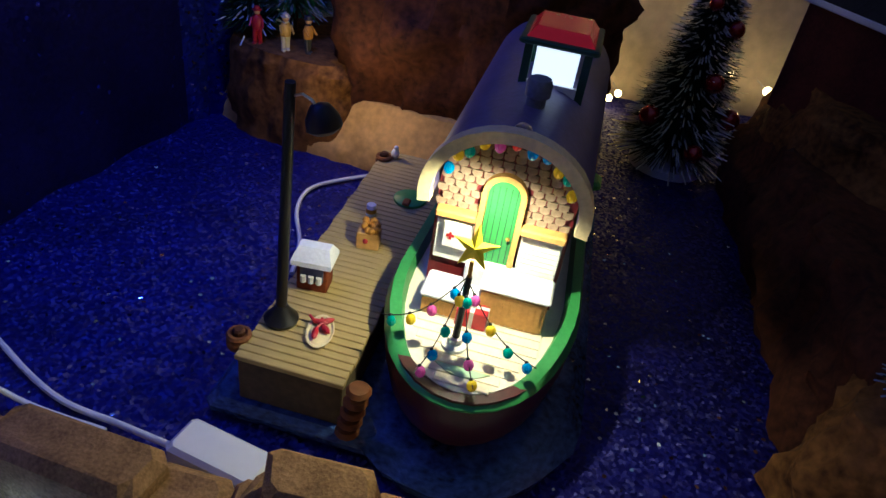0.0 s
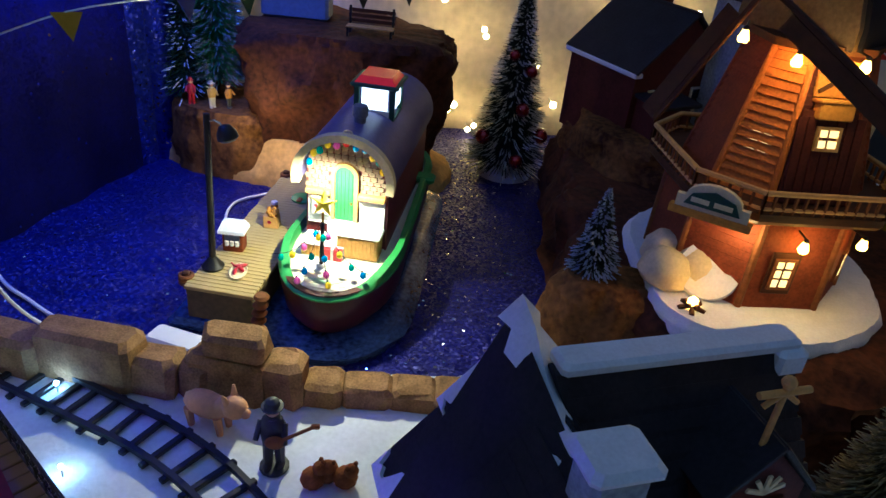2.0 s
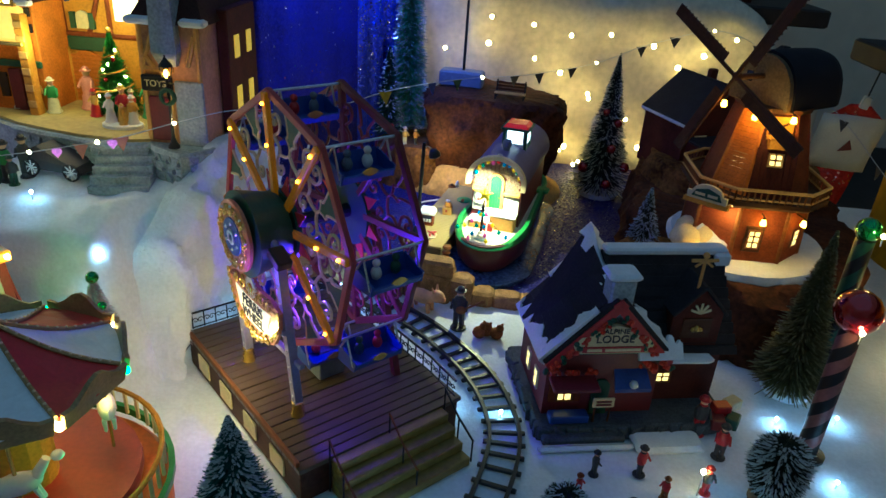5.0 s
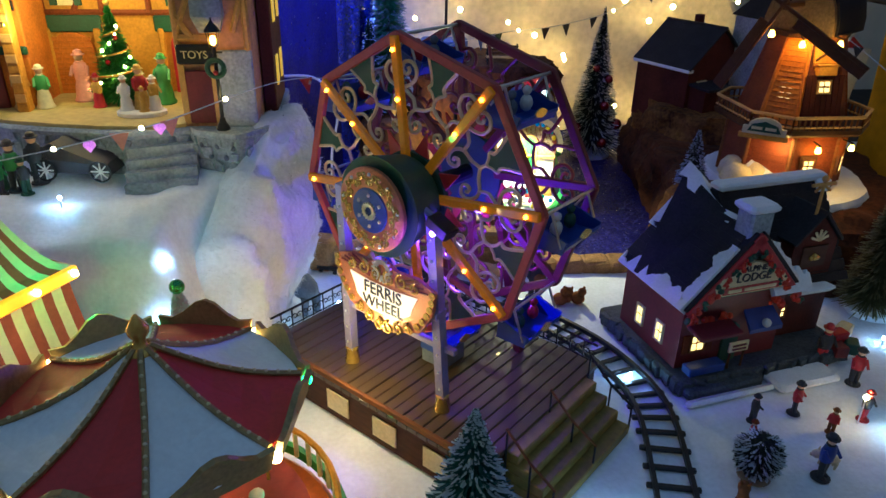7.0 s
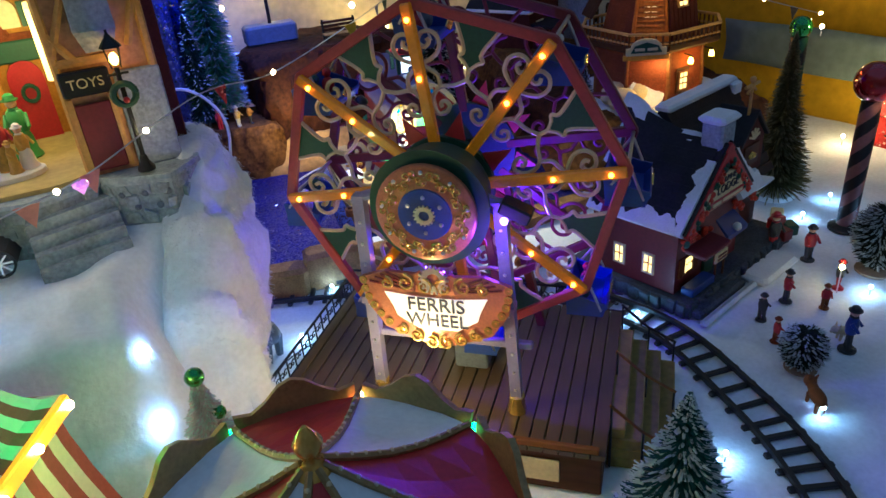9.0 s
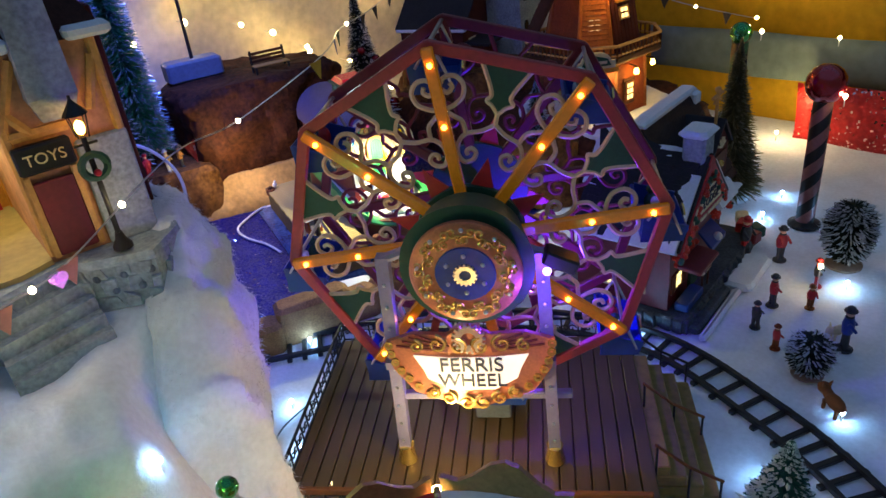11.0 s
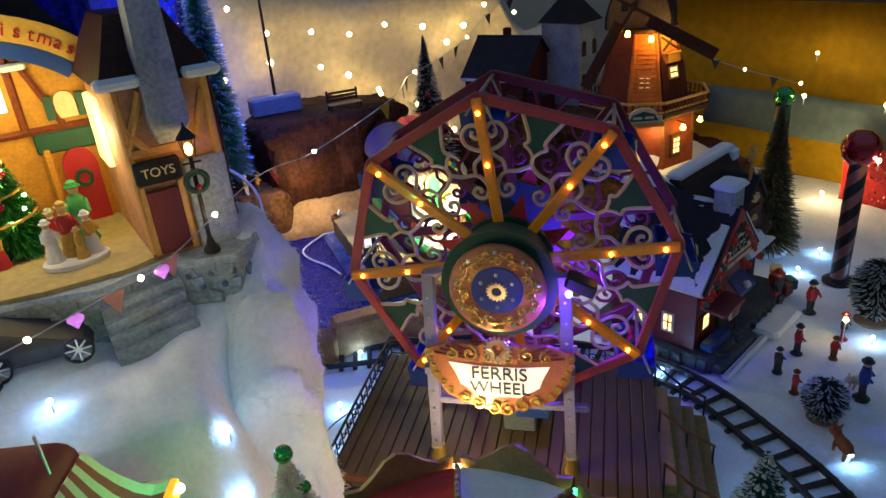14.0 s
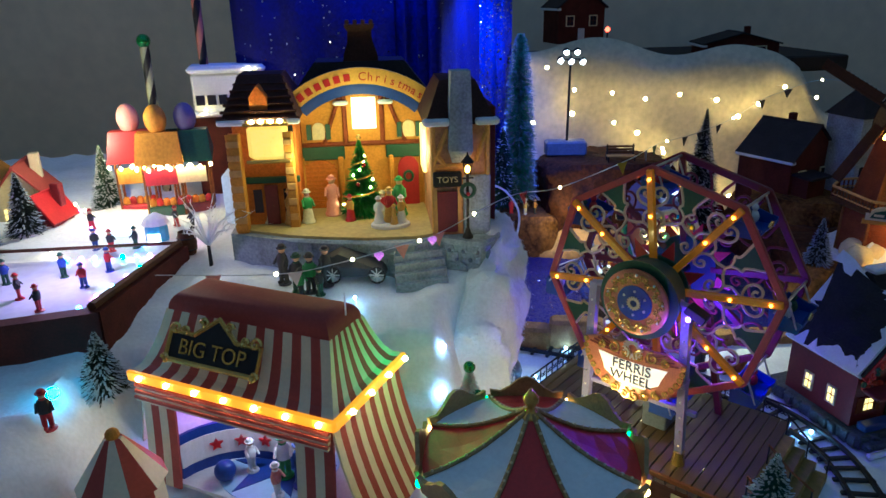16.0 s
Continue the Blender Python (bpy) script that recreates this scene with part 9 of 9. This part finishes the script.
    part("staves", lathe([(0.0085, 0), (0.0105, 0.012), (0.0085, 0.025), (0.0075, 0.025), (0.0075, 0.022)], 16), DKWOOD, b, smooth=True)
    part("hoop", join(lathe([(0.0102, 0.005), (0.0104, 0.0065)], 16), lathe([(0.0104, 0.018), (0.0101, 0.0195)], 16)), IRON, b)
    # white steamer-like house behind the theatre
    w = thing("white_pavilion", "white two-storey pavilion with lit windows", "model house", pose(-0.545, 0.33, 0.155, 0, 0, 6))
    part("lower", box(-0.05, 0.05, 0, 0.05, 0, 0.13, 0.002), BRICKDK, w)
    part("deck", box(-0.054, 0.054, -0.006, 0.056, 0.13, 0.136, 0.002), WHITE, w)
    part("upper", box(-0.046, 0.046, 0.004, 0.046, 0.136, 0.185, 0.003), WHITE, w)
    part("window_band", join(*[box(-0.042 + 0.0145 * i, -0.031 + 0.0145 * i, 0.0025, 0.0045, 0.145, 0.158) for i in range(6)]), DARKPANE, w)
    part("snow_roof", box(-0.05, 0.05, 0.0, 0.05, 0.185, 0.195, 0.004), SNOWPAINT, w)
    part("light", join(ball(-0.03, -0.008, 0.14, 0.002, 8), ball(0.02, -0.008, 0.14, 0.002, 8), ball(0.03, -0.004, 0.19, 0.002, 8)), WARMLED, w)
    # booth, dome and elf near the rink wall
    bt = thing("striped_booth", "small red and cream striped booth", "booth", pose(-0.548, -0.196, 0.062, 0, 0, -25))
    for k in range(10):
        a0, a1 = 2 * math.pi * k / 10, 2 * math.pi * (k + 1) / 10
        part("panel", loft([[(rr * math.cos(a0), rr * math.sin(a0), z), (rr * math.cos(a1), rr * math.sin(a1), z), ((rr - 0.002) * math.cos(a1), (rr - 0.002) * math.sin(a1), z), ((rr - 0.002) * math.cos(a0), (rr - 0.002) * math.sin(a0), z)] for rr, z in ((0.03, 0), (0.027, 0.05), (0.031, 0.052), (0.006, 0.088))]), TENTRED if k % 2 else TENTCREAM, bt)
    part("ball", ball(0, 0, 0.09, 0.005, 10), MUSTARD, bt)
    dm = thing("green_dome", "dark green and orange dome roof", "dome", pose(-0.64, -0.26, 0.04))
    part("dome", lathe([(0.05, 0.03), (0.048, 0.05), (0.036, 0.075), (0.016, 0.09), (0.002, 0.095)], 20), DKGREEN, dm, smooth=True)
    part("drum", lathe([(0.05, 0), (0.051, 0.03)], 20), ORANGE, dm, smooth=True)
    figure(-0.608, -0.158, snow_height(-0.608, -0.158) - 0.003, 0.034, 20, (RED, DKCLOTH, SKIN), "red and dark elf figurine by the rink wall")
    cl = thing("cyan_light", "bright cyan light by the rink wall", "light bead", pose(-0.614, -0.131, snow_height(-0.614, -0.131)))
    part("bead", ball(0, 0, 0.004, 0.005, 10), led("cyan_glow", (0.1, 0.6, 1.0), 40), cl)
    # dark houses on the upper shelf behind the cotton
    gable_house("dark_house", "dark unlit house behind the cream cotton", pose(0.40, 0.79, 0.30, 0, 0, -8), 0.15, 0.09, 0.022, 0.02, BRICKDK, ROOFDK)
    gable_house("dark_house", "dark unlit house behind the cream cotton", pose(0.07, 0.82, 0.33, 0, 0, 8), 0.1, 0.08, 0.07, 0.04, BRICKDK, ROOFDK)
    single("upper_shelf", box(-0.16, 0.6, 0.735, 1.05, 0.27, 0.30, 0.003), DARK, "dark shelf behind the cream cotton", "shelf", kind="structure")
    rl = thing("red_light", "small red signal light on the upper shelf", "signal light", pose(0.1, 0.735, 0.33))
    part("mast", rod((0, 0.01, -0.031), (0, 0.01, 0.026), 0.0016), IRON, rl)
    part("bead", ball(0, 0.01, 0.03, 0.005, 10), led("red_glow", (1.0, 0.08, 0.04), 6), rl)

    brush_tree("village_fir", "dark bristle fir between the village houses", -0.77, 0.2, snow_height(-0.77, 0.2) - 0.002, 0.075, 0.024, NEEDLEDK, 1500, 400, 41)
    brush_tree("frosted_village_fir", "small frosted fir beside the rink wall", -0.592, -0.092, snow_height(-0.592, -0.092) - 0.002, 0.055, 0.022, NEEDLEDK, 1300, 700, 42)
    rnd = random.Random(77)
    glow = [bpy.data.materials["bead_colour%d" % k] for k in (0, 1, 3, 4)] + [WARMLED, WARMLED, WARMLED]
    for i in range(22):
        x, y = rnd.uniform(-0.86, -0.57), rnd.uniform(0.125, 0.30)
        l = thing("village_light", "tiny string light bead on the village snow", "light bead", pose(x, y, snow_height(x, y)), group="beads among the village houses")
        part("bead", ball(0, 0, 0.003 + rnd.random() * 0.004, 0.0016, 8), glow[i % 7], l)
        part("stem", rod((0, 0, -0.003), (0, 0, 0.004), 0.0006, None, 5), CABLE, l)
    for x, y, m_ in ((-0.60, 0.205, RED), (-0.632, 0.15, DKGREEN), (-0.68, 0.16, BLUE), (-0.70, 0.21, RED), (-0.58, 0.2, DKCLOTH), (-0.655, 0.14, RED)):
        figure(x, y, snow_height(x, y) - 0.001, 0.026, rnd.uniform(0, 360), (m_, DKCLOTH, SKIN), "small painted village figurine on the snow", group="figurines by the stalls")


# ---- cotton drift and its loose fibres ----
DRIFT_WAY = ((-0.06, 0.0, -0.045), (-0.015, 0.66, -0.036), (0.02, 0.86, -0.022), (0.06, 1.0, -0.008), (0.1, 1.0, -0.003), (0.15, 0.97, -0.009), (0.2, 0.9, -0.028), (0.25, 0.8, -0.05))
DRIFT_SIDE = ((-0.262, 0.15), (-0.25, 0.186), (-0.236, 0.198), (-0.221, 0.2), (-0.206, 0.19), (-0.197, 0.16), (-0.194, 0.12), (-0.2, 0.08), (-0.21, 0.045), (-0.222, 0.018), (-0.234, -0.004))


def drift_point(u, v):
    """A point of the cotton drift: u along it, v over its side."""
    y = DRIFT_WAY[0][0] + (DRIFT_WAY[-1][0] - DRIFT_WAY[0][0]) * u
    zs = step_table(y, [(a, b) for a, b, c in DRIFT_WAY])
    xo = step_table(y, [(a, c) for a, b, c in DRIFT_WAY])
    f = v * (len(DRIFT_SIDE) - 1)
    i = min(int(f), len(DRIFT_SIDE) - 2)
    k = f - i
    x = DRIFT_SIDE[i][0] * (1 - k) + DRIFT_SIDE[i + 1][0] * k + xo
    z = (DRIFT_SIDE[i][1] * (1 - k) + DRIFT_SIDE[i + 1][1] * k) * zs
    q = 0.010 * noise.noise((x * 28, y * 28, z * 28)) + 0.006 * noise.noise((x * 70, y * 70, z * 70 + 4)) + 0.0034 * noise.noise((x * 170, y * 170, z * 170))
    return Vector((x + q * (0.4 + 0.6 * v), y + 0.5 * q, z + 0.6 * q * min(zs * 2, 1)))


def cotton_drift():
    n, m_ = 150, 60
    V = [tuple(drift_point(i / n, j / m_)) for i in range(n + 1) for j in range(m_ + 1)]
    F = [(i * (m_ + 1) + j, i * (m_ + 1) + j + 1, (i + 1) * (m_ + 1) + j + 1, (i + 1) * (m_ + 1) + j) for i in range(n) for j in range(m_)]
    single("cotton_drift", (V, F), SNOW, "fluffy white cotton bank beside the terrace", "cotton", kind="structure", smooth=True)
    rnd = random.Random(5)
    V, F = [], []
    while len(F) < 26000:
        b = drift_point(rnd.uniform(0.06, 1), rnd.uniform(0.08, 1))
        a, up, n = rnd.uniform(0, 6.283), rnd.uniform(-0.5, 0.9), rnd.uniform(0.003, 0.009)
        d = Vector((math.cos(a) + 0.5, math.sin(a), up)).normalized() * n
        s = Vector((-math.sin(a), math.cos(a), 0.2)) * 0.00016
        b = b - d * 0.3
        k = len(V)
        bend = Vector((0, 0, -0.3 * n))
        V.extend([b - s, b + s, b + d * 0.55 + s, b + d * 0.55 - s, b + d + bend])
        F.extend([(k, k + 1, k + 2, k + 3), (k + 3, k + 2, k + 4)])
    single("cotton_fluff", (V, F), SNOW, "loose white cotton fibres on the snow bank", "cotton", kind="stuff")


cotton_drift()
west_village()
# added warm fill above the lit houses, lifts the village and grey wall
lamp("village_lamp", "POINT", (-0.70, 0.22, 0.30), (1.0, 0.78, 0.5), 0.6, 0.006)
lamp("rink_violet_lamp", "POINT", (-0.66, 0.03, 0.235), (0.75, 0.45, 1.0), 0.26, 0.01)
lamp("cloth_fairy_lamp", "POINT", (0.545, 0.06, 0.05), (1.0, 0.72, 0.3), 0.11, 0.004)
